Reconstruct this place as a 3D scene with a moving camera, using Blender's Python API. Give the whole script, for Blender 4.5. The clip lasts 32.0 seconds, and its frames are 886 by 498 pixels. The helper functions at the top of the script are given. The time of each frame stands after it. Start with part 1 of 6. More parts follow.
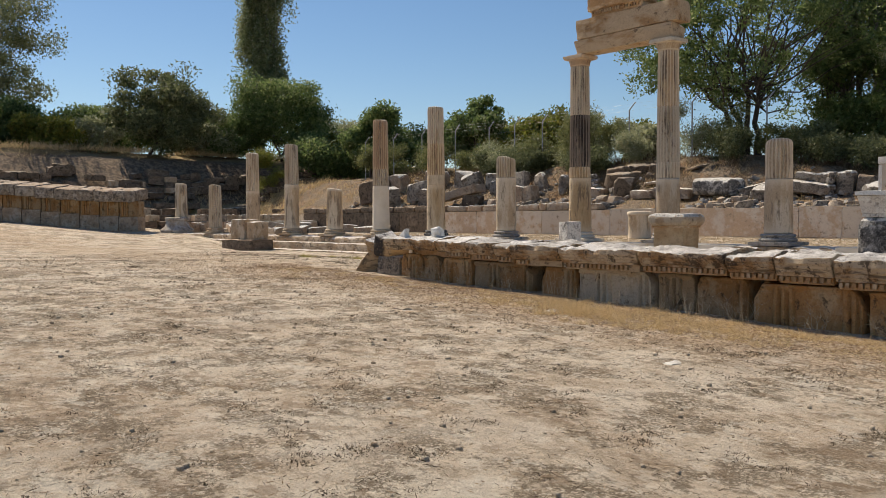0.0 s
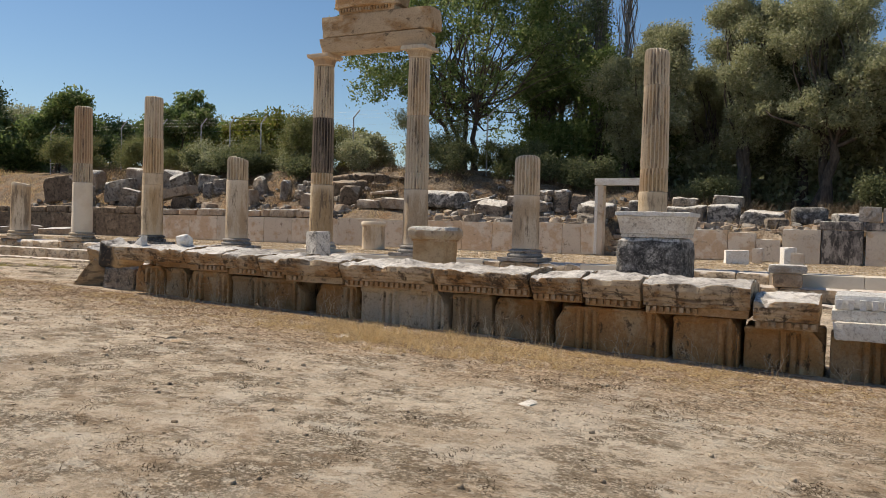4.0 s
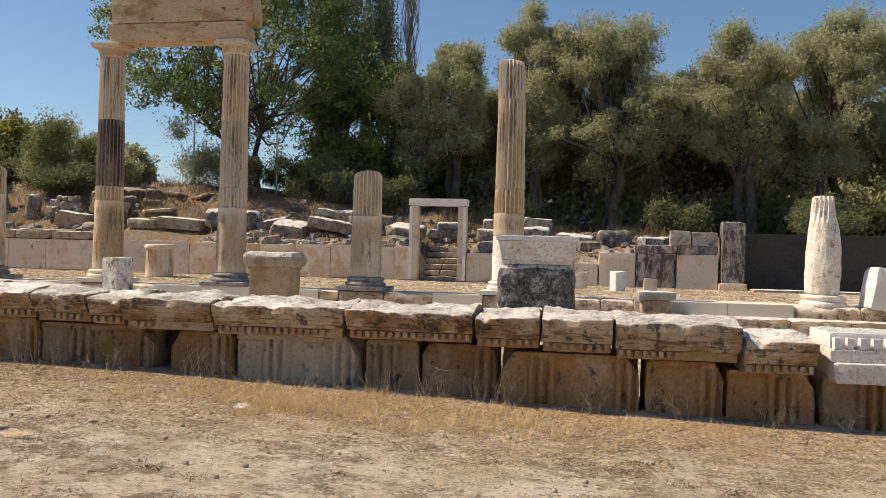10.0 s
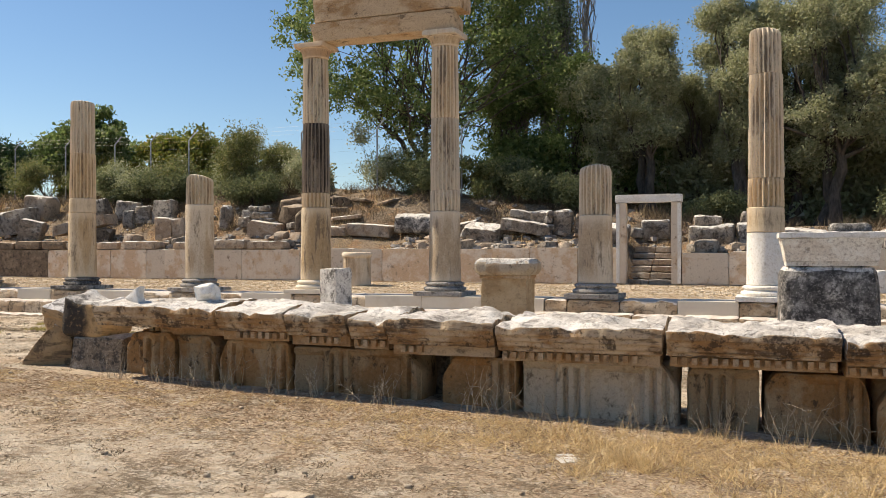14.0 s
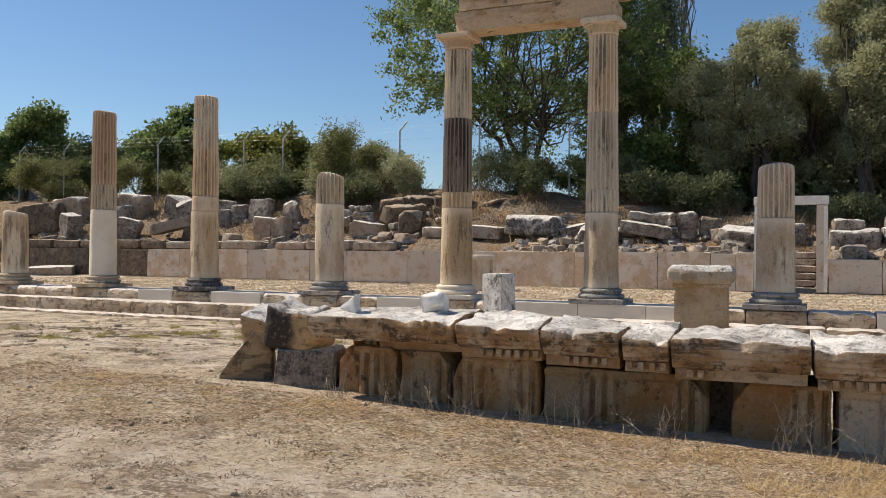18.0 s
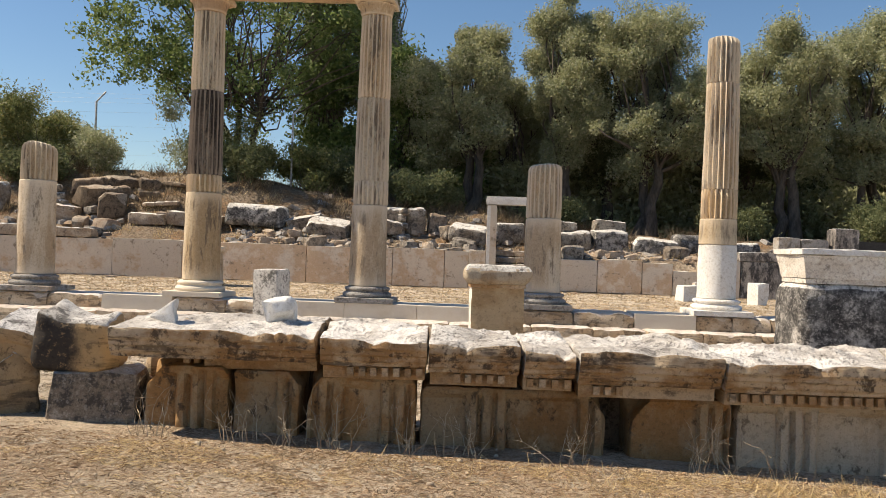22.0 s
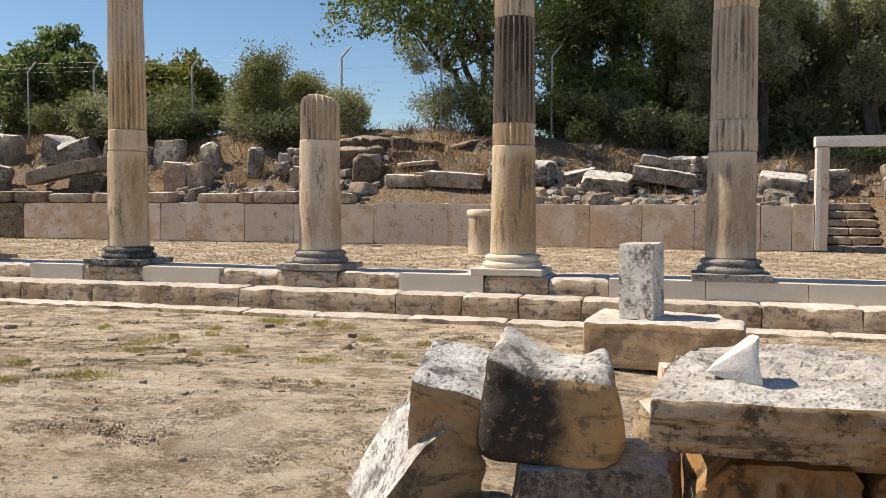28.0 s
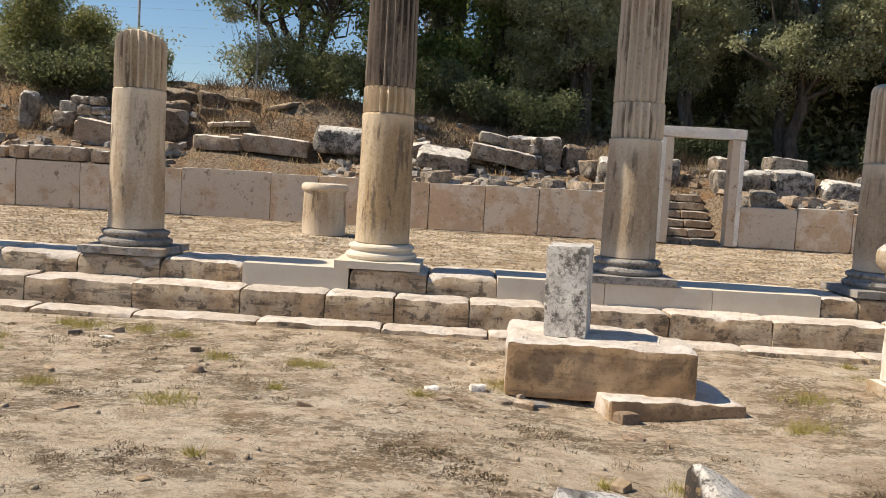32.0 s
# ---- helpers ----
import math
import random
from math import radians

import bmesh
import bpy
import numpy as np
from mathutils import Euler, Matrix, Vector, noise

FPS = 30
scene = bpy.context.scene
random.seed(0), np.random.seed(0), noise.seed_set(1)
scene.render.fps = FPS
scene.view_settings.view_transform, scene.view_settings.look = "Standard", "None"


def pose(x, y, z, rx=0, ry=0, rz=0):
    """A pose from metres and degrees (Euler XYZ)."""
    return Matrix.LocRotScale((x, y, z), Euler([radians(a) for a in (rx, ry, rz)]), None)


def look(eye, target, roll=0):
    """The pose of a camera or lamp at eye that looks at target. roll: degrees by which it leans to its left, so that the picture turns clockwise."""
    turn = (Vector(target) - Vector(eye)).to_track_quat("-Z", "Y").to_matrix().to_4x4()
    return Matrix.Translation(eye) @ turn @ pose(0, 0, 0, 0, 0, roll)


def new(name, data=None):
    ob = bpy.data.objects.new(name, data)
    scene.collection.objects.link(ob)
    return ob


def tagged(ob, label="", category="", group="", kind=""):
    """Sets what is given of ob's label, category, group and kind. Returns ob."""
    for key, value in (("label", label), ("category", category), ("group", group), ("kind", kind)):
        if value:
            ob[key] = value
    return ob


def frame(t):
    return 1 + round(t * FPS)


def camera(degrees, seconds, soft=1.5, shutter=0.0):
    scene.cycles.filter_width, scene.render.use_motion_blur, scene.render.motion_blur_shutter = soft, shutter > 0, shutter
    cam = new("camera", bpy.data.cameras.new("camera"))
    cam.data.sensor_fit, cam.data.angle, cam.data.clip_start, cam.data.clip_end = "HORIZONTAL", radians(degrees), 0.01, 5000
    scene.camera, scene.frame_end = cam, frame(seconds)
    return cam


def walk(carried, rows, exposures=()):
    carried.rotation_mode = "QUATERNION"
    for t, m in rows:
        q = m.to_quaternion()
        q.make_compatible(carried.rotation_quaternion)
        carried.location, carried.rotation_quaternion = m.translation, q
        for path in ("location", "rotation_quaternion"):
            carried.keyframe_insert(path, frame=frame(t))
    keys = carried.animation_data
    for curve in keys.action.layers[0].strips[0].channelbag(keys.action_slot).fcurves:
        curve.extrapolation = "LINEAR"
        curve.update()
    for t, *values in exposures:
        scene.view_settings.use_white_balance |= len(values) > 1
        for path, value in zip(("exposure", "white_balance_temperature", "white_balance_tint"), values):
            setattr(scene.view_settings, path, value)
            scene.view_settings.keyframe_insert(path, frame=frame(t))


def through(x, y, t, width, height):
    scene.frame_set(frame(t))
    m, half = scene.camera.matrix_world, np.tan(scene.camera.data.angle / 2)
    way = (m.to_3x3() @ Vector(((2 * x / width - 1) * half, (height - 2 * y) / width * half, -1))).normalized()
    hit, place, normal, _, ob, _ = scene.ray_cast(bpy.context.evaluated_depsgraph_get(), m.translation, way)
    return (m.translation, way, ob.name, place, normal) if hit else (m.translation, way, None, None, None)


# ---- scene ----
cam = camera(55.5, 32.0, 0.9)
PATH = [
    (0, 14.675, -17.564, 1.224, 49.12, -2.06, -0.30),
    (0.5, 14.501, -17.543, 1.218, 49.05, -1.47, 0.11),
    (1, 14.296, -17.580, 1.244, 45.45, -1.38, -0.10),
    (1.5, 14.038, -17.523, 1.240, 42.31, -1.96, 0.29),
    (2, 13.776, -17.490, 1.233, 40.83, -1.51, 1.25),
    (2.5, 13.538, -17.347, 1.260, 38.14, -1.61, 1.29),
    (3, 13.278, -17.363, 1.256, 35.84, -1.40, 1.60),
    (3.5, 13.044, -17.315, 1.270, 31.48, -1.52, 1.72),
    (5.5, 12.056, -16.927, 1.282, 25.58, -1.26, 1.19),
    (6, 11.877, -16.842, 1.275, 25.07, -1.46, 1.50),
    (6.5, 11.620, -16.701, 1.299, 24.60, -1.41, 1.38),
    (7, 11.424, -16.715, 1.310, 24.76, -1.76, 1.44),
    (7.5, 11.140, -16.629, 1.342, 24.19, -1.92, 1.32),
    (8, 10.945, -16.551, 1.345, 21.03, -2.16, 2.20),
    (8.5, 10.731, -16.411, 1.366, 19.89, -1.92, 1.79),
    (9, 10.569, -16.274, 1.363, 18.85, -2.01, 1.70),
    (9.5, 10.330, -16.091, 1.349, 12.40, -0.68, 1.18),
    (10, 10.123, -15.927, 1.326, 10.75, 0.40, 1.40),
    (10.5, 9.926, -15.730, 1.313, 10.74, 0.34, 1.31),
    (11, 9.750, -15.547, 1.323, 10.57, 0.93, 1.01),
    (11.5, 9.510, -15.384, 1.312, 10.52, 0.92, 0.90),
    (12, 9.286, -15.236, 1.335, 11.34, 0.81, 0.12),
    (12.5, 9.090, -15.104, 1.313, 15.02, 0.68, -0.03),
    (13, 8.868, -14.932, 1.342, 18.54, 0.72, -0.40),
    (13.5, 8.659, -14.824, 1.333, 21.01, 0.53, 0.68),
    (14, 8.359, -14.733, 1.368, 20.98, 0.36, -0.03),
    (14.5, 8.127, -14.688, 1.378, 20.71, 0.01, 0.40),
    (15, 7.835, -14.635, 1.379, 24.49, -0.23, -0.20),
    (15.5, 7.604, -14.582, 1.386, 27.86, -0.17, 0.24),
    (17.5, 6.546, -14.565, 1.416, 25.25, 0.27, 0.52),
    (18, 6.286, -14.484, 1.409, 24.38, 0.41, 0.57),
    (18.5, 6.061, -14.474, 1.442, 23.44, 0.35, 1.44),
    (19, 5.832, -14.441, 1.414, 23.09, 0.32, 1.90),
    (19.5, 5.576, -14.352, 1.441, 22.25, 0.34, 1.92),
    (20, 5.377, -14.241, 1.412, 20.55, 0.22, 2.18),
    (20.5, 5.135, -14.127, 1.441, 7.92, 0.67, 2.11),
    (21, 4.965, -13.986, 1.403, 1.75, 0.69, 2.80),
    (21.5, 4.731, -13.777, 1.424, 1.29, 0.69, 1.86),
    (22, 4.531, -13.653, 1.421, 2.39, 0.35, 2.00),
    (22.5, 4.294, -13.456, 1.457, 4.87, 0.23, 1.34),
    (23, 4.143, -13.266, 1.457, 4.30, -0.23, 2.00),
    (23.5, 3.991, -12.941, 1.443, 3.88, -1.26, 2.33),
    (24, 3.845, -12.678, 1.475, 4.91, -1.83, 2.50),
    (24.5, 3.642, -12.451, 1.487, 8.75, -2.13, 1.71),
    (26.5, 2.776, -11.573, 1.462, 11.32, -2.41, -0.01),
    (27, 2.565, -11.426, 1.488, 11.26, -2.61, -0.10),
    (27.5, 2.345, -11.217, 1.480, 14.34, -2.79, 0.01),
    (28, 2.182, -11.031, 1.510, 15.93, -3.01, 0.20),
    (28.5, 1.994, -10.850, 1.509, 15.36, -3.09, 0.39),
    (29, 1.828, -10.687, 1.548, 14.28, -3.40, 0.47),
    (29.5, 1.670, -10.487, 1.524, 11.02, -4.55, 1.35),
    (30, 1.496, -10.263, 1.582, 7.72, -4.56, 1.80),
    (30.5, 1.391, -10.117, 1.590, 6.87, -4.88, 2.06),
    (31, 1.200, -9.911, 1.621, 2.80, -4.69, 2.79),
    (31.5, 1.067, -9.725, 1.626, 0.57, -4.85, 3.39),
    (32, 0.865, -9.411, 1.620, 1.06, -4.79, 3.30),
]
walk(cam, [(t, pose(x, y, z, 90, 0, yaw) @ pose(0, 0, 0, pitch, 0, 0) @ pose(0, 0, 0, 0, 0, roll))
           for t, x, y, z, yaw, pitch, roll in PATH],
     ((0, -0.24, 6300, 10), (3, -0.30, 6300, 10), (6, -0.05, 6500, 10), (9, -0.04, 6600, 10), (11, 0.1, 6550, 10), (13, 0.14, 6500, 10), (15.5, 0.14, 6450, 10), (18, -0.09, 6150, 10),
      (19.5, -0.08, 6200, 10), (20.5, 0.04, 6550, 10), (22, 0.12, 6550, 10), (24, 0.1, 6400, 10), (27, 0.05, 6350, 10), (30, 0.0, 6350, 10), (32, 0.0, 6400, 10)))

# ---- light ----
SUN_AZ, SUN_EL = radians(-90), radians(50.5)
world = bpy.data.worlds.new("sky")
scene.world = world
world.use_nodes = True
wn = world.node_tree.nodes
sky = wn.new("ShaderNodeTexSky")
sky.sky_type = 'NISHITA'
sky.sun_disc = False
sky.sun_elevation, sky.sun_rotation = SUN_EL, SUN_AZ
sky.air_density, sky.dust_density, sky.ozone_density = 1.0, 0.2, 2.0
deep = wn.new("ShaderNodeHueSaturation")
deep.inputs["Saturation"].default_value = 1.12
world.node_tree.links.new(sky.outputs[0], deep.inputs["Color"])
world.node_tree.links.new(deep.outputs[0], wn["Background"].inputs[0])
wn["Background"].inputs[1].default_value = 0.106
sun_data = bpy.data.lights.new("sun", 'SUN')
sun_data.energy, sun_data.angle, sun_data.color = 6.5, radians(0.53), (1.0, 0.865, 0.68)
sun = new("sun", sun_data)
sun_from = Vector((math.sin(SUN_AZ) * math.cos(SUN_EL), math.cos(SUN_AZ) * math.cos(SUN_EL), math.sin(SUN_EL)))
sun.matrix_world = look(sun_from * 60, (0, 0, 0))
scene.view_settings.exposure = 0.0


# ---- materials ----
def rgb(c):
    return (*c, 1.0)


class Graph:
    """Small helper to write node trees in few lines."""

    def __init__(self, name, rough=0.85):
        self.mat = bpy.data.materials.new(name)
        self.mat.use_nodes = True
        self.tree = self.mat.node_tree
        self.bsdf = self.tree.nodes["Principled BSDF"]
        self.bsdf.inputs["Roughness"].default_value = rough
        self.bsdf.inputs["Specular IOR Level"].default_value = 0.25

    def node(self, kind, **values):
        n = self.tree.nodes.new(kind)
        for key, value in values.items():
            key = key.replace("_", " ")
            n.inputs[key].default_value = value
        return n

    def link(self, a, b):
        self.tree.links.new(a, b)

    def coords(self, stretch=(1, 1, 1), vary=True):
        tc = self.node("ShaderNodeTexCoord")
        mp = self.node("ShaderNodeMapping", Scale=stretch)
        self.link(tc.outputs["Object"], mp.inputs["Vector"])
        if not vary:
            return mp.outputs[0]
        info = self.node("ShaderNodeObjectInfo")
        mul = self.node("ShaderNodeMath")
        mul.operation = 'MULTIPLY'
        mul.inputs[1].default_value = 61.0
        self.link(info.outputs["Random"], mul.inputs[0])
        add = self.node("ShaderNodeVectorMath")
        add.operation = 'ADD'
        self.link(mp.outputs[0], add.inputs[0])
        self.link(mul.outputs[0], add.inputs[1])
        return add.outputs[0]

    def noise(self, vec, scale, detail=6.0, rough=0.6):
        n = self.node("ShaderNodeTexNoise", Scale=scale, Detail=detail, Roughness=rough)
        self.link(vec, n.inputs["Vector"])
        return n.outputs[0]

    def ramp(self, fac, lo, hi, a=0.0, b=1.0):
        n = self.node("ShaderNodeMapRange")
        n.interpolation_type = 'SMOOTHSTEP'
        for k, v in zip((1, 2, 3, 4), (lo, hi, a, b)):
            n.inputs[k].default_value = v
        self.link(fac, n.inputs[0])
        return n.outputs[0]

    def mix(self, fac, a, b, mode='MIX'):
        n = self.node("ShaderNodeMix")
        n.data_type, n.blend_type = 'RGBA', mode
        for s, v in ((n.inputs[0], fac), (n.inputs[6], a), (n.inputs[7], b)):
            if isinstance(v, (int, float)):
                s.default_value = v
            elif isinstance(v, tuple):
                s.default_value = rgb(v)
            else:
                self.link(v, s)
        return n.outputs[2]

    def math(self, op, a, b):
        n = self.node("ShaderNodeMath")
        n.operation = op
        for s, v in ((n.inputs[0], a), (n.inputs[1], b)):
            if isinstance(v, (int, float)):
                s.default_value = v
            else:
                self.link(v, s)
        return n.outputs[0]

    def vary(self, colour, low=0.82, high=1.12):
        info = self.node("ShaderNodeObjectInfo")
        v = self.ramp(info.outputs["Random"], 0.0, 1.0, low, high)
        n = self.node("ShaderNodeHueSaturation")
        self.link(colour, n.inputs["Color"])
        self.link(v, n.inputs["Value"])
        return n.outputs[0]

    def finish(self, colour, height=None, bump=0.3, dist=0.02):
        self.link(colour, self.bsdf.inputs["Base Color"])
        if height is not None:
            b = self.node("ShaderNodeBump", Strength=bump, Distance=dist)
            self.link(height, b.inputs["Height"])
            self.link(b.outputs[0], self.bsdf.inputs["Normal"])
        return self.mat


def stone(name, light, warm, dark, warm_at=0.5, dark_at=0.58, pits=0.0, stretch=(1, 1, 1), bump=0.5, low=0.85, high=1.1,
          grain=1.0, arris=0.0):
    g = Graph(name, 0.88)
    vec = g.coords(stretch)
    plain = g.coords()
    info = g.node("ShaderNodeObjectInfo")
    shift = g.ramp(info.outputs["Random"], 0.0, 1.0, -0.07, 0.07)
    big = g.math('ADD', g.noise(vec, 2.3, 7, 0.66), shift)
    mid = g.noise(vec, 6.5, 10, 0.74)
    fine = g.noise(plain, 30, 6, 0.72)
    dust = g.noise(plain, 105, 4, 0.7)
    c = g.mix(g.ramp(big, warm_at - 0.07, warm_at + 0.07), light, warm)
    c = g.mix(g.ramp(mid, dark_at - 0.03, dark_at + 0.05, 0, 0.85), c, dark)
    c = g.mix(g.ramp(mid, 0.38, 0.45, 0.5 * grain, 0.0), c, tuple(min(0.85, v * 1.2 + 0.03) for v in light))
    c = g.mix(g.ramp(fine, 0.53, 0.60, 0.0, 0.55 * grain), c, tuple(v * 1.15 for v in dark))
    c = g.mix(g.ramp(fine, 0.38, 0.45, 0.4 * grain, 0.0), c, tuple(min(0.88, v * 1.15 + 0.03) for v in light))
    c = g.mix(g.ramp(dust, 0.54, 0.62, 0.0, 0.42 * grain), c, tuple(v * 0.9 for v in dark))
    height = g.math('ADD', mid, g.math('ADD', g.math('MULTIPLY', fine, 0.5), g.math('MULTIPLY', dust, 0.2)))
    if pits:
        vo = g.node("ShaderNodeTexVoronoi", Scale=55.0, Randomness=1.0)
        bent = g.node("ShaderNodeVectorMath")
        bent.operation = 'ADD'
        g.link(plain, bent.inputs[0])
        g.link(g.math('MULTIPLY', fine, 0.12), bent.inputs[1])
        g.link(bent.outputs[0], vo.inputs["Vector"])
        hole = g.math('MULTIPLY', g.ramp(vo.outputs[0], 0.14, 0.40, 1.0, 0.0), g.ramp(mid, 0.40, 0.56, 0.05, 1.0))
        c = g.mix(g.math('MULTIPLY', hole, pits), c, tuple(v * 0.9 for v in dark))
        height = g.math('SUBTRACT', height, g.math('MULTIPLY', hole, 0.9))
    if arris:
        # edges rubbed bare, broken up by the grain; flute shading put into colour too
        geo = g.node("ShaderNodeNewGeometry")
        edge = g.math('ADD', geo.outputs["Pointiness"], g.math('MULTIPLY', g.math('SUBTRACT', mid, 0.5), 0.05))
        c = g.mix(g.ramp(edge, 0.505, 0.56, 0.0, arris), c, tuple(min(0.8, v * 1.18 + 0.05) for v in light))
    c = g.vary(c, low, high)
    return g.finish(c, height, bump, 0.03)


PATINA = stone("marble_with_brown_patina", (0.57, 0.43, 0.28), (0.41, 0.25, 0.12), (0.12, 0.085, 0.055), 0.48, 0.59, stretch=(0.45, 1, 1), low=0.88, bump=0.7, grain=0.6)
FRIEZE = stone("stained_frieze_marble", (0.48, 0.345, 0.20), (0.39, 0.215, 0.085), (0.08, 0.054, 0.035), 0.48, 0.58, stretch=(1, 1, 0.7), bump=0.55, grain=0.45, low=0.68, high=1.1)
FRIEZE_PALE = stone("pale_frieze_marble", (0.60, 0.50, 0.37), (0.47, 0.345, 0.21), (0.13, 0.095, 0.065), 0.55, 0.585, stretch=(1, 1, 0.7), bump=0.55, grain=0.5)
TOP = stone("bleached_pitted_marble", (0.82, 0.80, 0.755), (0.72, 0.685, 0.63), (0.21, 0.19, 0.17), 0.5, 0.58, pits=0.5, bump=0.9)
BLEACHED = stone("bleached_marble", (0.78, 0.735, 0.66), (0.67, 0.60, 0.51), (0.27, 0.225, 0.18), 0.52, 0.595, bump=0.6)
COLUMN = stone("cream_column_marble", (0.62, 0.53, 0.405), (0.48, 0.355, 0.22), (0.15, 0.112, 0.08), 0.50, 0.54, stretch=(1, 1, 0.16), bump=0.5, grain=0.6, arris=0.6)
COLUMN_GREY = stone("grey_brown_column_marble", (0.60, 0.515, 0.40), (0.44, 0.335, 0.225), (0.14, 0.105, 0.075), 0.5, 0.565, stretch=(1, 1, 0.2), bump=0.5, grain=0.55, arris=0.6)
COLUMN_TAN = stone("tan_streaked_column_marble", (0.61, 0.495, 0.345), (0.46, 0.325, 0.18), (0.13, 0.093, 0.065), 0.49, 0.545, stretch=(1, 1, 0.16), bump=0.5, grain=0.55, arris=0.6)
COLUMN_BROWN = stone("brown_column_marble", (0.50, 0.39, 0.27), (0.37, 0.255, 0.16), (0.12, 0.085, 0.065), 0.45, 0.57, stretch=(1, 1, 0.16), bump=0.45, grain=0.45, arris=0.6)
BLACKENED = stone("blackened_marble", (0.36, 0.29, 0.22), (0.085, 0.068, 0.056), (0.03, 0.025, 0.022), 0.43, 0.51, stretch=(1, 1, 0.14), bump=0.45, grain=0.5, arris=0.55)
WHITE = stone("white_marble", (0.80, 0.775, 0.73), (0.70, 0.655, 0.59), (0.40, 0.355, 0.30), 0.54, 0.61, bump=0.4, low=0.94, high=1.04, grain=0.8)
NEW = stone("new_cream_limestone", (0.68, 0.61, 0.505), (0.64, 0.56, 0.445), (0.50, 0.43, 0.34), 0.55, 0.74, bump=0.15, low=0.94, high=1.05, grain=0.25)
STEP = stone("worn_step_marble", (0.56, 0.465, 0.345), (0.42, 0.30, 0.185), (0.15, 0.112, 0.08), 0.51, 0.585, stretch=(1, 1, 0.5), bump=0.7, grain=0.6)
SLAB = stone("pink_veined_wall_marble", (0.71, 0.61, 0.495), (0.60, 0.435, 0.29), (0.27, 0.20, 0.14), 0.53, 0.60, bump=0.4, low=0.86, high=1.08, grain=0.4)
SLAB_DARK = stone("soot_stained_wall_marble", (0.45, 0.40, 0.35), (0.22, 0.195, 0.175), (0.045, 0.042, 0.042), 0.46, 0.50, stretch=(1, 1, 0.4), bump=0.4)
RUBBLE = stone("grey_rubble_stone", (0.45, 0.42, 0.385), (0.35, 0.285, 0.22), (0.14, 0.125, 0.11), 0.55, 0.56, bump=0.7, low=0.75, high=1.15)
RUBBLE_WARM = stone("brown_rubble_stone", (0.48, 0.395, 0.305), (0.36, 0.26, 0.175), (0.15, 0.115, 0.09), 0.5, 0.57, bump=0.7, low=0.75, high=1.15)
# bleached tops made paler for sun, sides darker for shade, in the colour
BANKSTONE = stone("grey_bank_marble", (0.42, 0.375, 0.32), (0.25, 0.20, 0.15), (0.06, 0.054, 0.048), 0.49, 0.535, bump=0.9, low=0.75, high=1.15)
BANKTOP = stone("pale_top_bank_marble", (0.74, 0.70, 0.64), (0.58, 0.53, 0.46), (0.15, 0.135, 0.12), 0.53, 0.56, bump=0.8)
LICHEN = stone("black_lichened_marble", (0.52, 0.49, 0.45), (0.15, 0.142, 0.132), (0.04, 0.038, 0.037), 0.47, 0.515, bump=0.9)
SPOTTED = stone("white_marble_with_black_lichen", (0.70, 0.67, 0.62), (0.56, 0.52, 0.47), (0.075, 0.068, 0.06), 0.53, 0.555, bump=0.6)
EARTH = stone("dry_brown_earth", (0.42, 0.315, 0.205), (0.30, 0.21, 0.13), (0.12, 0.082, 0.052), 0.5, 0.56, bump=0.6)
DARKSTONE = stone("dark_brown_ruin_stone", (0.25, 0.19, 0.135), (0.155, 0.115, 0.08), (0.05, 0.04, 0.03), 0.48, 0.55, bump=0.8, low=0.7, high=1.25)
# near-black colour stands in for tree shade on the plaster wall
SHADED_WALL = stone("shade_grey_plaster", (0.060, 0.057, 0.055), (0.045, 0.043, 0.042), (0.02, 0.02, 0.02), 0.5, 0.62, bump=0.3)


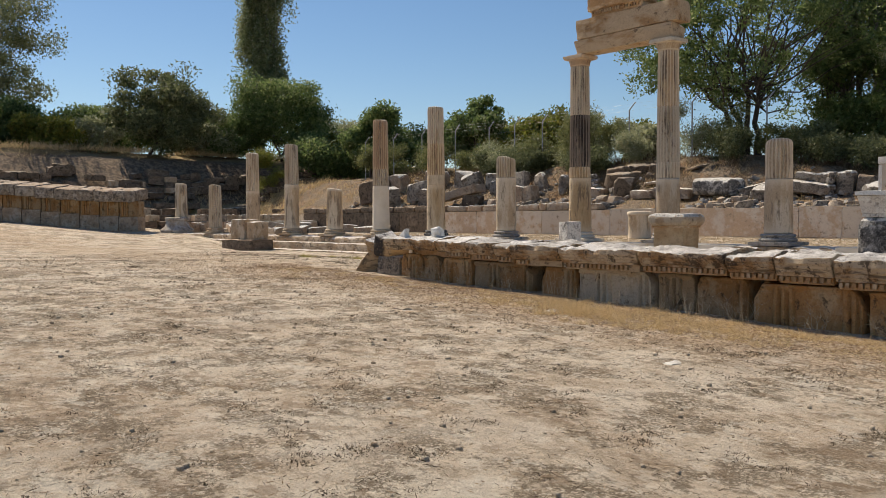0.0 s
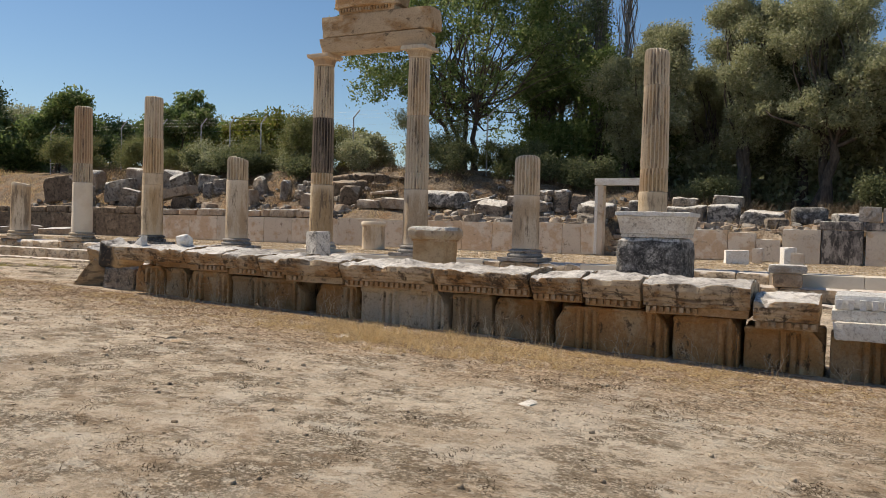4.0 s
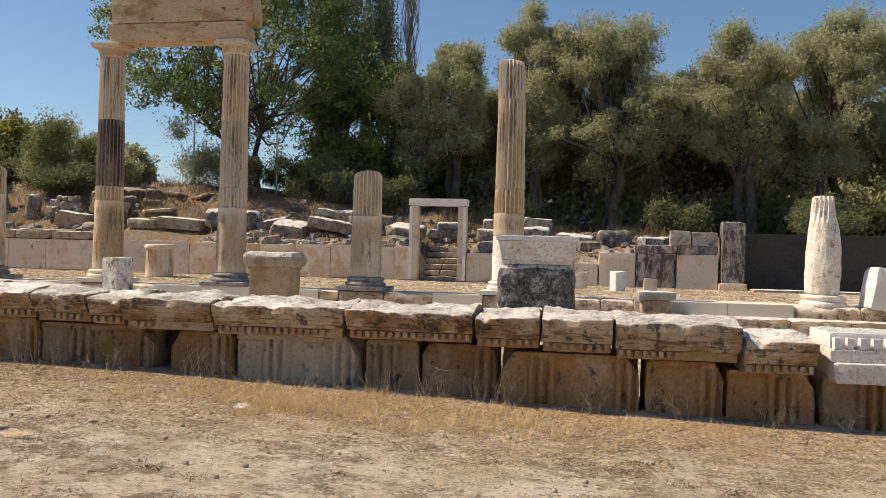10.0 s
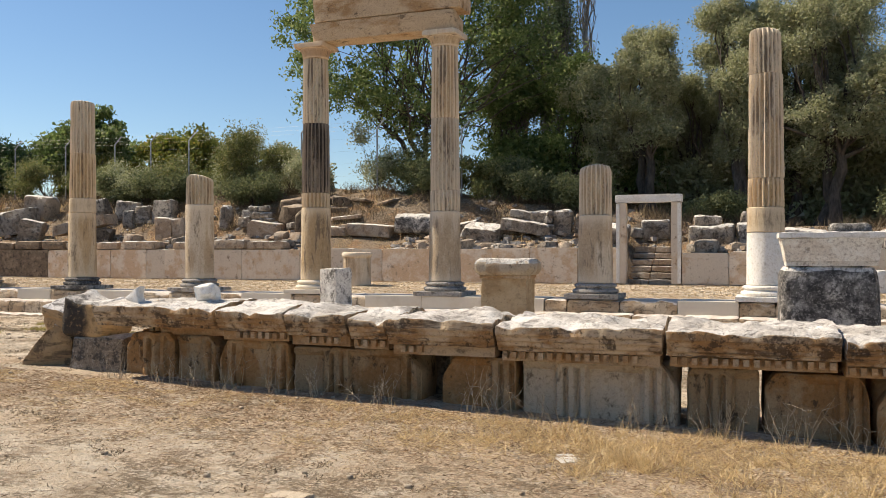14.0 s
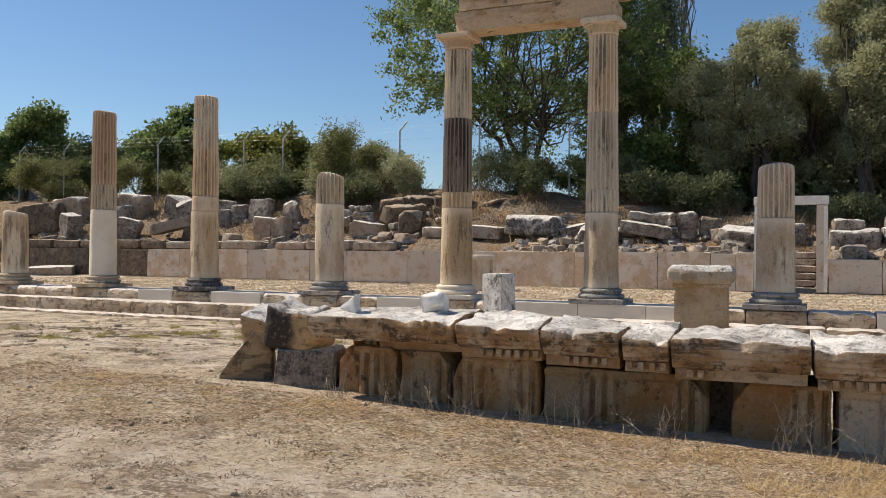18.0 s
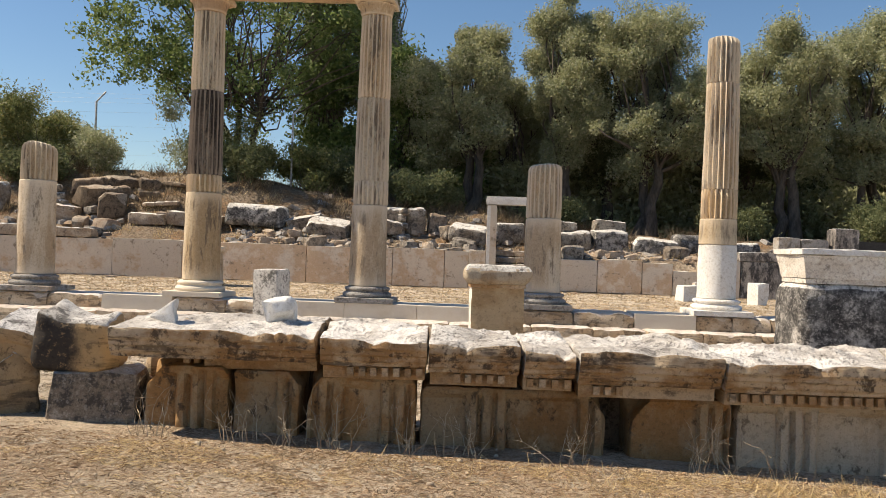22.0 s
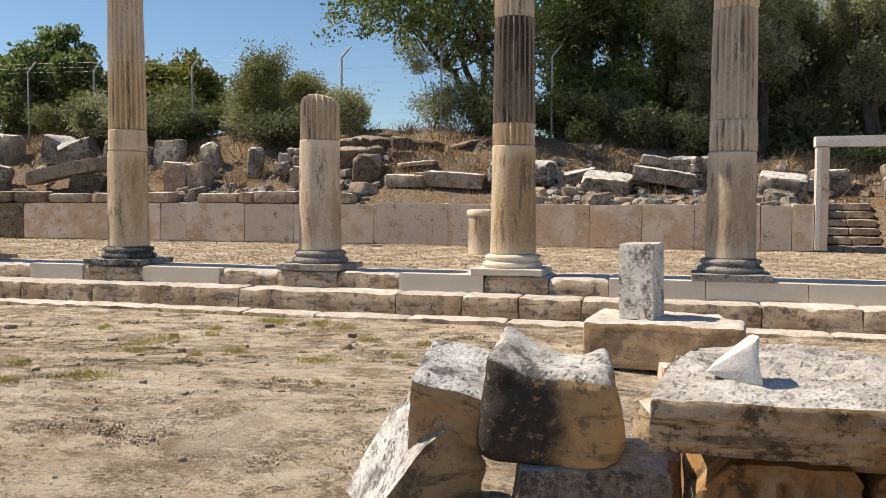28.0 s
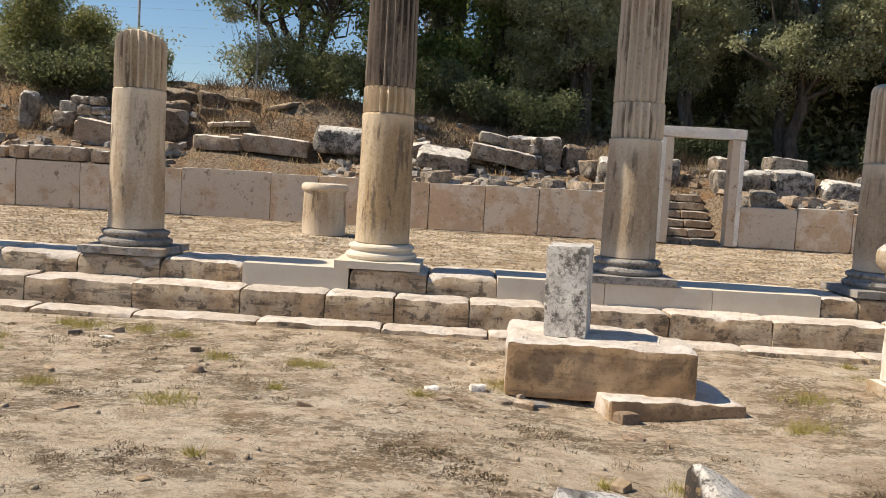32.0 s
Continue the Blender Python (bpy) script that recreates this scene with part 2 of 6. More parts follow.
def weathered(name, face, crown, edge=(0.42, 0.66), grit=0.8, side=0.0, sun_side=0.0, soot=1.0):
    """Brown crust on upright faces; rain keeps the upward faces bare and white; faces towards the sun are whitened too.
    """
    g = Graph(name, 0.88)
    vec = g.coords()
    big = g.noise(vec, 2.1, 7, 0.66)
    mid = g.noise(vec, 7.0, 10, 0.74)
    fine = g.noise(vec, 27, 7, 0.74)
    dust = g.noise(vec, 95, 4, 0.7)
    long = g.noise(g.coords((0.35, 0.35, 2.2)), 5.5, 8, 0.7)
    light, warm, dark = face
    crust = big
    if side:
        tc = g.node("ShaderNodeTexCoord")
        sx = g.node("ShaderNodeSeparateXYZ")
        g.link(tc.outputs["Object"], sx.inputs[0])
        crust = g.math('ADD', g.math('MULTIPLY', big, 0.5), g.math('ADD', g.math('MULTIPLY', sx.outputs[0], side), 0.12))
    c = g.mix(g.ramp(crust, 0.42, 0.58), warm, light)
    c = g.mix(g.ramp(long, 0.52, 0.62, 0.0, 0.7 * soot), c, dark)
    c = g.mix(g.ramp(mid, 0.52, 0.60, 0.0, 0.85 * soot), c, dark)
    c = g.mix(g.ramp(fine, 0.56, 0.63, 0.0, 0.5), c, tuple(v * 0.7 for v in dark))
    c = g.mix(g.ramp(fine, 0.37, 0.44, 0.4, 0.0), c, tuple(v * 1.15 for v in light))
    w1, w2, w3 = crown
    t = g.mix(g.ramp(big, 0.42, 0.56), w1, w2)
    t = g.mix(g.ramp(g.noise(vec, 4.2, 6, 0.7), 0.52, 0.62, 0.0, 0.45 * grit), t, tuple(0.55 * a + 0.45 * b for a, b in zip(w2, w3)))
    t = g.mix(g.ramp(mid, 0.53, 0.61, 0.0, min(0.85, 0.45 * grit)), t, w3)
    t = g.mix(g.ramp(mid, 0.38, 0.45, 0.5, 0.0), t, tuple(min(0.88, v * 1.12) for v in w1))
    # claw-like gouges
    vo = g.node("ShaderNodeTexVoronoi", Scale=46.0, Randomness=1.0)
    bent = g.node("ShaderNodeVectorMath")
    bent.operation = 'ADD'
    g.link(g.coords((1.0, 0.55, 1.0)), bent.inputs[0])
    g.link(g.math('MULTIPLY', fine, 0.11), bent.inputs[1])
    g.link(bent.outputs[0], vo.inputs["Vector"])
    hole = g.math('MULTIPLY', g.ramp(vo.outputs[0], 0.10, 0.36, 1.0, 0.0), g.ramp(mid, 0.40, 0.56, 0.05, 1.0))
    t = g.mix(g.math('MULTIPLY', hole, 0.5 * grit), t, w3)
    t = g.mix(g.ramp(dust, 0.53, 0.62, 0.0, 0.35 * grit), t, tuple(v * 0.8 for v in w3))
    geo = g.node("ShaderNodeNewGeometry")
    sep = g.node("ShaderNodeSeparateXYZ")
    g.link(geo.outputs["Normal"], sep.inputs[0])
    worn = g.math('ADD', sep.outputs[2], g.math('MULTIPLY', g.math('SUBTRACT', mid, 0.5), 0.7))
    # sunlight put into the colour: faces turned towards -x go white
    if sun_side:
        worn = g.math('SUBTRACT', worn, g.math('MULTIPLY', sep.outputs[0], sun_side))
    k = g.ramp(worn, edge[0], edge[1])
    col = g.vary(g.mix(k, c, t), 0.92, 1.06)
    height = g.math('ADD', g.math('MULTIPLY', mid, 0.8), g.math('ADD', g.math('MULTIPLY', fine, 0.55), g.math('MULTIPLY', dust, 0.2)))
    height = g.math('SUBTRACT', height, g.math('MULTIPLY', g.math('MULTIPLY', hole, k), 0.9))
    return g.finish(col, height, 0.8, 0.03)


CORNICE = weathered("cornice_marble", ((0.56, 0.44, 0.30), (0.36, 0.215, 0.10), (0.065, 0.045, 0.031)), ((0.75, 0.71, 0.655), (0.56, 0.515, 0.46), (0.12, 0.105, 0.092)), (0.42, 0.66), 1.35, sun_side=0.62)

PITTED = weathered("grey_pitted_marble", ((0.46, 0.33, 0.19), (0.36, 0.24, 0.13), (0.12, 0.085, 0.055)), ((0.76, 0.735, 0.705), (0.62, 0.595, 0.57), (0.10, 0.09, 0.082)), (0.35, 0.55), 1.7, sun_side=0.4)
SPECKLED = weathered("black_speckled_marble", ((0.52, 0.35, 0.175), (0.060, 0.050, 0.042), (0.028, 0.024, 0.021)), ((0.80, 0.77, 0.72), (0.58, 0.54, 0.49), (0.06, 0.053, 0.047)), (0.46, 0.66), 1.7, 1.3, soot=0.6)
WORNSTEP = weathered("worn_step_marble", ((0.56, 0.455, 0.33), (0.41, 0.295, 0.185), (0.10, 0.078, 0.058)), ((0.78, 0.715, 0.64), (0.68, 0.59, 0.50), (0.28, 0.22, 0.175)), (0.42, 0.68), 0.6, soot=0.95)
# altar front toned down for its shade, -x face whitened for sun, in colour
ALTAR = weathered("yellow_stained_altar_marble", ((0.52, 0.39, 0.235), (0.42, 0.285, 0.15), (0.22, 0.15, 0.09)), ((0.84, 0.80, 0.73), (0.76, 0.70, 0.61), (0.34, 0.29, 0.23)), (0.42, 0.66), 0.4, sun_side=1.0, soot=0.35)
SLABSTONE = weathered("brown_slab_marble", ((0.50, 0.355, 0.215), (0.40, 0.265, 0.145), (0.17, 0.11, 0.066)), ((0.78, 0.725, 0.655), (0.68, 0.60, 0.52), (0.26, 0.21, 0.165)), (0.40, 0.64), 0.6, sun_side=0.5, soot=0.5)


def leaf_material(name, a, b, c, through=0.3):
    g = Graph(name, 0.55)
    geo = g.node("ShaderNodeNewGeometry")
    r = geo.outputs["Random Per Island"]
    col = g.mix(g.ramp(r, 0.0, 0.6), a, b)
    col = g.mix(g.ramp(r, 0.86, 0.98), col, c)
    g.link(col, g.bsdf.inputs["Base Color"])
    tr = g.node("ShaderNodeBsdfTranslucent")
    g.link(col, tr.inputs["Color"])
    mx = g.node("ShaderNodeMixShader", Fac=through)
    g.link(g.bsdf.outputs[0], mx.inputs[1])
    g.link(tr.outputs[0], mx.inputs[2])
    g.link(mx.outputs[0], g.tree.nodes["Material Output"].inputs[0])
    return g.mat


OLIVE = leaf_material("olive_leaves", (0.26, 0.28, 0.145), (0.40, 0.41, 0.24), (0.50, 0.49, 0.37), 0.4)
GREEN = leaf_material("green_leaves", (0.10, 0.15, 0.045), (0.19, 0.245, 0.085), (0.34, 0.36, 0.16), 0.5)
DARKGREEN = leaf_material("dark_green_leaves", (0.10, 0.12, 0.055), (0.18, 0.20, 0.095), (0.28, 0.28, 0.15), 0.45)
SHRUB = leaf_material("dusty_shrub_leaves", (0.12, 0.14, 0.05), (0.215, 0.23, 0.09), (0.36, 0.31, 0.13), 0.4)
BRIGHT = leaf_material("yellow_green_leaves", (0.13, 0.155, 0.028), (0.22, 0.23, 0.045), (0.32, 0.26, 0.07), 0.4)
POPLAR = leaf_material("poplar_leaves", (0.15, 0.185, 0.085), (0.26, 0.29, 0.15), (0.40, 0.41, 0.28), 0.5)
STRAW = leaf_material("dry_grass", (0.54, 0.39, 0.19), (0.72, 0.56, 0.31), (0.33, 0.22, 0.115), 0.3)
LITTER = leaf_material("dead_leaf_litter", (0.33, 0.215, 0.12), (0.54, 0.40, 0.24), (0.60, 0.48, 0.33), 0.1)
REDLITTER = leaf_material("red_brown_litter", (0.20, 0.12, 0.065), (0.38, 0.25, 0.14), (0.55, 0.41, 0.25), 0.1)
FLOORLITTER = leaf_material("straw_coloured_litter", (0.47, 0.355, 0.215), (0.58, 0.455, 0.29), (0.37, 0.265, 0.155), 0.1)
TWIG = leaf_material("dry_grey_twigs", (0.32, 0.25, 0.17), (0.50, 0.41, 0.29), (0.20, 0.15, 0.10), 0.0)
WEED = leaf_material("dry_green_weeds", (0.27, 0.245, 0.06), (0.40, 0.345, 0.10), (0.46, 0.37, 0.16), 0.3)
DARKWEED = leaf_material("withered_dark_weeds", (0.095, 0.073, 0.042), (0.18, 0.14, 0.08), (0.27, 0.21, 0.115), 0.15)
GREYWEED = leaf_material("grey_brown_weeds", (0.10, 0.07, 0.042), (0.165, 0.12, 0.072), (0.25, 0.19, 0.12), 0.1)


def bark(name, a, b):
    g = Graph(name, 0.95)
    vec = g.coords((1, 1, 0.25))
    n = g.noise(vec, 9, 8, 0.7)
    return g.finish(g.mix(g.ramp(n, 0.35, 0.65), a, b), n, 0.8, 0.03)


BARK = bark("dark_bark", (0.055, 0.045, 0.036), (0.13, 0.105, 0.085))
BARK_PALE = bark("pale_bark", (0.15, 0.13, 0.11), (0.30, 0.27, 0.23))


def soil():
    g = Graph("dry_sandy_soil", 0.95)
    vec = g.coords((1, 1, 1), False)
    wide = g.noise(vec, 0.4, 5, 0.6)
    patch = g.noise(g.coords((1.0, 1.0, 1), False), 1.5, 9, 0.74)
    mid = g.noise(vec, 4.0, 10, 0.72)
    fine = g.noise(vec, 17, 8, 0.72)
    fleck = g.noise(vec, 34, 7, 0.78)
    grit = g.noise(vec, 90, 5, 0.75)
    c = g.mix(g.ramp(wide, 0.42, 0.58), (0.72, 0.59, 0.435), (0.63, 0.49, 0.345))
    c = g.mix(g.ramp(mid, 0.50, 0.60, 0, 0.7), c, (0.74, 0.635, 0.50))
    c = g.mix(g.ramp(mid, 0.42, 0.49, 0.4, 0.0), c, (0.31, 0.235, 0.155))
    c = g.mix(g.ramp(g.noise(vec, 0.85, 7, 0.7), 0.50, 0.60, 0.0, 0.65), c, (0.82, 0.715, 0.57))
    weed = g.math('MULTIPLY', g.ramp(patch, 0.48, 0.55), g.ramp(fleck, 0.44, 0.50))
    c = g.mix(g.math('MULTIPLY', weed, 0.85), c, (0.185, 0.14, 0.088))
    c = g.mix(g.ramp(fleck, 0.56, 0.62, 0, 0.55), c, (0.225, 0.155, 0.092))
    c = g.mix(g.ramp(fine, 0.38, 0.44, 0.6, 0.0), c, (0.80, 0.705, 0.575))
    c = g.mix(g.ramp(grit, 0.55, 0.62, 0, 0.45), c, (0.21, 0.145, 0.085))
    c = g.mix(g.ramp(grit, 0.37, 0.43, 0.5, 0.0), c, (0.72, 0.63, 0.50))
    clump = g.noise(g.coords((1.0, 1.35, 1), False), 6.5, 9, 0.72)
    c = g.mix(g.math('MULTIPLY', g.ramp(clump, 0.52, 0.58, 0.0, 0.8), g.ramp(g.noise(vec, 0.75, 5, 0.65), 0.40, 0.58, 0.15, 1.0)), c, (0.225, 0.168, 0.108))
    c = g.mix(g.ramp(clump, 0.36, 0.43, 0.6, 0.0), c, (0.84, 0.745, 0.60))
    heap = g.noise(g.coords((1.0, 1.2, 1), False), 2.7, 10, 0.7)
    c = g.mix(g.ramp(heap, 0.55, 0.61, 0.0, 0.55), c, (0.33, 0.225, 0.135))
    c = g.mix(g.ramp(heap, 0.38, 0.45, 0.55, 0.0), c, (0.86, 0.77, 0.63))
    # faint wheel tracks that curve across the court
    tv = g.node("ShaderNodeMapping", Rotation=(0, 0, radians(38)), Scale=(0.62, 0.05, 1))
    g.link(vec, tv.inputs["Vector"])
    rut = g.noise(tv.outputs[0], 1.6, 3, 0.5)
    fade = g.ramp(g.noise(vec, 0.5, 3, 0.5), 0.45, 0.6)
    c = g.mix(g.math('MULTIPLY', g.ramp(rut, 0.56, 0.62, 0.0, 0.5), fade), c, (0.74, 0.64, 0.51))
    c = g.mix(g.math('MULTIPLY', g.ramp(rut, 0.38, 0.44, 0.45, 0.0), fade), c, (0.36, 0.27, 0.185))
    # reddish litter lies in a band along the front of the fallen wall
    tc = g.node("ShaderNodeTexCoord")
    sep = g.node("ShaderNodeSeparateXYZ")
    g.link(tc.outputs["Object"], sep.inputs[0])
    wob = g.math('MULTIPLY', g.math('SUBTRACT', g.noise(vec, 0.9, 5, 0.6), 0.5), 3.0)
    d = g.math('ABSOLUTE', g.math('ADD', g.math('ADD', sep.outputs[1], 9.0), wob), 0.0)
    band = g.math('MULTIPLY', g.ramp(d, 0.7, 2.0, 1.0, 0.0), g.ramp(mid, 0.44, 0.54, 0.25, 1.0))
    c = g.mix(g.math('MULTIPLY', band, 0.6), c, g.mix(g.ramp(fleck, 0.46, 0.54), (0.69, 0.52, 0.34), (0.30, 0.19, 0.11)))
    # brown earth and rusty growth on the bank behind the back wall
    bank = g.ramp(sep.outputs[1], 7.4, 8.0)
    c = g.mix(g.math('MULTIPLY', bank, 0.8), c, (0.215, 0.155, 0.10))
    c = g.mix(g.math('MULTIPLY', bank, g.ramp(patch, 0.50, 0.56, 0, 0.6)), c, (0.36, 0.20, 0.09))
    c = g.mix(g.math('MULTIPLY', bank, g.ramp(fine, 0.48, 0.56, 0, 0.8)), c, (0.085, 0.06, 0.04))
    # the dark earth of the cut beyond the court, dry grass above it
    cut = g.ramp(sep.outputs[0], -35.0, -33.6, 1.0, 0.0)
    c = g.mix(g.math('MULTIPLY', cut, 0.9), c, g.mix(g.ramp(mid, 0.42, 0.56), (0.27, 0.19, 0.12), (0.085, 0.06, 0.042)))
    gold = g.math('MULTIPLY', g.ramp(sep.outputs[0], -34.4, -33.4, 1.0, 0.0), g.ramp(sep.outputs[0], -36.6, -35.4))
    c = g.mix(g.math('MULTIPLY', g.math('MULTIPLY', gold, g.ramp(sep.outputs[1], 0.0, 3.0)), 0.85), c, (0.50, 0.36, 0.17))
    crest = g.ramp(sep.outputs[0], -41.5, -39.8, 1.0, 0.0)
    c = g.mix(g.math('MULTIPLY', crest, 0.9), c, g.mix(g.ramp(fine, 0.42, 0.56), (0.50, 0.38, 0.20), (0.28, 0.20, 0.10)))
    height = g.math('ADD', g.math('ADD', mid, clump), g.math('ADD', g.math('MULTIPLY', fine, 0.9), g.math('MULTIPLY', grit, 0.35)))
    return g.finish(c, height, 0.95, 0.065)


SOIL = soil()


def metal(name, col, rough):
    g = Graph(name, rough)
    vec = g.coords()
    n = g.noise(vec, 14, 6, 0.7)
    g.bsdf.inputs["Metallic"].default_value = 0.7
    return g.finish(g.mix(g.ramp(n, 0.4, 0.65), col, tuple(v * 0.6 for v in col)), n, 0.1)


GALVANISED = metal("galvanised_steel", (0.42, 0.43, 0.43), 0.55)


# ---- mesh helpers ----
def mesh_of(name, verts, faces, mats, slots=None, smooth=False):
    me = bpy.data.meshes.new(name)
    me.from_pydata(verts, [], faces)
    for m in mats if isinstance(mats, (list, tuple)) else [mats]:
        me.materials.append(m)
    if slots is not None:
        me.polygons.foreach_set("material_index", slots)
    if smooth:
        me.polygons.foreach_set("use_smooth", [True] * len(me.polygons))
    me.update()
    return me


def under(ob, parent, m=None):
    ob.parent = parent
    if m is not None:
        ob.matrix_basis = m
    return ob


def part(name, data, parent, m=None, label=""):
    """One mesh object under a thing, placed in the thing's own space."""
    ob = under(new(name, data), parent, m)
    if label:
        tagged(ob, label)
    return ob


def thing(name, m, label, category, group="", kind="", data=None):
    ob = new(name, data)
    ob.matrix_basis = m
    return tagged(ob, label, category, group, kind)


def grid_box(lx, ly, lz, step):
    """Surface of a box as a welded grid; the base lies at z = 0, centred in x and y."""
    steps = step if isinstance(step, tuple) else (step, step, step)
    nx, ny, nz = (max(1, round(v / d)) for v, d in zip((lx, ly, lz), steps))
    index, verts, faces = {}, [], []

    def vid(i, j, k):
        key = (i, j, k)
        if key not in index:
            index[key] = len(verts)
            verts.append((lx * (i / nx - 0.5), ly * (j / ny - 0.5), lz * k / nz))
        return index[key]

    for i in range(nx):
        for j in range(ny):
            faces.append((vid(i, j, 0), vid(i, j + 1, 0), vid(i + 1, j + 1, 0), vid(i + 1, j, 0)))
            faces.append((vid(i, j, nz), vid(i + 1, j, nz), vid(i + 1, j + 1, nz), vid(i, j + 1, nz)))
    for i in range(nx):
        for k in range(nz):
            faces.append((vid(i, 0, k), vid(i + 1, 0, k), vid(i + 1, 0, k + 1), vid(i, 0, k + 1)))
            faces.append((vid(i, ny, k), vid(i, ny, k + 1), vid(i + 1, ny, k + 1), vid(i + 1, ny, k)))
    for j in range(ny):
        for k in range(nz):
            faces.append((vid(0, j, k), vid(0, j, k + 1), vid(0, j + 1, k + 1), vid(0, j + 1, k)))
            faces.append((vid(nx, j, k), vid(nx, j + 1, k), vid(nx, j + 1, k + 1), vid(nx, j, k + 1)))
    return np.array(verts, float), faces


def fuzz(p, freq, seed):
    """Vector noise at each point."""
    off = Vector((seed * 7.31, seed * 3.17, seed * 5.77))
    return np.array([noise.noise_vector(Vector(q) * freq + off) for q in p])


def rough_block(name, lx, ly, lz, seed, mats, step=0.09, r=0.03, amp=0.012, freq=5.0, top_amp=0.0, cuts=0, cut_depth=0.25,
                shape=None, top_slot=True, lumps=0.0, top_band=0.0):
    """A worn stone block: rounded edges, uneven faces, corners broken off by random planes."""
    rnd = random.Random(seed)
    p, faces = grid_box(lx, ly, lz, step)
    half = np.array([lx / 2, ly / 2, lz / 2])
    c = np.array([0, 0, lz / 2])
    q = p - c
    inner = np.maximum(half - r, half * 0.2)
    core = np.clip(q, -inner, inner)
    d = q - core
    ln = np.linalg.norm(d, axis=1)
    k = ln > 1e-9
    lim = half - inner
    d[k] = d[k] / ln[k][:, None] * np.minimum(ln[k], lim.min())[:, None]
    q = core + d
    for _ in range(cuts):
        n = np.array([rnd.uniform(-1, 1), rnd.uniform(-1, 1), rnd.uniform(-0.35, 1)])
        n /= np.linalg.norm(n)
        reach = np.abs(n) @ half
        lim_d = reach * (1 - cut_depth * rnd.uniform(0.5, 1.3))
        over = np.maximum(q @ n - lim_d, 0)
        q = q - over[:, None] * n
    if lumps:
        q = q + fuzz(q, 1.6 / max(lx, lz), seed + 3) * lumps
    q = q + fuzz(q, freq, seed) * amp + fuzz(q, freq * 3.1, seed + 50) * amp * 0.45
    if top_amp:
        up = np.clip((q[:, 2] / half[2] - 0.55) / 0.4, 0, 1)
        q[:, 2] += up * (fuzz(q, 2.6, seed + 9)[:, 2] * top_amp + fuzz(q, 9.0, seed + 21)[:, 2] * top_amp * 0.35)
    if shape is not None:
        q = shape(q + c) - c
    v = q + c
    slots = None
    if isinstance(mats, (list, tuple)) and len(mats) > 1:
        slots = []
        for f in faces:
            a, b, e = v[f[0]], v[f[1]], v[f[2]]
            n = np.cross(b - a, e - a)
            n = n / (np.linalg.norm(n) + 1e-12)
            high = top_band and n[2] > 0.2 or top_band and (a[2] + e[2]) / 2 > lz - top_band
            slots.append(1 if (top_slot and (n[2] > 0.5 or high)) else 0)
    me = mesh_of(name, v.tolist(), faces, mats, slots, True)
    me.set_sharp_from_angle(angle=radians(28))
    return me


def lathe(name, prof, seg, mats, flutes=0, depth=0.03, close=True, wobble=0.0, seed=0, slots_by_ring=None):
    """Turned shape from (r, z, flute share) rings; flutes cut arcs into the shaft."""
    verts, faces, slots = [], [], []
    for r, z, fl in prof:
        for s in range(seg):
            a = 2 * math.pi * s / seg
            rr = r
            if flutes and fl > 0:
                u = (s * flutes / seg) % 1.0
                rr -= depth * fl * math.sin(math.pi * u) ** 0.7
            if wobble:
                rr += wobble * noise.noise(Vector((math.cos(a) * 2, math.sin(a) * 2, z * 3 + seed * 5.1)))
                rr += wobble * 0.5 * noise.noise(Vector((math.cos(a) * 7, math.sin(a) * 7, z * 9 + seed * 5.1)))
            verts.append((rr * math.cos(a), rr * math.sin(a), z))
    n = len(prof)
    for i in range(n - 1):
        for s in range(seg):
            t = (s + 1) % seg
            faces.append((i * seg + s, i * seg + t, (i + 1) * seg + t, (i + 1) * seg + s))
            slots.append(0)
    if close:
        for i, flip in ((0, True), (n - 1, False)):
            ring = [i * seg + s for s in range(seg)]
            faces.append(tuple(reversed(ring)) if flip else tuple(ring))
            slots.append(1 if (not flip and isinstance(mats, (list, tuple)) and len(mats) > 1) else 0)
    me = mesh_of(name, verts, faces, mats, slots)
    sm = [True] * len(faces)
    if close:
        sm[-1] = sm[-2] = False
    me.polygons.foreach_set("use_smooth", sm)
    me.set_sharp_from_angle(angle=radians(38))
    return me


def tube(path, radii, seg=7):
    """A tapered limb along a path, as verts and faces."""
    verts, faces = [], []
    pts = [Vector(p) for p in path]
    for i, p in enumerate(pts):
        d = (pts[min(i + 1, len(pts) - 1)] - pts[max(i - 1, 0)]).normalized()
        side = d.cross(Vector((0.31, 0.95, 0.05))).normalized()
        upv = d.cross(side)
        for s in range(seg):
            a = 2 * math.pi * s / seg
            verts.append(tuple(p + (side * math.cos(a) + upv * math.sin(a)) * radii[i]))
    for i in range(len(pts) - 1):
        for s in range(seg):
            t = (s + 1) % seg
            faces.append((i * seg + s, i * seg + t, (i + 1) * seg + t, (i + 1) * seg + s))
    return verts, faces


def joined(name, pieces, mats, smooth=True):
    verts, faces = [], []
    for v, f in pieces:
        o = len(verts)
        verts += v
        faces += [tuple(i + o for i in q) for q in f]
    return mesh_of(name, verts, faces, mats, None, smooth)


def quads(name, corners, mat):
    """A mesh of separate faces from an array (n, corners, 3)."""
    n, k = corners.shape[:2]
    me = bpy.data.meshes.new(name)
    me.vertices.add(n * k)
    me.vertices.foreach_set("co", corners.reshape(-1).astype(np.float32))
    me.loops.add(n * k)
    me.loops.foreach_set("vertex_index", np.arange(n * k, dtype=np.int32))
    me.polygons.add(n)
    me.polygons.foreach_set("loop_start", np.arange(0, n * k, k, dtype=np.int32))
    me.materials.append(mat)
    me.update(calc_edges=True)
    return me


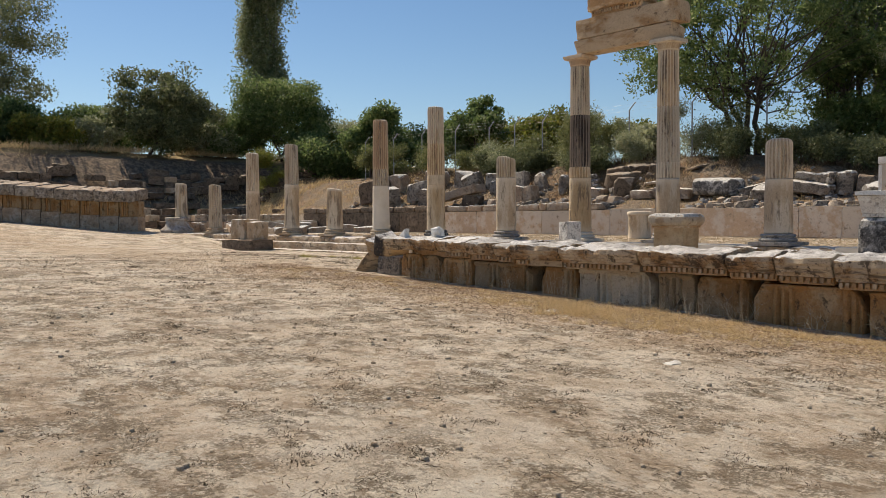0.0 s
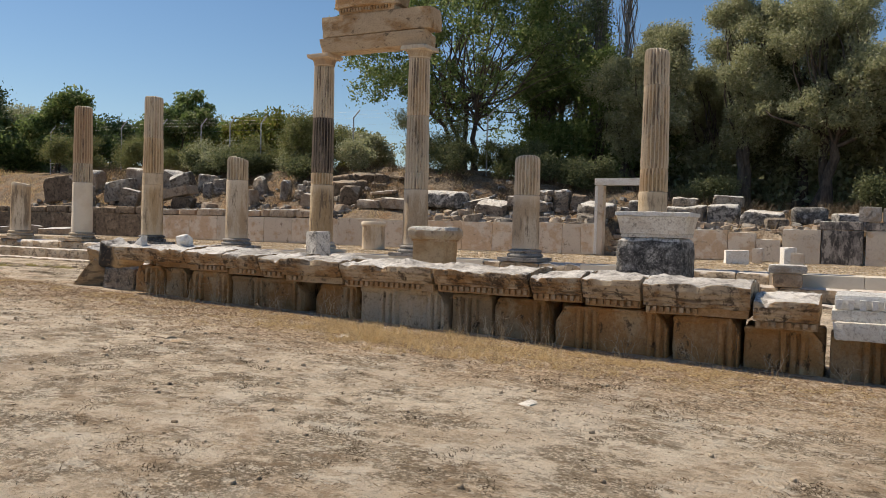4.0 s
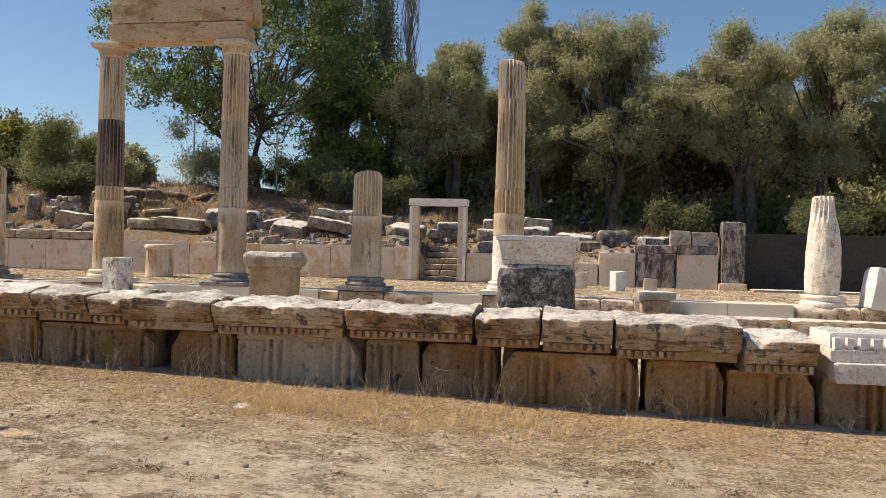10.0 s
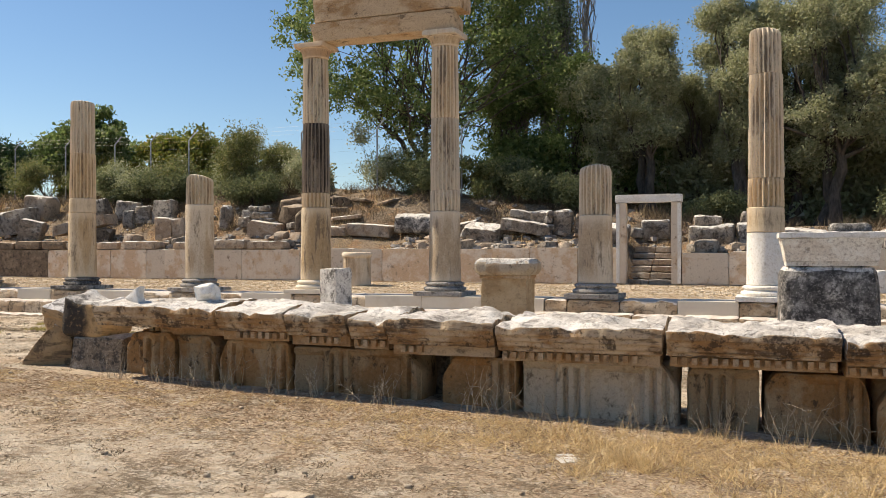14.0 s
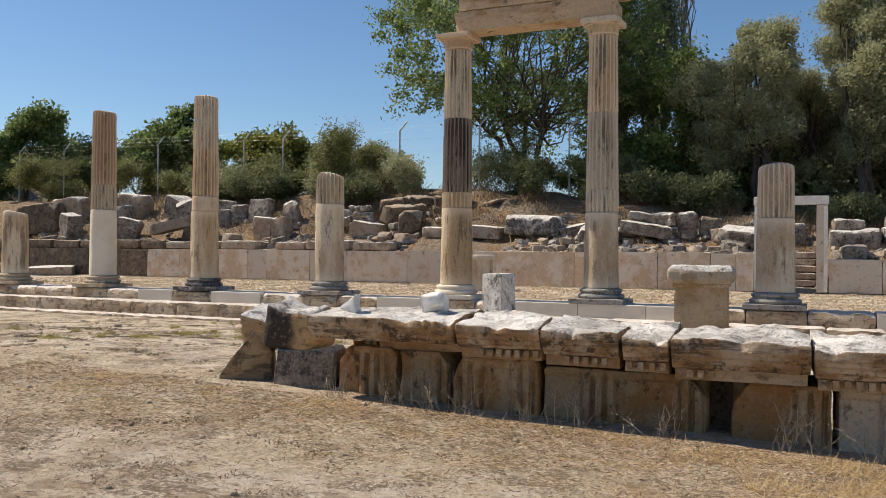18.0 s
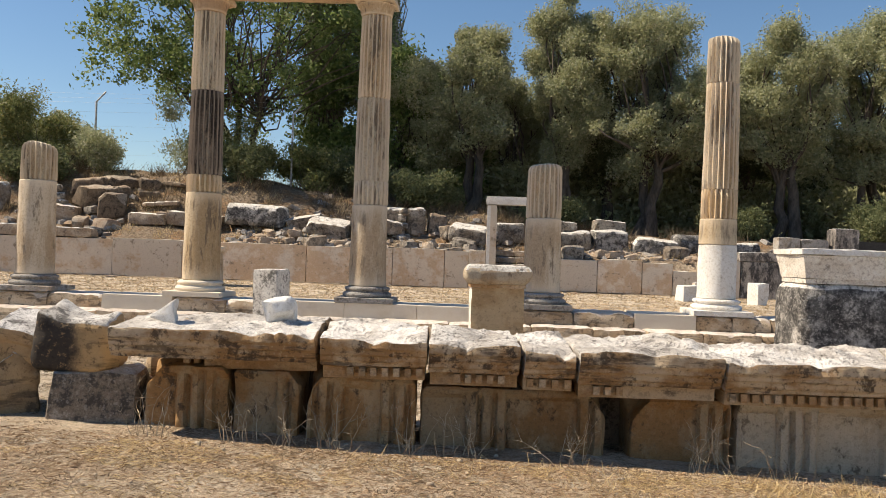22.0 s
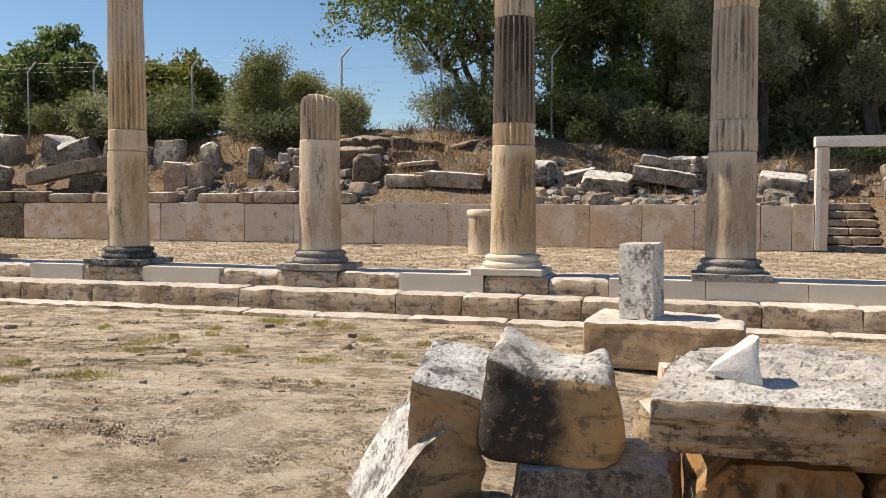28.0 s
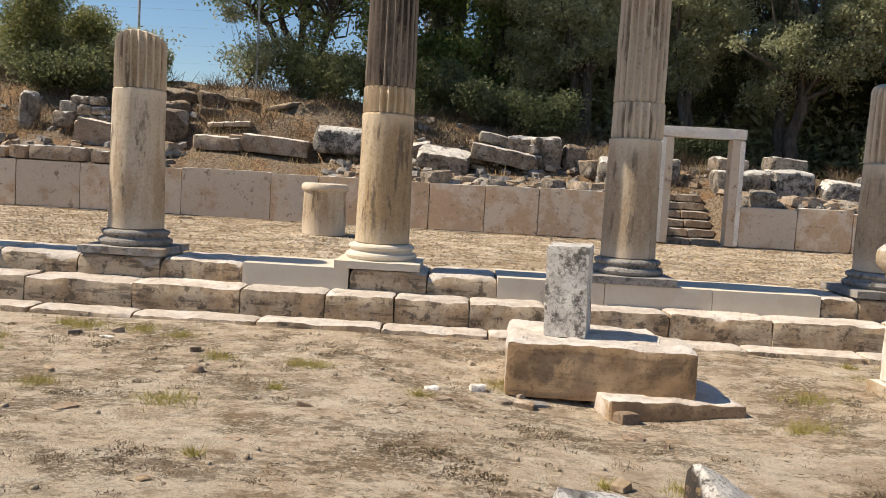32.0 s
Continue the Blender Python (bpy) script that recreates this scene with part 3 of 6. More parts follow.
def leaf_quads(centres, length, width, rng, droop=0.0, flat=0.0, simple=False):
    """Small pointed leaves, turned every way, round the given centres."""
    n = len(centres)
    d = rng.normal(size=(n, 3))
    d[:, 2] = d[:, 2] * (1 - flat) - droop
    d /= np.linalg.norm(d, axis=1)[:, None]
    s = np.cross(d, rng.normal(size=(n, 3)))
    s /= np.linalg.norm(s, axis=1)[:, None] + 1e-9
    ln = (length * rng.uniform(0.6, 1.35, n))[:, None]
    wd = (width * rng.uniform(0.7, 1.3, n))[:, None]
    a = centres - d * ln * 0.5
    b = centres + s * wd * 0.5
    c = centres + d * ln * 0.5
    e = centres - s * wd * 0.5
    if simple:
        return np.stack([a + s * wd * 0.5, c, a - s * wd * 0.5], 1)
    return np.stack([a, b, c, e], 1)


def smooth_step(a, b, v):
    t = min(1.0, max(0.0, (v - a) / (b - a)))
    return t * t * (3 - 2 * t)


def between(v, table):
    for (a, p), (b, q) in zip(table, table[1:]):
        if v <= b:
            return p + (q - p) * max(0.0, (v - a) / (b - a))
    return table[-1][1]


STYLO_Z, FLOOR_Z, COURT_Z = 0.60, 0.57, 0.05


def ground_z(x, y):
    """Height of the ground: the court, the floor of the stoa, and the bank behind it."""
    front = 0.25 - 0.038 * max(-2.0, min(16.0, x))
    t = smooth_step(-7.2, -2.6, y)
    z = front * (1 - t) + COURT_Z * t
    z += 0.055 * max(0.0, -15.0 - x) * (1.0 if x > -32 else 17 / max(17.0, -15 - x))
    z += 0.025 * noise.noise(Vector((x * 0.7, y * 0.7, 1.0))) + 0.012 * noise.noise(Vector((x * 2.3, y * 2.3, 4.0)))
    z -= 0.15 * math.exp(-((x - 2.2) ** 2) / 1.6 - (y + 3.4) ** 2 / 1.1)
    if y > -0.25:
        inner = FLOOR_Z + 0.02 * noise.noise(Vector((x * 0.9, y * 0.9, 8.0)))
        z = z + (inner - z) * smooth_step(-0.25, 0.1, y)
    if y > 7.4:
        lift = between(x, ((-4, 1.0), (3, 0.62), (9, 0.30)))
        bank = between(y, ((7.4, 0.0), (7.75, 0.85), (9.2, 1.35), (10.6, 2.2), (12.0, 2.95), (14.5, 3.25), (60, 3.6)))
        low = between(y, ((7.4, 0.0), (7.75, 0.85), (60, 0.95)))
        b = low + (bank - low) * lift
        if y < 8.45:
            b *= 1 - smooth_step(13.2, 13.7, x)
        b += (0.16 * noise.noise(Vector((x * 0.55, y * 0.55, 2.0))) + 0.08 * noise.noise(Vector((x * 1.7, y * 1.7, 5.0)))) * smooth_step(7.9, 9.5, y)
        z = inner + b
        # a trench for the stairs behind the door
        side = smooth_step(4.75, 4.95, x) * (1 - smooth_step(6.15, 6.35, x))
        z += (min(z, 0.45 + (y - 7.6) * 0.55) - z) * side
    if x < -34:
        z = max(z, 0.9 + 4.9 * smooth_step(-34, -41, x))
    return z


# ---- ground ----
def axis_lines(lo, hi, step, far):
    core = list(np.arange(lo, hi + step / 2, step))
    out, d = [], step
    a, b = lo, hi
    left, right = [], []
    while a > -far:
        d *= 1.35
        a -= d
        b += d
        left.append(a)
        right.append(b)
    return left[::-1] + core + right


def build_ground():
    xs, ys = axis_lines(-30, 18, 0.24, 2500), axis_lines(-18, 15, 0.2, 2500)
    verts = [(x, y, ground_z(x, y)) for y in ys for x in xs]
    w = len(xs)
    faces = [(j * w + i, j * w + i + 1, (j + 1) * w + i + 1, (j + 1) * w + i) for j in range(len(ys) - 1) for i in range(w - 1)]
    ob = new("ground", mesh_of("ground", verts, faces, SOIL, None, True))
    tagged(ob, "dry sandy ground with tyre tracks and dead grass", "ground", kind="structure")


build_ground()

# ---- columns of the stoa ----
FLUTES, SEG = 20, 120


def shaft_r(z):
    return 0.302 - 0.0128 * (z - 0.86)


def drum_mesh(z0, z1, fluted, mats, seed, broken=0.0):
    rows = []
    n = max(2, round((z1 - z0) / 0.16))
    fl0 = 1.0 if fluted else 0.0
    for i in range(n + 1):
        z = z0 + (z1 - z0) * i / n
        edge = 0.018 if i in (0, n) else 0.0
        rows.append((shaft_r(z) - edge, z - z0, fl0))
        if i == 0:
            rows.append((shaft_r(z), z - z0 + 0.014, fl0))
    if broken:
        rows[-1] = (shaft_r(z1) - 0.075, z1 - z0, fl0 * 0.2)
        rows.insert(-1, (shaft_r(z1) - 0.022, z1 - z0 - 0.022, fl0 * 0.7))
        rows.insert(-2, (shaft_r(z1), z1 - z0 - 0.075, fl0))
    else:
        rows.insert(-1, (shaft_r(z1), z1 - z0 - 0.014, fl0))
    me = lathe("drum", rows, SEG if fluted else 56, mats, FLUTES if fluted else 0, 0.05, True, 0.008, seed)
    if broken:
        top = z1 - z0
        for v in me.vertices:
            if v.co.z > top - broken:
                v.co.z += broken * 0.7 * (noise.noise(Vector((v.co.x * 2.4, v.co.y * 2.4, seed * 3.3))) - 0.25)
    return me


def base_mesh(z0, z1, mat):
    h = z1 - z0
    prof = [(0.30, 0, 0), (0.372, 0, 0), (0.392, h * 0.12, 0), (0.400, h * 0.24, 0), (0.390, h * 0.38, 0), (0.368, h * 0.44, 0),
            (0.345, h * 0.50, 0), (0.340, h * 0.58, 0), (0.352, h * 0.64, 0), (0.366, h * 0.72, 0), (0.368, h * 0.82, 0),
            (0.356, h * 0.92, 0), (0.325, h * 0.97, 0), (0.318, h, 0)]
    return lathe("base", prof, 64, mat, 0, 0, True, 0.003, 3)


def column(x, drums, label, base_mat=RUBBLE, capital=None, seed=1, plinth_h=0.085, y=0.0, lean=0.0, base=True, z_foot=STYLO_Z, turn=0.0):
    """drums: (z0, z1, fluted, material, part label)"""
    ob = thing("column", pose(x, y, z_foot, lean, 0, turn), label, "column", "columns of the stoa")
    if base:
        pl = rough_block("plinth", 0.93, 0.93, plinth_h, seed, base_mat, 0.12, 0.012, 0.004)
        part("plinth", pl, ob, pose(0, 0, 0))
        part("base_moulding", base_mesh(z_foot + plinth_h, 0.86, base_mat), ob, pose(0, 0, plinth_h))
    for i, (z0, z1, fluted, mat, lab) in enumerate(drums):
        rnd = random.Random(seed * 17 + i)
        last = i == len(drums) - 1 and capital is None
        me = drum_mesh(z0, z1, fluted, [mat, TOP] if last else mat, seed + i * 3, 0.10 if last else 0.0)
        part("drum", me, ob, pose(rnd.uniform(-0.006, 0.006), rnd.uniform(-0.006, 0.006), z0 - z_foot, 0, 0, rnd.uniform(0, 18)), lab)
    if capital:
        z0, z1, mat = capital
        h = z1 - z0
        prof = [(shaft_r(z0), 0, 0), (shaft_r(z0) + 0.012, h * 0.08, 0), (shaft_r(z0) + 0.014, h * 0.16, 0), (shaft_r(z0) + 0.03, h * 0.40, 0),
                (shaft_r(z0) + 0.055, h * 0.60, 0), (shaft_r(z0) + 0.06, h * 0.66, 0)]
        part("echinus", lathe("echinus", prof, 56, mat, 0, 0, True, 0.006, seed), ob, pose(0, 0, z0 - z_foot))
        part("abacus", rough_block("abacus", 0.67, 0.67, h * 0.36, seed + 5, mat, 0.05, 0.02, 0.012, cuts=4, cut_depth=0.12), ob,
             pose(0, 0, z0 - z_foot + h * 0.65))
    return ob


column(8.36, [(0.86, 1.72, False, WHITE, "smooth white restored drum"), (1.72, 2.13, False, COLUMN_TAN, "smooth tan drum"),
              (2.13, 2.60, True, COLUMN_TAN, ""), (2.60, 4.30, True, COLUMN, "deeply fluted drum"), (4.30, 5.06, True, COLUMN, "broken fluted drum")],
       "tall fluted marble column, lower drum restored white, top broken off", WHITE, seed=1)
column(5.57, [(0.86, 2.05, False, COLUMN_GREY, ""), (2.05, 2.94, True, COLUMN_GREY, "")],
       "short grey-brown column stump with fluted top", RUBBLE, seed=2)
# grey drums and base hold the neighbouring column's cast shadow in their colour
column(2.75, [(0.86, 2.17, False, COLUMN_GREY, ""), (2.17, 2.56, True, COLUMN_GREY, ""), (2.56, 3.905, True, COLUMN_GREY, ""),
              (3.905, 5.24, True, COLUMN, "")], "full-height brown column, greyed for its shadow, that carries the architrave", RUBBLE, (5.24, 5.52, COLUMN), 3)
column(0.0, [(0.86, 2.29, False, COLUMN_TAN, ""), (2.29, 2.58, True, COLUMN_TAN, ""), (2.58, 3.955, True, BLACKENED, "fire-blackened fluted drum"),
             (3.955, 5.24, True, COLUMN, "")], "full-height column with one fire-blackened drum, carries the architrave", NEW, (5.24, 5.52, COLUMN_BROWN), 4)
column(-2.78, [(0.86, 2.41, False, COLUMN_GREY, ""), (2.41, 3.04, True, COLUMN, "")],
       "short cream column stump with fluted broken top", RUBBLE, seed=5)
column(-5.95, [(0.86, 2.30, False, COLUMN_TAN, "yellow-stained smooth drum"), (2.30, 2.62, False, COLUMN_TAN, ""), (2.62, 3.62, True, COLUMN_TAN, ""),
               (3.62, 4.81, True, COLUMN_GREY, "")], "tall cream fluted column with broken top", LICHEN, seed=6)
column(-8.90, [(0.86, 2.37, False, NEW, "pale smooth drum"), (2.37, 2.94, True, COLUMN, ""), (2.94, 4.68, True, COLUMN_BROWN, "brown fluted drum")],
       "column of pale lower drum and brown fluted upper drum", STEP, seed=7)
column(-11.8, [(0.86, 2.39, False, COLUMN, "")], "short plain marble column stump", STEP, seed=8)
column(-14.87, [(0.86, 2.62, False, COLUMN, ""), (2.62, 4.24, True, COLUMN_GREY, "")], "tall two-drum column without capital", STEP, seed=9)
column(-18.1, [(0.86, 2.45, False, COLUMN_GREY, ""), (2.45, 4.11, True, COLUMN_GREY, "")], "tall grey two-drum column without capital", STEP, seed=10)
column(-21.7, [(0.86, 2.83, True, COLUMN_GREY, "")], "short fluted grey column stump", STEP, seed=11)
column(-25.4, [(0.86, 3.05, False, COLUMN, "")], "short broad marble column stump", STEP, seed=12)


def broken_column():
    ob = thing("broken_column", pose(13.97, 0, STYLO_Z - 0.04, 0, 1.0, 0), "split white column stump with a few flutes left at its top", "column",
               "columns of the stoa")
    part("base_moulding", base_mesh(0.0, 0.22, BLEACHED), ob, pose(0, 0, 0))
    rows = [(0.25, 0, 0), (0.285, 0.04, 0)] + [(0.285 + 0.02 * math.sin(i * 0.35) - 0.045 * i / 12, 0.1 + 0.13 * i, max(0.0, min(1.0, (i - 9) / 1.5))) for i in range(13)]
    rows += [(0.225, 1.71, 0.8), (0.19, 1.75, 0.3)]
    shaft = lathe("drum", rows, 120, [BLEACHED, TOP], 20, 0.045, True, 0.022, 32)
    # one side is split away along a slanting, uneven plane
    for v in shaft.vertices:
        z = v.co.z
        lim = 0.33 - 0.24 * smooth_step(0.6, 1.7, z) + 0.03 * noise.noise(Vector((v.co.y * 4, z * 3, 2.0)))
        if v.co.x > lim:
            v.co.x = lim + (v.co.x - lim) * 0.12
    part("drum", shaft, ob, pose(-0.02, 0, 0.215), "split shaft with flutes at the top")


broken_column()

# ---- blocks over the two full columns ----
def beam(name, x0, x1, z0, z1, depth, label, mats, seed, cuts, turn=0.0, dy=0.0, shape=None):
    me = rough_block(name, x1 - x0, depth, z1 - z0, seed, mats, 0.10, 0.03, 0.014, cuts=cuts, cut_depth=0.07, shape=shape)
    return thing(name, pose((x0 + x1) / 2, dy, z0, 0, 0, turn), label, "architrave", data=me)


def fasciae(q):
    lower = np.clip((0.19 - q[:, 2]) / 0.02, 0, 1)
    q[:, 1] += np.where(q[:, 1] < -0.1, 0.035, 0) * lower
    return q


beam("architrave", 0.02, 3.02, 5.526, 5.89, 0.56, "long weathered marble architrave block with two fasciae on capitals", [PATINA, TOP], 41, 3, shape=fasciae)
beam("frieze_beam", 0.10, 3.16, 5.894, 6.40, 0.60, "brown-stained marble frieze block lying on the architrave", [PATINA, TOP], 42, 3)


def crown_block():
    ob = thing("cornice_fragment", pose(1.38, 0, 6.40), "broken marble cornice fragment with a row of dentils", "cornice")
    bed = part("bed", rough_block("bed", 1.60, 0.52, 0.16, 43, PATINA, 0.12, 0.02, 0.01), ob, pose(0, 0, 0))
    part("crown", rough_block("crown", 1.86, 0.75, 0.40, 44, [PATINA, TOP], 0.12, 0.05, 0.03, cuts=7, cut_depth=0.28, lumps=0.05), ob, pose(0, -0.02, 0.14))
    tooth = rough_block("dentil", 0.045, 0.05, 0.085, 45, PATINA, 0.05, 0.004, 0.001)
    for i in range(18):
        part("dentil", tooth, bed, pose(-0.72 + i * 0.082, -0.285, 0.055))


crown_block()

# ---- steps ----
def worn_nose(lx, ly, lz, seed, depth):
    """Front and end arrises rubbed round, unevenly along the block."""
    def bend(q):
        n = fuzz(q * np.array([1.0, 0.0, 0.0]), 3.3, seed)[:, 0] + 0.5 * fuzz(q * np.array([1.0, 0.0, 0.0]), 11.0, seed + 4)[:, 1]
        w = depth * np.clip(0.75 + 1.3 * n, 0.1, 2.0)
        high = np.clip((q[:, 2] - lz + 0.11) / 0.11, 0, 1)
        k = np.clip((-q[:, 1] - ly / 2 + 0.11) / 0.11, 0, 1) * high
        e = np.clip((np.abs(q[:, 0]) - lx / 2 + 0.08) / 0.08, 0, 1) ** 2 * high
        q[:, 1] += k * w
        q[:, 2] -= np.maximum(k * w, e * depth * 0.8)
        q[:, 0] -= np.sign(q[:, 0]) * e * depth * 0.35
        return q
    return bend


def course(owner, x0, x1, y0, y1, z0, z1, seed, widths, mats, nose=0.03, amp=0.012, name="step_block"):
    rnd = random.Random(seed)
    x = x0
    i = 0
    while x < x1 - 0.3:
        w = min(rnd.uniform(*widths), x1 - x)
        m = mats(x, rnd)
        worn = m not in (NEW, WHITE)
        dz = rnd.uniform(-0.005, 0.005) if worn else 0.0
        me = rough_block(name, w - 0.002, y1 - y0, z1 - z0, seed * 31 + i, m, 0.04, 0.012 if worn else 0.006,
                         amp if worn else 0.001, cuts=2 if worn else 0, cut_depth=0.035, shape=worn_nose(w, y1 - y0, z1 - z0, seed + i, nose) if worn else None)
        part(name, me, owner, pose(x + w / 2, (y0 + y1) / 2 + (rnd.uniform(-0.005, 0.005) if worn else -0.004), z0 + dz))
        x += w
        i += 1


stylobate = tagged(new("stylobate"), "three worn marble steps with pale restored blocks under the columns", "steps", kind="structure")


def top_mat(x, rnd):
    for a, b in ((-7.4, -6.5), (-5.4, -4.1), (-1.45, -0.3), (1.25, 4.9), (6.2, 7.9), (10.6, 12.6)):
        if a <= x <= b - 0.25:
            return NEW
    return WORNSTEP


TOP_CUTS = (-26.5, -25.2, -23.7, -22.4, -21.0, -19.6, -18.4, -17.0, -15.6, -14.2, -13.0, -11.9, -10.6, -9.4, -8.35, -7.4, -6.45, -5.4, -4.15,
            -3.25, -2.35, -1.45, -0.3, 0.55, 1.3, 2.45, 3.6, 4.75, 5.15, 6.05, 7.0, 7.95, 8.5, 9.1, 10.1, 10.7, 12.3, 13.4, 14.5, 15.6, 17.0, 18.4)
for i, (a, b) in enumerate(zip(TOP_CUTS, TOP_CUTS[1:])):
    m = top_mat(a, None)
    worn = m is WORNSTEP
    me = rough_block("stylobate_block", b - a - 0.004, 0.88, 0.27, 500 + i, m, 0.045, 0.02 if worn else 0.006,
                     0.014 if worn else 0.001, cuts=3 if worn else 0, cut_depth=0.06, shape=worn_nose(b - a, 0.88, 0.27, 520 + i, 0.032) if worn else None)
    part("stylobate_block", me, stylobate, pose((a + b) / 2, 0.0 + (0.012 if worn else 0.0), STYLO_Z - 0.27 - (0.008 if worn else 0.0)))
course(stylobate, -26.5, 18.4, -0.84, -0.35, 0.08, 0.375, 7, (0.7, 1.35), lambda x, r: WORNSTEP, 0.020, 0.011)
course(stylobate, -26.5, 18.4, -1.16, -0.75, -0.06, 0.108, 8, (0.9, 1.6), lambda x, r: WORNSTEP, 0.020, 0.012)

# ---- back wall of the stoa ----
back_wall = tagged(new("wall_back"), "low wall of pink-veined marble slabs with a few capping stones", "wall", kind="structure")
SLAB_CUTS = (-26, -24.6, -23.1, -21.8, -20.2, -18.8, -17.3, -15.8, -14.6, -13.2, -11.9, -10.45, -9.7, -8.1, -6.8, -4.75, -2.95, -2.0, 0.22, 1.33, 2.4, 3.7, 4.3, 4.72)
for i, (a, b) in enumerate(zip(SLAB_CUTS, SLAB_CUTS[1:])):
    h = 0.93 + random.Random(i).uniform(-0.02, 0.02)
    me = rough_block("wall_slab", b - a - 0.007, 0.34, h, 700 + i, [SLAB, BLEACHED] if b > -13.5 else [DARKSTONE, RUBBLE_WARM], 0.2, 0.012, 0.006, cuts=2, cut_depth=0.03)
    part("wall_slab", me, back_wall, pose((a + b) / 2, 7.52 + random.Random(i + 9).uniform(-0.012, 0.012), 0.60))
for i, (a, b) in enumerate(((6.37, 7.5), (7.5, 8.6), (8.6, 9.35), (9.35, 10.0))):
    me = rough_block("wall_slab", b - a - 0.008, 0.34, (0.80, 0.84, 0.78, 0.60)[i], 740 + i, [SLAB, BLEACHED], 0.16, 0.015, 0.008, cuts=3, cut_depth=0.06)
    part("wall_slab", me, back_wall, pose((a + b) / 2, 7.52, 0.60))
course(back_wall, -26, 4.7, 7.32, 7.66, 0.50, 0.602, 12, (0.8, 1.7), lambda x, r: STEP, 0.01, 0.006, "footing_stone")
course(back_wall, 6.37, 13.2, 7.32, 7.66, 0.42, 0.602, 13, (0.8, 1.7), lambda x, r: STEP, 0.01, 0.006, "footing_stone")
CAPS = ((-26, -24.7), (-24.6, -23.4), (-23.3, -22.0), (-21.9, -20.6), (-20.5, -19.2), (-19.1, -17.8), (-17.7, -16.2), (-16.1, -15.0), (-14.9, -13.9), (-13.8, -12.6),
        (-12.5, -11.6), (-11.5, -10.2), (-9.4, -8.3), (-8.25, -7.9), (-7.85, -6.7), (-6.6, -5.3))
for i, (a, b) in enumerate(CAPS):
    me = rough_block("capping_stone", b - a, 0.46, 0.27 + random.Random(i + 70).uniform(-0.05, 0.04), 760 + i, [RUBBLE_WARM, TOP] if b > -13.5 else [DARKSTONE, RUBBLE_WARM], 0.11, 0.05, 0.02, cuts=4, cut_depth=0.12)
    part("capping_stone", me, back_wall, pose((a + b) / 2, 7.56, 1.535))

# higher blocks at the far end of the back wall
end_wall = tagged(new("wall_end"), "taller wall of soot-stained marble blocks ending in a square pillar", "wall", kind="structure")
for i, (a, b, z0, z1, m) in enumerate(((10.02, 11.0, 0.50, 1.50, SLAB), (11.0, 12.02, 0.50, 1.50, SLAB_DARK), (12.06, 13.14, 0.50, 1.50, SLAB),
                                       (10.95, 12.02, 1.505, 1.73, SLAB_DARK), (12.06, 13.14, 1.505, 1.72, SLAB_DARK),
                                       (11.88, 12.42, 1.735, 2.13, RUBBLE), (12.44, 13.12, 1.725, 2.10, RUBBLE))):
    me = rough_block("wall_block", b - a - 0.012, 0.42, z1 - z0, 790 + i, [m, TOP], 0.12, 0.03, 0.01, cuts=3, cut_depth=0.07)
    part("wall_block", me, end_wall, pose((a + b) / 2, 7.55, z0))
part("pillar_base", rough_block("pillar_base", 0.72, 0.66, 0.42, 801, [SLAB, BLEACHED], 0.1, 0.04, 0.012, cuts=2, cut_depth=0.08), end_wall, pose(13.5, 7.5, 0.34))
part("pillar", rough_block("pillar", 0.60, 0.55, 1.62, 802, [SLAB_DARK, TOP], 0.12, 0.05, 0.015, cuts=3, cut_depth=0.06), end_wall, pose(13.5, 7.5, 0.765))
wall_dark = thing("wall_dark", pose(17.5, 8.35, 0.4), "plaster wall behind the broken column, tree shade put into its dark grey", "wall", kind="structure",
                  data=rough_block("wall_dark", 7.4, 0.4, 1.72, 803, SHADED_WALL, 0.4, 0.03, 0.015))
ledge = thing("ledge", pose(16.6, 6.9, 0.40), "low stone ledge before the dark wall", "ledge", kind="structure",
              data=rough_block("ledge", 5.4, 0.7, 0.24, 804, [STEP, BLEACHED], 0.25, 0.03, 0.012))


# ---- doorway ----
def doorway():
    ob = thing("door_frame", pose(5.54, 7.48, 0.60), "free-standing white marble door frame in the back wall", "door frame", kind="structure")
    for s in (-1, 1):
        part("jamb", rough_block("jamb", 0.25, 0.30, 2.10, 820 + s, SLAB, 0.14, 0.02, 0.008, cuts=1, cut_depth=0.05), ob, pose(s * 0.69, 0, 0))
        part("jamb_face", rough_block("jamb_face", 0.09, 0.05, 2.05, 824 + s, WHITE, 0.2, 0.01, 0.003), ob, pose(s * 0.77, -0.165, 0.02))
    part("lintel", rough_block("lintel", 1.68, 0.36, 0.21, 826, [WHITE, TOP], 0.12, 0.02, 0.007, cuts=1, cut_depth=0.04), ob, pose(0, 0, 2.10))


doorway()


def rough_steps():
    ob = thing("rubble_stairs", pose(5.52, 7.9, 0.55), "steep rough stone stairs behind the door frame", "stairs", kind="structure")
    for i in range(6):
        for k in range(2):
            me = rough_block("tread", 0.58, 0.42, 0.15, 840 + i * 2 + k, [RUBBLE_WARM, RUBBLE], 0.11, 0.03, 0.02, cuts=3, cut_depth=0.12)
            part("tread", me, ob, pose(-0.29 + k * 0.57, i * 0.30 - 0.1, i * 0.175, 0, 0, (i * 37 + k * 50) % 9 - 4))


rough_steps()

# ---- fallen entablature: frieze blocks on the ground, cornice blocks on top ----
WALL_TURN = 2.6


def wall_y(x, off=0.0):
    """Front line of the cornice; off is measured back into the wall."""
    return -8.244 + 0.0454 * x + off


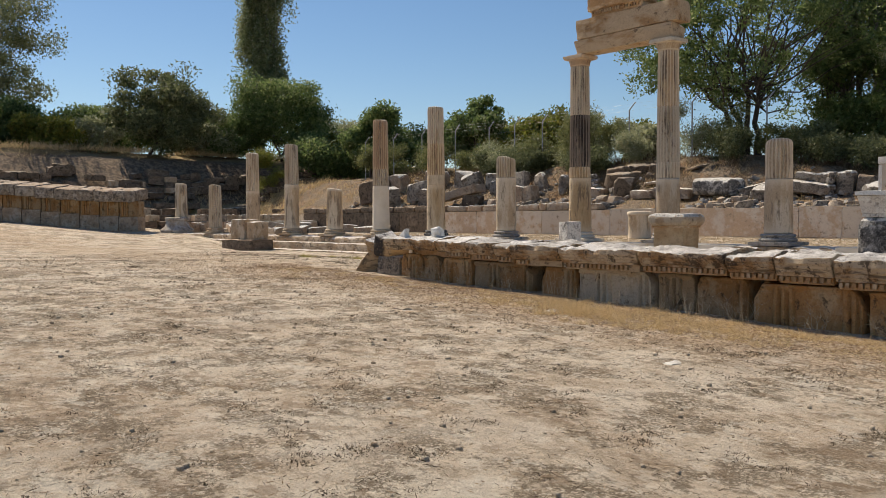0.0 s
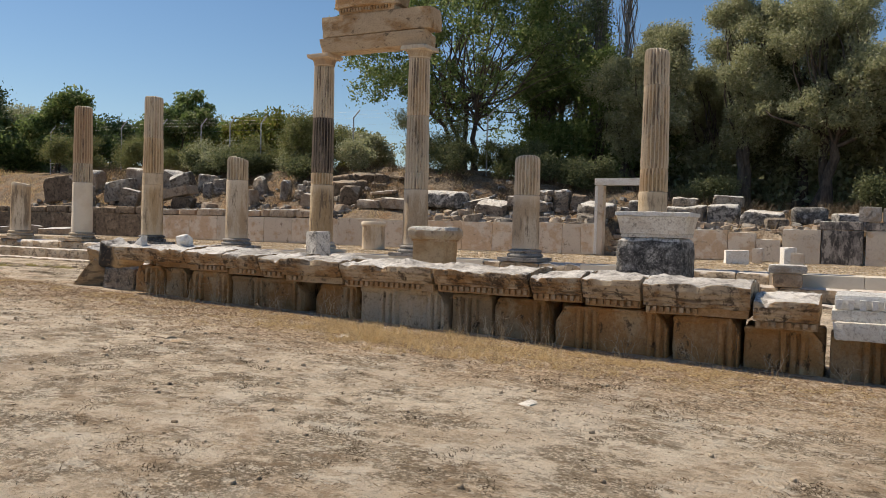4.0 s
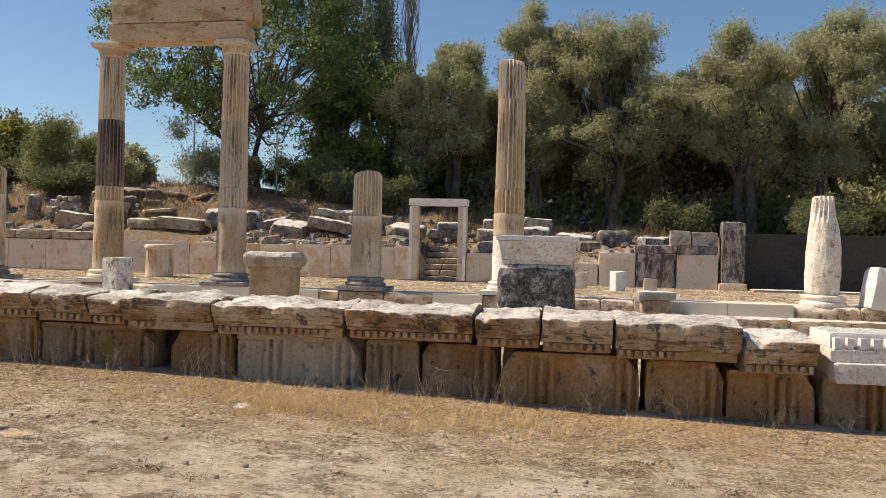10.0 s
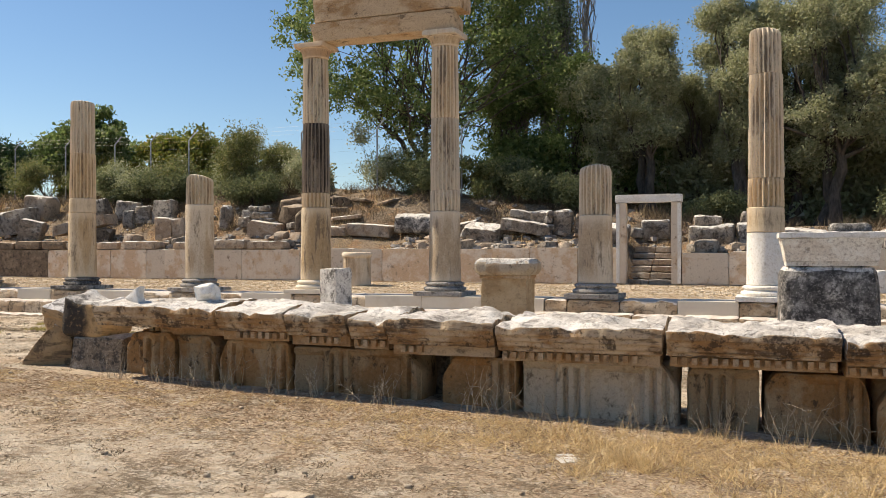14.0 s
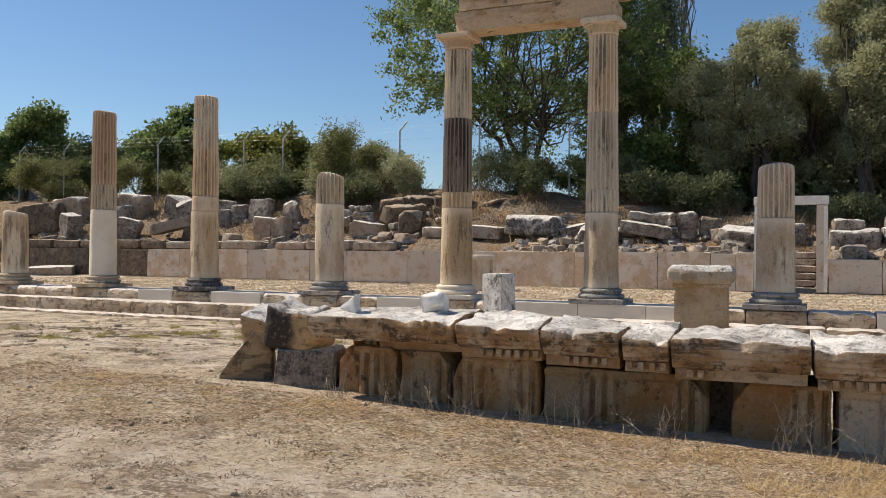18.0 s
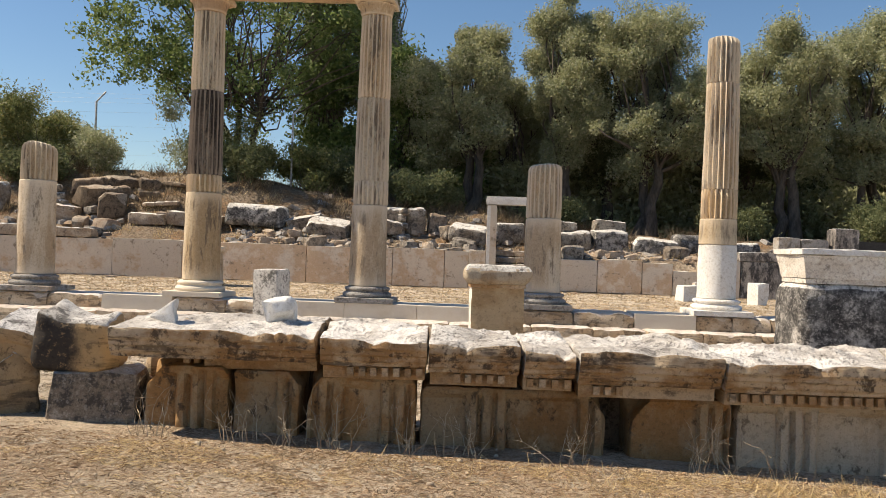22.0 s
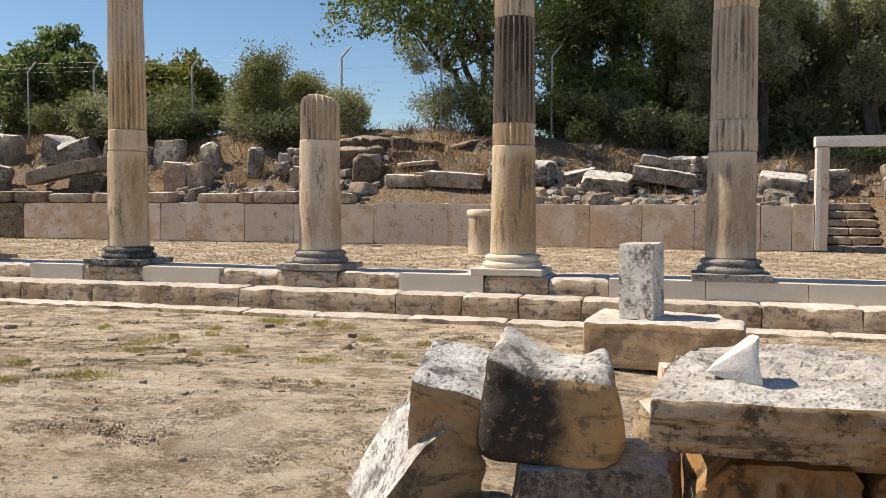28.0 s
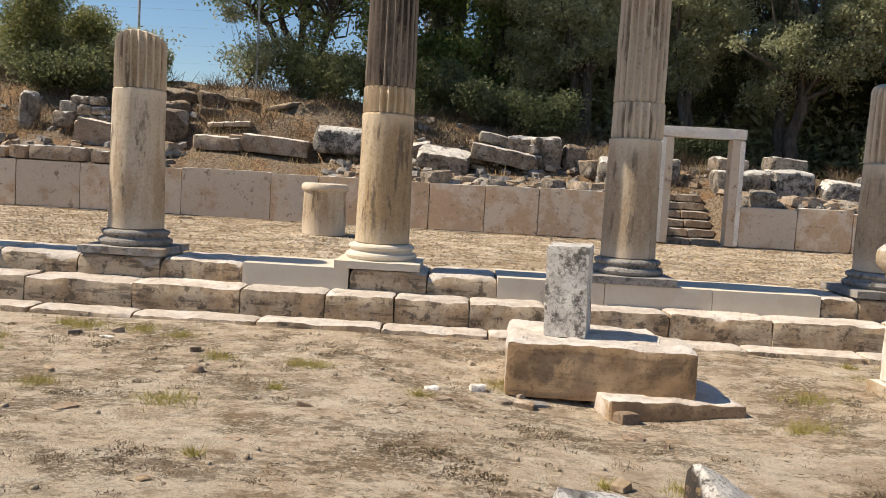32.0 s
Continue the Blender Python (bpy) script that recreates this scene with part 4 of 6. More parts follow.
def cornice_block(x0, x1, top, bottom, seed, depth=1.12, mound=0.06, cuts=3, cut_depth=0.10, dentils=(0.0, 1.0), turn=0.0, lean=0.0, label="", swell=0.05, slant=0.0, notches=(), setback=0.02, inset=0.0):
    w = x1 - x0
    h = top - bottom
    xc = (x0 + x1) / 2
    ob = thing("cornice_block", pose(xc, wall_y(xc) + depth / 2, bottom, lean, 0, WALL_TURN + turn),
               label or "fallen marble cornice block with bleached pitted top and dentils", "cornice block", "blocks of the fallen entablature")

    rnd = random.Random(seed)
    bites = [(rnd.uniform(-w / 2, w / 2), rnd.uniform(0.03, 0.07), rnd.uniform(0.004, 0.014)) for _ in range(max(2, int(w * 4)))]
    bites += [(rnd.uniform(-w * 0.46, w * 0.46), rnd.uniform(0.06, 0.12), rnd.uniform(0.012, 0.036)) for _ in range(max(1, int(w * 1.1)))]
    bites += [(xn - xc, wn, dn) for xn, wn, dn in notches]
    hb = h - 0.075

    def front(q):
        # small chunks worn out of the upper front edge
        near = np.clip((q[:, 2] - hb + 0.10) / 0.09, 0, 1) * np.clip((-q[:, 1] - depth / 2 + 0.18) / 0.16, 0, 1)
        for xb, wb, db in bites:
            u = np.clip(1 - np.abs(q[:, 0] - xb) / wb, 0, 1)
            u = u * near
            q[:, 1] += u * db
            q[:, 2] -= u * db
        if slant:
            q[:, 0] = np.maximum(q[:, 0], -w / 2 + slant * (q[:, 1] / depth + 0.5))
        # the top swells behind the front edge
        up = np.clip((q[:, 2] - hb * 0.6) / (hb * 0.35), 0, 1)
        rise = np.clip((q[:, 1] + depth / 2 - 0.03) / 0.34, 0, 1)
        wave = 0.6 + 0.5 * np.sin(q[:, 0] * 5.1 + seed) * np.sin(q[:, 1] * 3.7 + seed * 1.7)
        crag = 1 - np.abs(fuzz(q, 3.4, seed + 61)[:, 0]) * 1.6 + 0.9 * (0.5 - np.abs(fuzz(q, 11.0, seed + 67)[:, 1]))
        q[:, 2] += up * (rise * swell * wave + (0.2 + rise) * 0.032 * (crag - 0.6))
        # moulded front: a fascia, a fillet and a hollow step back under the projecting face
        f = np.clip((-q[:, 1] - depth * 0.30) / (depth * 0.2), 0, 1)
        z = q[:, 2] / hb
        step = np.clip((0.66 - z) / 0.10, 0, 1) * 0.024
        step += np.clip((0.42 - z) / 0.05, 0, 1) * 0.026 + np.clip((0.20 - z) / 0.05, 0, 1) * 0.030
        q[:, 1] += f * step
        back = np.clip((q[:, 1] - depth * 0.2) / (depth * 0.3), 0, 1)
        q[:, 2] -= back * 0.03 * (q[:, 2] > h * 0.3)
        return q

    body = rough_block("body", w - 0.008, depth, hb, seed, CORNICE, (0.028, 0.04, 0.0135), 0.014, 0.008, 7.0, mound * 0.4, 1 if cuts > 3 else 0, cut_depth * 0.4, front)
    body.set_sharp_from_angle(angle=radians(36))
    part("body", body, ob, pose(0, 0, 0.075))
    bed = part("bed_moulding", rough_block("bed_moulding", w * 0.96 - slant - inset, depth - 0.2 - setback, 0.10, seed + 1, PATINA, 0.15, 0.008, 0.004), ob, pose((slant + inset) / 2, 0.03 + setback / 2, -0.018))
    tooth = rough_block("dentil", 0.047, 0.055, 0.062, seed + 2, PATINA, 0.05, 0.006, 0.002)
    n = int(w / 0.077)
    for i in range(n):
        u = (i + 0.5) / n
        if dentils[0] <= u <= dentils[1]:
            part("dentil", tooth, bed, pose((u - 0.5) * w * 0.96 - (slant + inset) / 2, -depth / 2 + 0.055 + setback, 0.026))
    return ob


def frieze_block(x0, x1, top, seed, triglyphs, depth=0.72, lean=0.0, turn=0.0, off=0.26, cuts=2, sink=0.12, roll=0.0, face=FRIEZE):
    """triglyphs: centres along the block, as shares of its width; the spaces between are sunk metopes."""
    w = x1 - x0
    xc = (x0 + x1) / 2
    g = ground_z(xc, wall_y(xc)) - sink
    top += 0.04 if x0 < 9 else 0.02 if x0 < 11 else 0.008
    h = top - g
    tw = 0.30
    rnd = random.Random(seed * 3 + 1)
    chips = [rnd.choice((0.03, 0.05, 0.10, 0.15)) for _ in range(2)] + [rnd.uniform(0.3, 0.9) for _ in range(2)]

    def carve(q):
        f = np.clip((-q[:, 1] - depth / 2 + 0.11) / 0.08, 0, 1)
        below = np.clip((h - 0.055 - q[:, 2]) / 0.012, 0, 1)
        x = q[:, 0]
        sunk = np.full(len(q), 0.042)
        for c in triglyphs:
            u = (x - (c - 0.5) * w) / (tw / 2)
            inside = np.abs(u) < 1
            v = np.abs(((u + 1) * 1.5) % 1.0 - 0.5) * 2
            groove = np.clip((v - 0.5) / 0.3, 0, 1) * 0.050
            sunk = np.where(inside, groove, sunk)
        q[:, 1] += f * below * sunk
        # upper corners broken off the front in rounded flakes
        kept = q.copy()
        for side, size, slope in ((-1, chips[0], chips[2]), (1, chips[1], chips[3])):
            over = np.maximum((side * x / (w / 2) - 1) * (w / 2) + size + slope * (q[:, 2] - h), 0)
            over = np.minimum(over, size + 0.02)
            q[:, 2] -= over * 0.8 * np.clip((q[:, 2] - h * 0.45) / (h * 0.4), 0, 1)
            q[:, 0] -= side * over * 0.35
            q[:, 1] += f * over * 0.5
        q[:, 0] = np.where(q[:, 1] > -0.12, kept[:, 0], q[:, 0])
        q[:, 2] = np.where(q[:, 1] > -0.12, kept[:, 2], q[:, 2])
        return q

    me = rough_block("frieze_block", w - 0.012, depth, h, seed, face, (0.017, 0.10, 0.03), 0.03, 0.011, 5.0, 0.0, cuts, 0.07, carve)
    return thing("frieze_block", pose(xc, wall_y(xc, off) + depth / 2, g, lean, roll, WALL_TURN + turn),
                 "stained marble frieze block with worn triglyphs standing in dry soil", "frieze block", "blocks of the fallen entablature", data=me)


for k, (a, b, top, tri) in enumerate(((2.20, 2.80, 0.545, (0.62,)), (2.83, 3.32, 0.53, (0.92,)), (3.35, 4.12, 0.505, (0.15, 0.85)),
                                      (4.145, 5.46, 0.465, (0.36, 0.95)), (5.62, 6.335, 0.435, (0.86,)), (6.36, 7.68, 0.425, (0.33, 0.88)),
                                      (7.73, 8.30, 0.415, (0.40,)), (8.325, 9.10, 0.40, (0.86,)), (9.13, 10.50, 0.37, (0.30, 0.92)),
                                      (10.54, 11.28, 0.34, (0.86,)), (11.30, 12.14, 0.285, (0.62,)), (12.18, 13.2, 0.265, (0.45,)))):
    frieze_block(a, b, top, 900 + k, tri, turn=random.Random(k).uniform(-1.2, 1.2), off=0.26 + random.Random(k + 5).uniform(-0.02, 0.03), cuts=3 if k in (0, 6) else 2, face=FRIEZE_PALE if k == 5 else FRIEZE)

cornice_block(2.05, 3.445, 0.865, 0.580, 1001, dentils=(0.28, 1.0), mound=0.02, cuts=0, slant=0.24, notches=((3.40, 0.10, 0.04),), setback=0.2, swell=0.03, inset=0.30)
cornice_block(3.465, 4.195, 0.835, 0.565, 1011, mound=0.07, dentils=(0.25, 1.0), lean=-0.5)
cornice_block(4.205, 4.83, 0.820, 0.545, 1021, mound=0.05, dentils=(0.2, 0.9), turn=-1)
cornice_block(4.84, 5.195, 0.790, 0.530, 1031, mound=0.05, cuts=2)
cornice_block(5.205, 6.185, 0.790, 0.495, 1041, mound=0.10, dentils=(0.05, 0.3))
cornice_block(6.20, 7.57, 0.765, 0.475, 1051, mound=0.10, dentils=(0.0, 0.9))
cornice_block(7.59, 8.875, 0.755, 0.480, 1061, mound=0.06, cuts=4, cut_depth=0.15, label="fallen marble cornice block with smooth rounded top edge and dentils")
cornice_block(8.89, 9.525, 0.735, 0.450, 1071, mound=0.06, cuts=5, cut_depth=0.18)
cornice_block(9.535, 10.215, 0.745, 0.430, 1081, mound=0.05)
cornice_block(10.235, 11.40, 0.720, 0.390, 1091, mound=0.10, cuts=5, cut_depth=0.18, dentils=(0.0, 0.5), label="fallen marble cornice block with a rounded broken end")
cornice_block(11.425, 12.08, 0.600, 0.300, 1101, mound=0.06, cuts=4, cut_depth=0.16)


def upturned_block():
    ob = thing("upturned_cornice_block", pose(12.72, wall_y(12.72) + 0.5, 0.225, 0, 0, WALL_TURN - 1), "white cornice block lying upside down with its dentils on top",
               "cornice block", "blocks of the fallen entablature")
    part("body", rough_block("body", 1.08, 0.95, 0.20, 1111, [BLEACHED, BLEACHED], 0.08, 0.03, 0.008, cuts=3, cut_depth=0.1), ob, pose(0, 0, 0))
    part("fascia", rough_block("fascia", 1.05, 0.9, 0.12, 1112, BLEACHED, 0.1, 0.02, 0.006), ob, pose(0, 0.03, 0.195))
    part("core", rough_block("core", 1.0, 0.74, 0.16, 1113, [WHITE, TOP], 0.1, 0.03, 0.01), ob, pose(0, 0.06, 0.31))
    tooth = rough_block("dentil", 0.062, 0.09, 0.11, 1114, WHITE, 0.06, 0.01, 0.003)
    for i in range(9):
        part("dentil", tooth, ob, pose(-0.45 + i * 0.112, -0.36, 0.315))


upturned_block()


# the collapsed end of the row
def rubble_thing(name, x, y, z, size, seed, mats, label, rx=0, ry=0, rz=0, cuts=6, cut_depth=0.22, lumps=0.03, category="stone", group="", step=0.07, r=0.05, amp=0.015, kind="", shape=None):
    me = rough_block(name, *size, seed, mats, step, r, amp, 6.0, 0.02, cuts, cut_depth, shape, True, lumps)
    return thing(name, pose(x, y, z, rx, ry, rz), label, category, group, kind, me)


def moulded_front(q):
    # two fasciae and a fillet along the front
    f = np.clip((-q[:, 1] - 0.08) / 0.1, 0, 1)
    q[:, 1] += f * (0.022 * np.clip((0.27 - q[:, 2]) / 0.02, 0, 1) + 0.02 * np.clip((0.13 - q[:, 2]) / 0.02, 0, 1))
    q[:, 0] *= 1 - 0.18 * np.clip((0.36 - q[:, 2]) / 0.36, 0, 1)
    return q


rubble_thing("leaning_block", 1.215, -7.58, 0.50, (0.34, 0.44, 0.36), 1201, PITTED, "short cornice block leaning forward with grey pitted top",
             15, 13, 7, 2, 0.05, 0.0, "cornice block", "blocks of the fallen entablature", 0.03, 0.02, 0.007, shape=moulded_front)


def notch(q):
    # a horn at one corner, then a saddle that runs out flat; the foot bulges to one side
    high = np.clip((q[:, 2] - 0.25) / 0.12, 0, 1)
    q[:, 0] += 0.05 * np.clip(q[:, 0] / 0.25, 0, 1) * np.clip((0.36 - q[:, 2]) / 0.25, 0, 1)
    k = np.clip((q[:, 0] + 0.20) / 0.26, 0, 1)
    q[:, 2] -= 0.055 * k * k * (3 - 2 * k) * high
    q[:, 2] += 0.045 * np.clip((q[:, 0] - 0.12) / 0.10, 0, 1) * high * np.clip((q[:, 1] + 0.05) / 0.2, 0, 1)
    q[:, 2] += np.clip((-0.11 - q[:, 0]) / 0.1, 0, 1) * 0.06 * high * np.clip((q[:, 1] + 0.1) / 0.25, 0, 1)
    return q


rubble_thing("dark_block", 1.66, -7.645, 0.495, (0.50, 0.47, 0.43), 1202, SPECKLED, "rough broken marble block, black with lichen on its front",
             0, 3, 4, 3, 0.08, 0.03, "stone block", "blocks of the fallen entablature", 0.03, 0.065, 0.016, shape=notch)
rubble_thing("base_block", 1.80, -7.62, 0.0, (0.64, 0.50, 0.52), 1203, [BANKSTONE, RUBBLE], "broken frieze block under a lichened stone",
             0, 2, 8, 5, 0.15, 0.02, "frieze block", "blocks of the fallen entablature", 0.05)


def wedge(q):
    # one side slopes from the ground up to a ridge
    lim = -0.27 + 0.34 * np.clip(q[:, 2] / 0.52, 0, 1)
    q[:, 0] = np.maximum(q[:, 0], lim + 0.02 * np.sin(q[:, 1] * 9 + q[:, 2] * 7))
    q[:, 2] -= 0.16 * np.clip(q[:, 0] / 0.25, 0, 1) * np.clip((q[:, 2] - 0.2) / 0.3, 0, 1)
    return q


rubble_thing("white_chunk", 1.06, -7.66, 0.14, (0.54, 0.52, 0.56), 1204, PITTED, "broken marble wedge, sloping side white, that props a leaning block",
             0, 0, 32, 6, 0.16, 0.02, "stone", "blocks of the fallen entablature", 0.03, 0.03, 0.026, shape=wedge)
rubble_thing("orange_stone", 2.04, -7.20, 0.36, (0.12, 0.18, 0.27), 1205, WORNSTEP, "small yellow-stained stone wedged between blocks",
             0, 4, 30, 5, 0.2, 0.02, "stone", "", 0.05)
rubble_thing("buried_stone", 2.12, -7.12, 0.05, (0.34, 0.34, 0.37), 1206, [RUBBLE_WARM, RUBBLE], "half-buried brown stone behind the fallen blocks",
             0, 0, 10, 5, 0.2, 0.02, "stone", "", 0.08)

# unseen dark stone, added to keep the gap between frieze blocks dark
rubble_thing("buried_stone", 5.54, -7.12, -0.02, (0.62, 0.4, 0.50), 1207, [DARKSTONE, RUBBLE_WARM], "added dark stone that fills the gap behind the fallen blocks",
             0, 0, 4, 4, 0.12, 0.02, "stone", "", 0.08)

# loose stones on the cornice
def blade(q):
    # thick upright end, the other end runs out to a raised tip
    u = np.clip(q[:, 0] / 0.17 + 0.5, 0, 1)
    low = 0.06 * (1 - u) ** 0.8
    q[:, 2] = low + (0.08 + 0.125 * u - low) * q[:, 2] / 0.19
    q[:, 1] *= 0.45 + 0.55 * u
    return q


rubble_thing("white_wedge_stone", 2.36, -7.86, 0.85, (0.17, 0.13, 0.19), 1211, WHITE, "small wedge of clean white marble on the cornice top", 0, 0, 8, 6, 0.26, 0.015, step=0.016, r=0.010, amp=0.009, shape=blade)
rubble_thing("white_rock", 3.165, -7.66, 0.862, (0.37, 0.25, 0.22), 1219, WHITE, "clean white marble rock on the cornice top", 4, 13, -8, 16, 0.62, 0.02, step=0.02, r=0.012, amp=0.006)

# ---- blocks in the court between the row and the steps ----
rubble_thing("lower_slab", 2.46, -2.64, -0.165, (1.10, 1.26, 0.225), 1221, SLABSTONE, "broken flat slab half sunk in the soil", 0, 1, 9, 3, 0.06, 0.03, "slab", "", 0.05, 0.03, 0.018)


def slab_corner(q):
    # the far end is broken away at the back
    lim = 0.73 - 0.24 * np.clip((q[:, 1] - 0.08) / 0.22, 0, 1) + 0.02 * np.sin(q[:, 1] * 23)
    q[:, 0] = np.minimum(q[:, 0], lim)
    return q


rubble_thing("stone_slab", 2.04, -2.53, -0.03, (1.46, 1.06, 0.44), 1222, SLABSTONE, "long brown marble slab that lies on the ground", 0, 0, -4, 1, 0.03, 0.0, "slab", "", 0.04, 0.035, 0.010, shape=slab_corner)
rubble_thing("upright_stone", 1.80, -2.50, 0.40, (0.345, 0.40, 0.74), 1223, [SPOTTED, TOP], "small upright square stone with black lichen on a slab", 0, -1, -14, 2, 0.04, 0.0, "stone block", "", 0.05, 0.016, 0.008)


for x, y, size, rz, m in ((1.50, -3.16, (0.24, 0.10, 0.05), 14, RUBBLE), (1.42, -3.24, (0.16, 0.12, 0.07), -20, RUBBLE_WARM), (1.27, -3.20, (0.12, 0.10, 0.05), 40, RUBBLE_WARM),
                          (1.08, -2.98, (0.13, 0.11, 0.06), 10, WHITE), (2.16, -3.36, (0.16, 0.12, 0.10), 25, RUBBLE_WARM), (0.72, -3.1, (0.12, 0.09, 0.03), 0, WHITE)):
    rubble_thing("loose_stone", x, y, ground_z(x, y) - 0.02, size, int(1300 + x * 50), m, "small broken stone lying on the soil beside a slab", 0, 4, rz, 7, 0.3, 0.01, step=0.025, r=0.012, amp=0.006, group="stones beside the slab")


def altar():
    ob = thing("altar", pose(4.785, -2.70, 0.03, 0, 0, 3), "small square marble altar, yellow-stained body with worn projecting cap", "altar")
    part("foot", rough_block("foot", 0.80, 0.80, 0.12, 1231, [STEP, BLEACHED], 0.08, 0.02, 0.01, cuts=3, cut_depth=0.08), ob, pose(0, 0, 0))

    def broken_foot(q):
        # the lower corner is split away and the foot narrows a little
        k = np.clip((0.42 - q[:, 2]) / 0.42, 0, 1)
        over = np.maximum(-q[:, 0] - q[:, 1] - 0.63 + 0.30 * k ** 1.4 + 0.02 * np.sin(q[:, 2] * 31), 0) * (k > 0)
        q[:, 0] += over * 0.5
        q[:, 1] += over * 0.5
        return q

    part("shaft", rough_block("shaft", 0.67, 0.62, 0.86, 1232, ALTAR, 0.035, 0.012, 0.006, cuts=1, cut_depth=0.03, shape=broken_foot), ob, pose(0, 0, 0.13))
    part("cap_moulding", rough_block("cap_moulding", 0.71, 0.70, 0.05, 1233, PATINA, 0.07, 0.012, 0.006), ob, pose(0, 0, 0.985))

    def slope(q):
        # cyma under the rim, then a low worn slope up to the bed
        k = np.clip((0.09 - q[:, 2]) / 0.09, 0, 1)
        up = np.clip((q[:, 2] - 0.17) / 0.09, 0, 1)
        f = (1 - 0.10 * k ** 1.5) * (1 - 0.13 * up)
        q[:, 0] *= f
        q[:, 1] *= f
        return q

    part("cap", rough_block("cap", 0.84, 0.82, 0.24, 1234, [STEP, BANKTOP], 0.035, 0.025, 0.014, cuts=5, cut_depth=0.09, shape=slope), ob, pose(0, 0, 1.03), "bleached broken cap")


altar()


def pedestal():
    ob = thing("pedestal", pose(9.13, -2.62, -0.10, 0, 0, 1), "large pedestal, white moulded slab on a black-lichened block", "pedestal")

    def shoulders(q):
        k = np.clip((q[:, 2] - 1.05) / 0.27, 0, 1) ** 2
        q[:, 0] *= 1 - 0.10 * k
        q[:, 1] *= 1 - 0.10 * k
        return q

    def flare(q):
        k = np.clip(q[:, 2] / 0.30, 0, 2) ** 1.8
        q[:, 0] *= 0.93 + 0.10 * k
        q[:, 1] *= 0.93 + 0.12 * k
        return q

    part("block", rough_block("block", 1.18, 0.88, 1.32, 1241, [LICHEN, SPOTTED], 0.07, 0.09, 0.018, cuts=4, cut_depth=0.07, lumps=0.02, shape=shoulders), ob, pose(-0.02, 0, 0), "black-lichened block")
    part("neck", rough_block("neck", 1.08, 0.80, 0.07, 1242, BLEACHED, 0.12, 0.02, 0.006), ob, pose(0, 0, 1.312))
    part("slab", rough_block("slab", 1.18, 0.90, 0.30, 1243, BLEACHED, 0.06, 0.02, 0.006, cuts=1, cut_depth=0.04, shape=flare), ob, pose(0, 0, 1.375), "white weathered slab")
    part("rim", rough_block("rim", 1.27, 0.99, 0.08, 1244, [WHITE, TOP], 0.06, 0.025, 0.010, cuts=3, cut_depth=0.05), ob, pose(0, 0, 1.67))


pedestal()


def low_drum():
    me = lathe("column_drum", [(0.33, 0, 0), (0.36, 0.02, 0), (0.36, 0.3, 0), (0.345, 0.70, 0), (0.35, 0.72, 0), (0.385, 0.76, 0), (0.39, 0.81, 0), (0.37, 0.85, 0), (0.33, 0.865, 0)],
               56, [COLUMN_GREY, TOP], 0, 0, True, 0.012, 5)
    thing("column_drum", pose(-1.41, 4.6, 0.56), "low marble column drum with a rim standing on the stoa floor", "column drum", data=me)


low_drum()
rubble_thing("square_post_stone", 11.05, 1.0, 0.56, (0.26, 0.26, 0.40), 1251, [SLAB, TOP], "small square marble post stone", step=0.08, cuts=1, r=0.02, lumps=0, amp=0.005)
rubble_thing("square_post_stone", 9.62, 5.9, 0.56, (0.26, 0.26, 0.42), 1252, [SLAB, TOP], "small square marble post stone", step=0.08, cuts=1, r=0.02, lumps=0, amp=0.005)
rubble_thing("white_block", 9.2, 5.1, 0.56, (0.56, 0.42, 0.36), 1253, [WHITE, WHITE], "clean white marble block on the stoa floor", 0, 0, 20, step=0.08, cuts=2, r=0.012, lumps=0, amp=0.004)
rubble_thing("white_block", 10.5, 4.5, 0.56, (0.30, 0.32, 0.48), 1254, [WHITE, WHITE], "small upright white marble block on the stoa floor", 0, 0, 25, step=0.08, cuts=2, r=0.012, lumps=0, amp=0.004)


def moulded_base():
    ob = thing("moulded_base_stone", pose(11.05, -0.68, 0.37, 0, 0, 4), "weathered moulded base stone standing on the steps", "base stone")
    part("lower", rough_block("lower", 0.52, 0.42, 0.26, 1261, [RUBBLE_WARM, TOP], 0.09, 0.06, 0.012, cuts=3, cut_depth=0.1), ob, pose(0, 0, 0))
    part("upper", rough_block("upper", 0.66, 0.48, 0.16, 1262, [RUBBLE, TOP], 0.09, 0.04, 0.01, cuts=2, cut_depth=0.1), ob, pose(0, 0, 0.25))


moulded_base()
rubble_thing("leaning_white_slab", 14.75, -0.3, 0.56, (0.40, 0.5, 0.72), 1271, WHITE, "leaning fragment of white marble beside the broken column", 0, 9, 10, 3, 0.1, 0.01, step=0.1)
rubble_thing("leaning_white_slab", 15.2, -0.2, 0.56, (0.42, 0.5, 0.74), 1272, [COLUMN, WHITE], "leaning cream marble fragment beside the broken column", 0, 6, -10, 3, 0.1, 0.01, step=0.1)


# ---- rubble on the bank ----
def bank_stone(x, y, top, size, seed, mats, words, tilt=(0, 0, 0), cuts=5, cut_depth=0.16, r=0.05, base=None, lumps=0.035):
    """A stone that reaches from the soil (or from the stone below it, at base) up to its top height."""
    z = ground_z(x, y) - 0.10 if base is None else base
    h = max(0.12, top - z)
    rubble_thing("rubble_stone", x, y, z, (size[0], size[1], h), seed, mats, words, *tilt, cuts + 3, cut_depth, lumps, "stone", "rubble on the bank", 0.06, r, 0.016)


PALE = "flat pale marble slab lying on dry grass of the bank"
GREY = "large grey ashlar block tumbled on the bank"
MOSSY = "dark lichened block with pale top on the bank"
UPRIGHT = "squared stone standing upright on the bank"


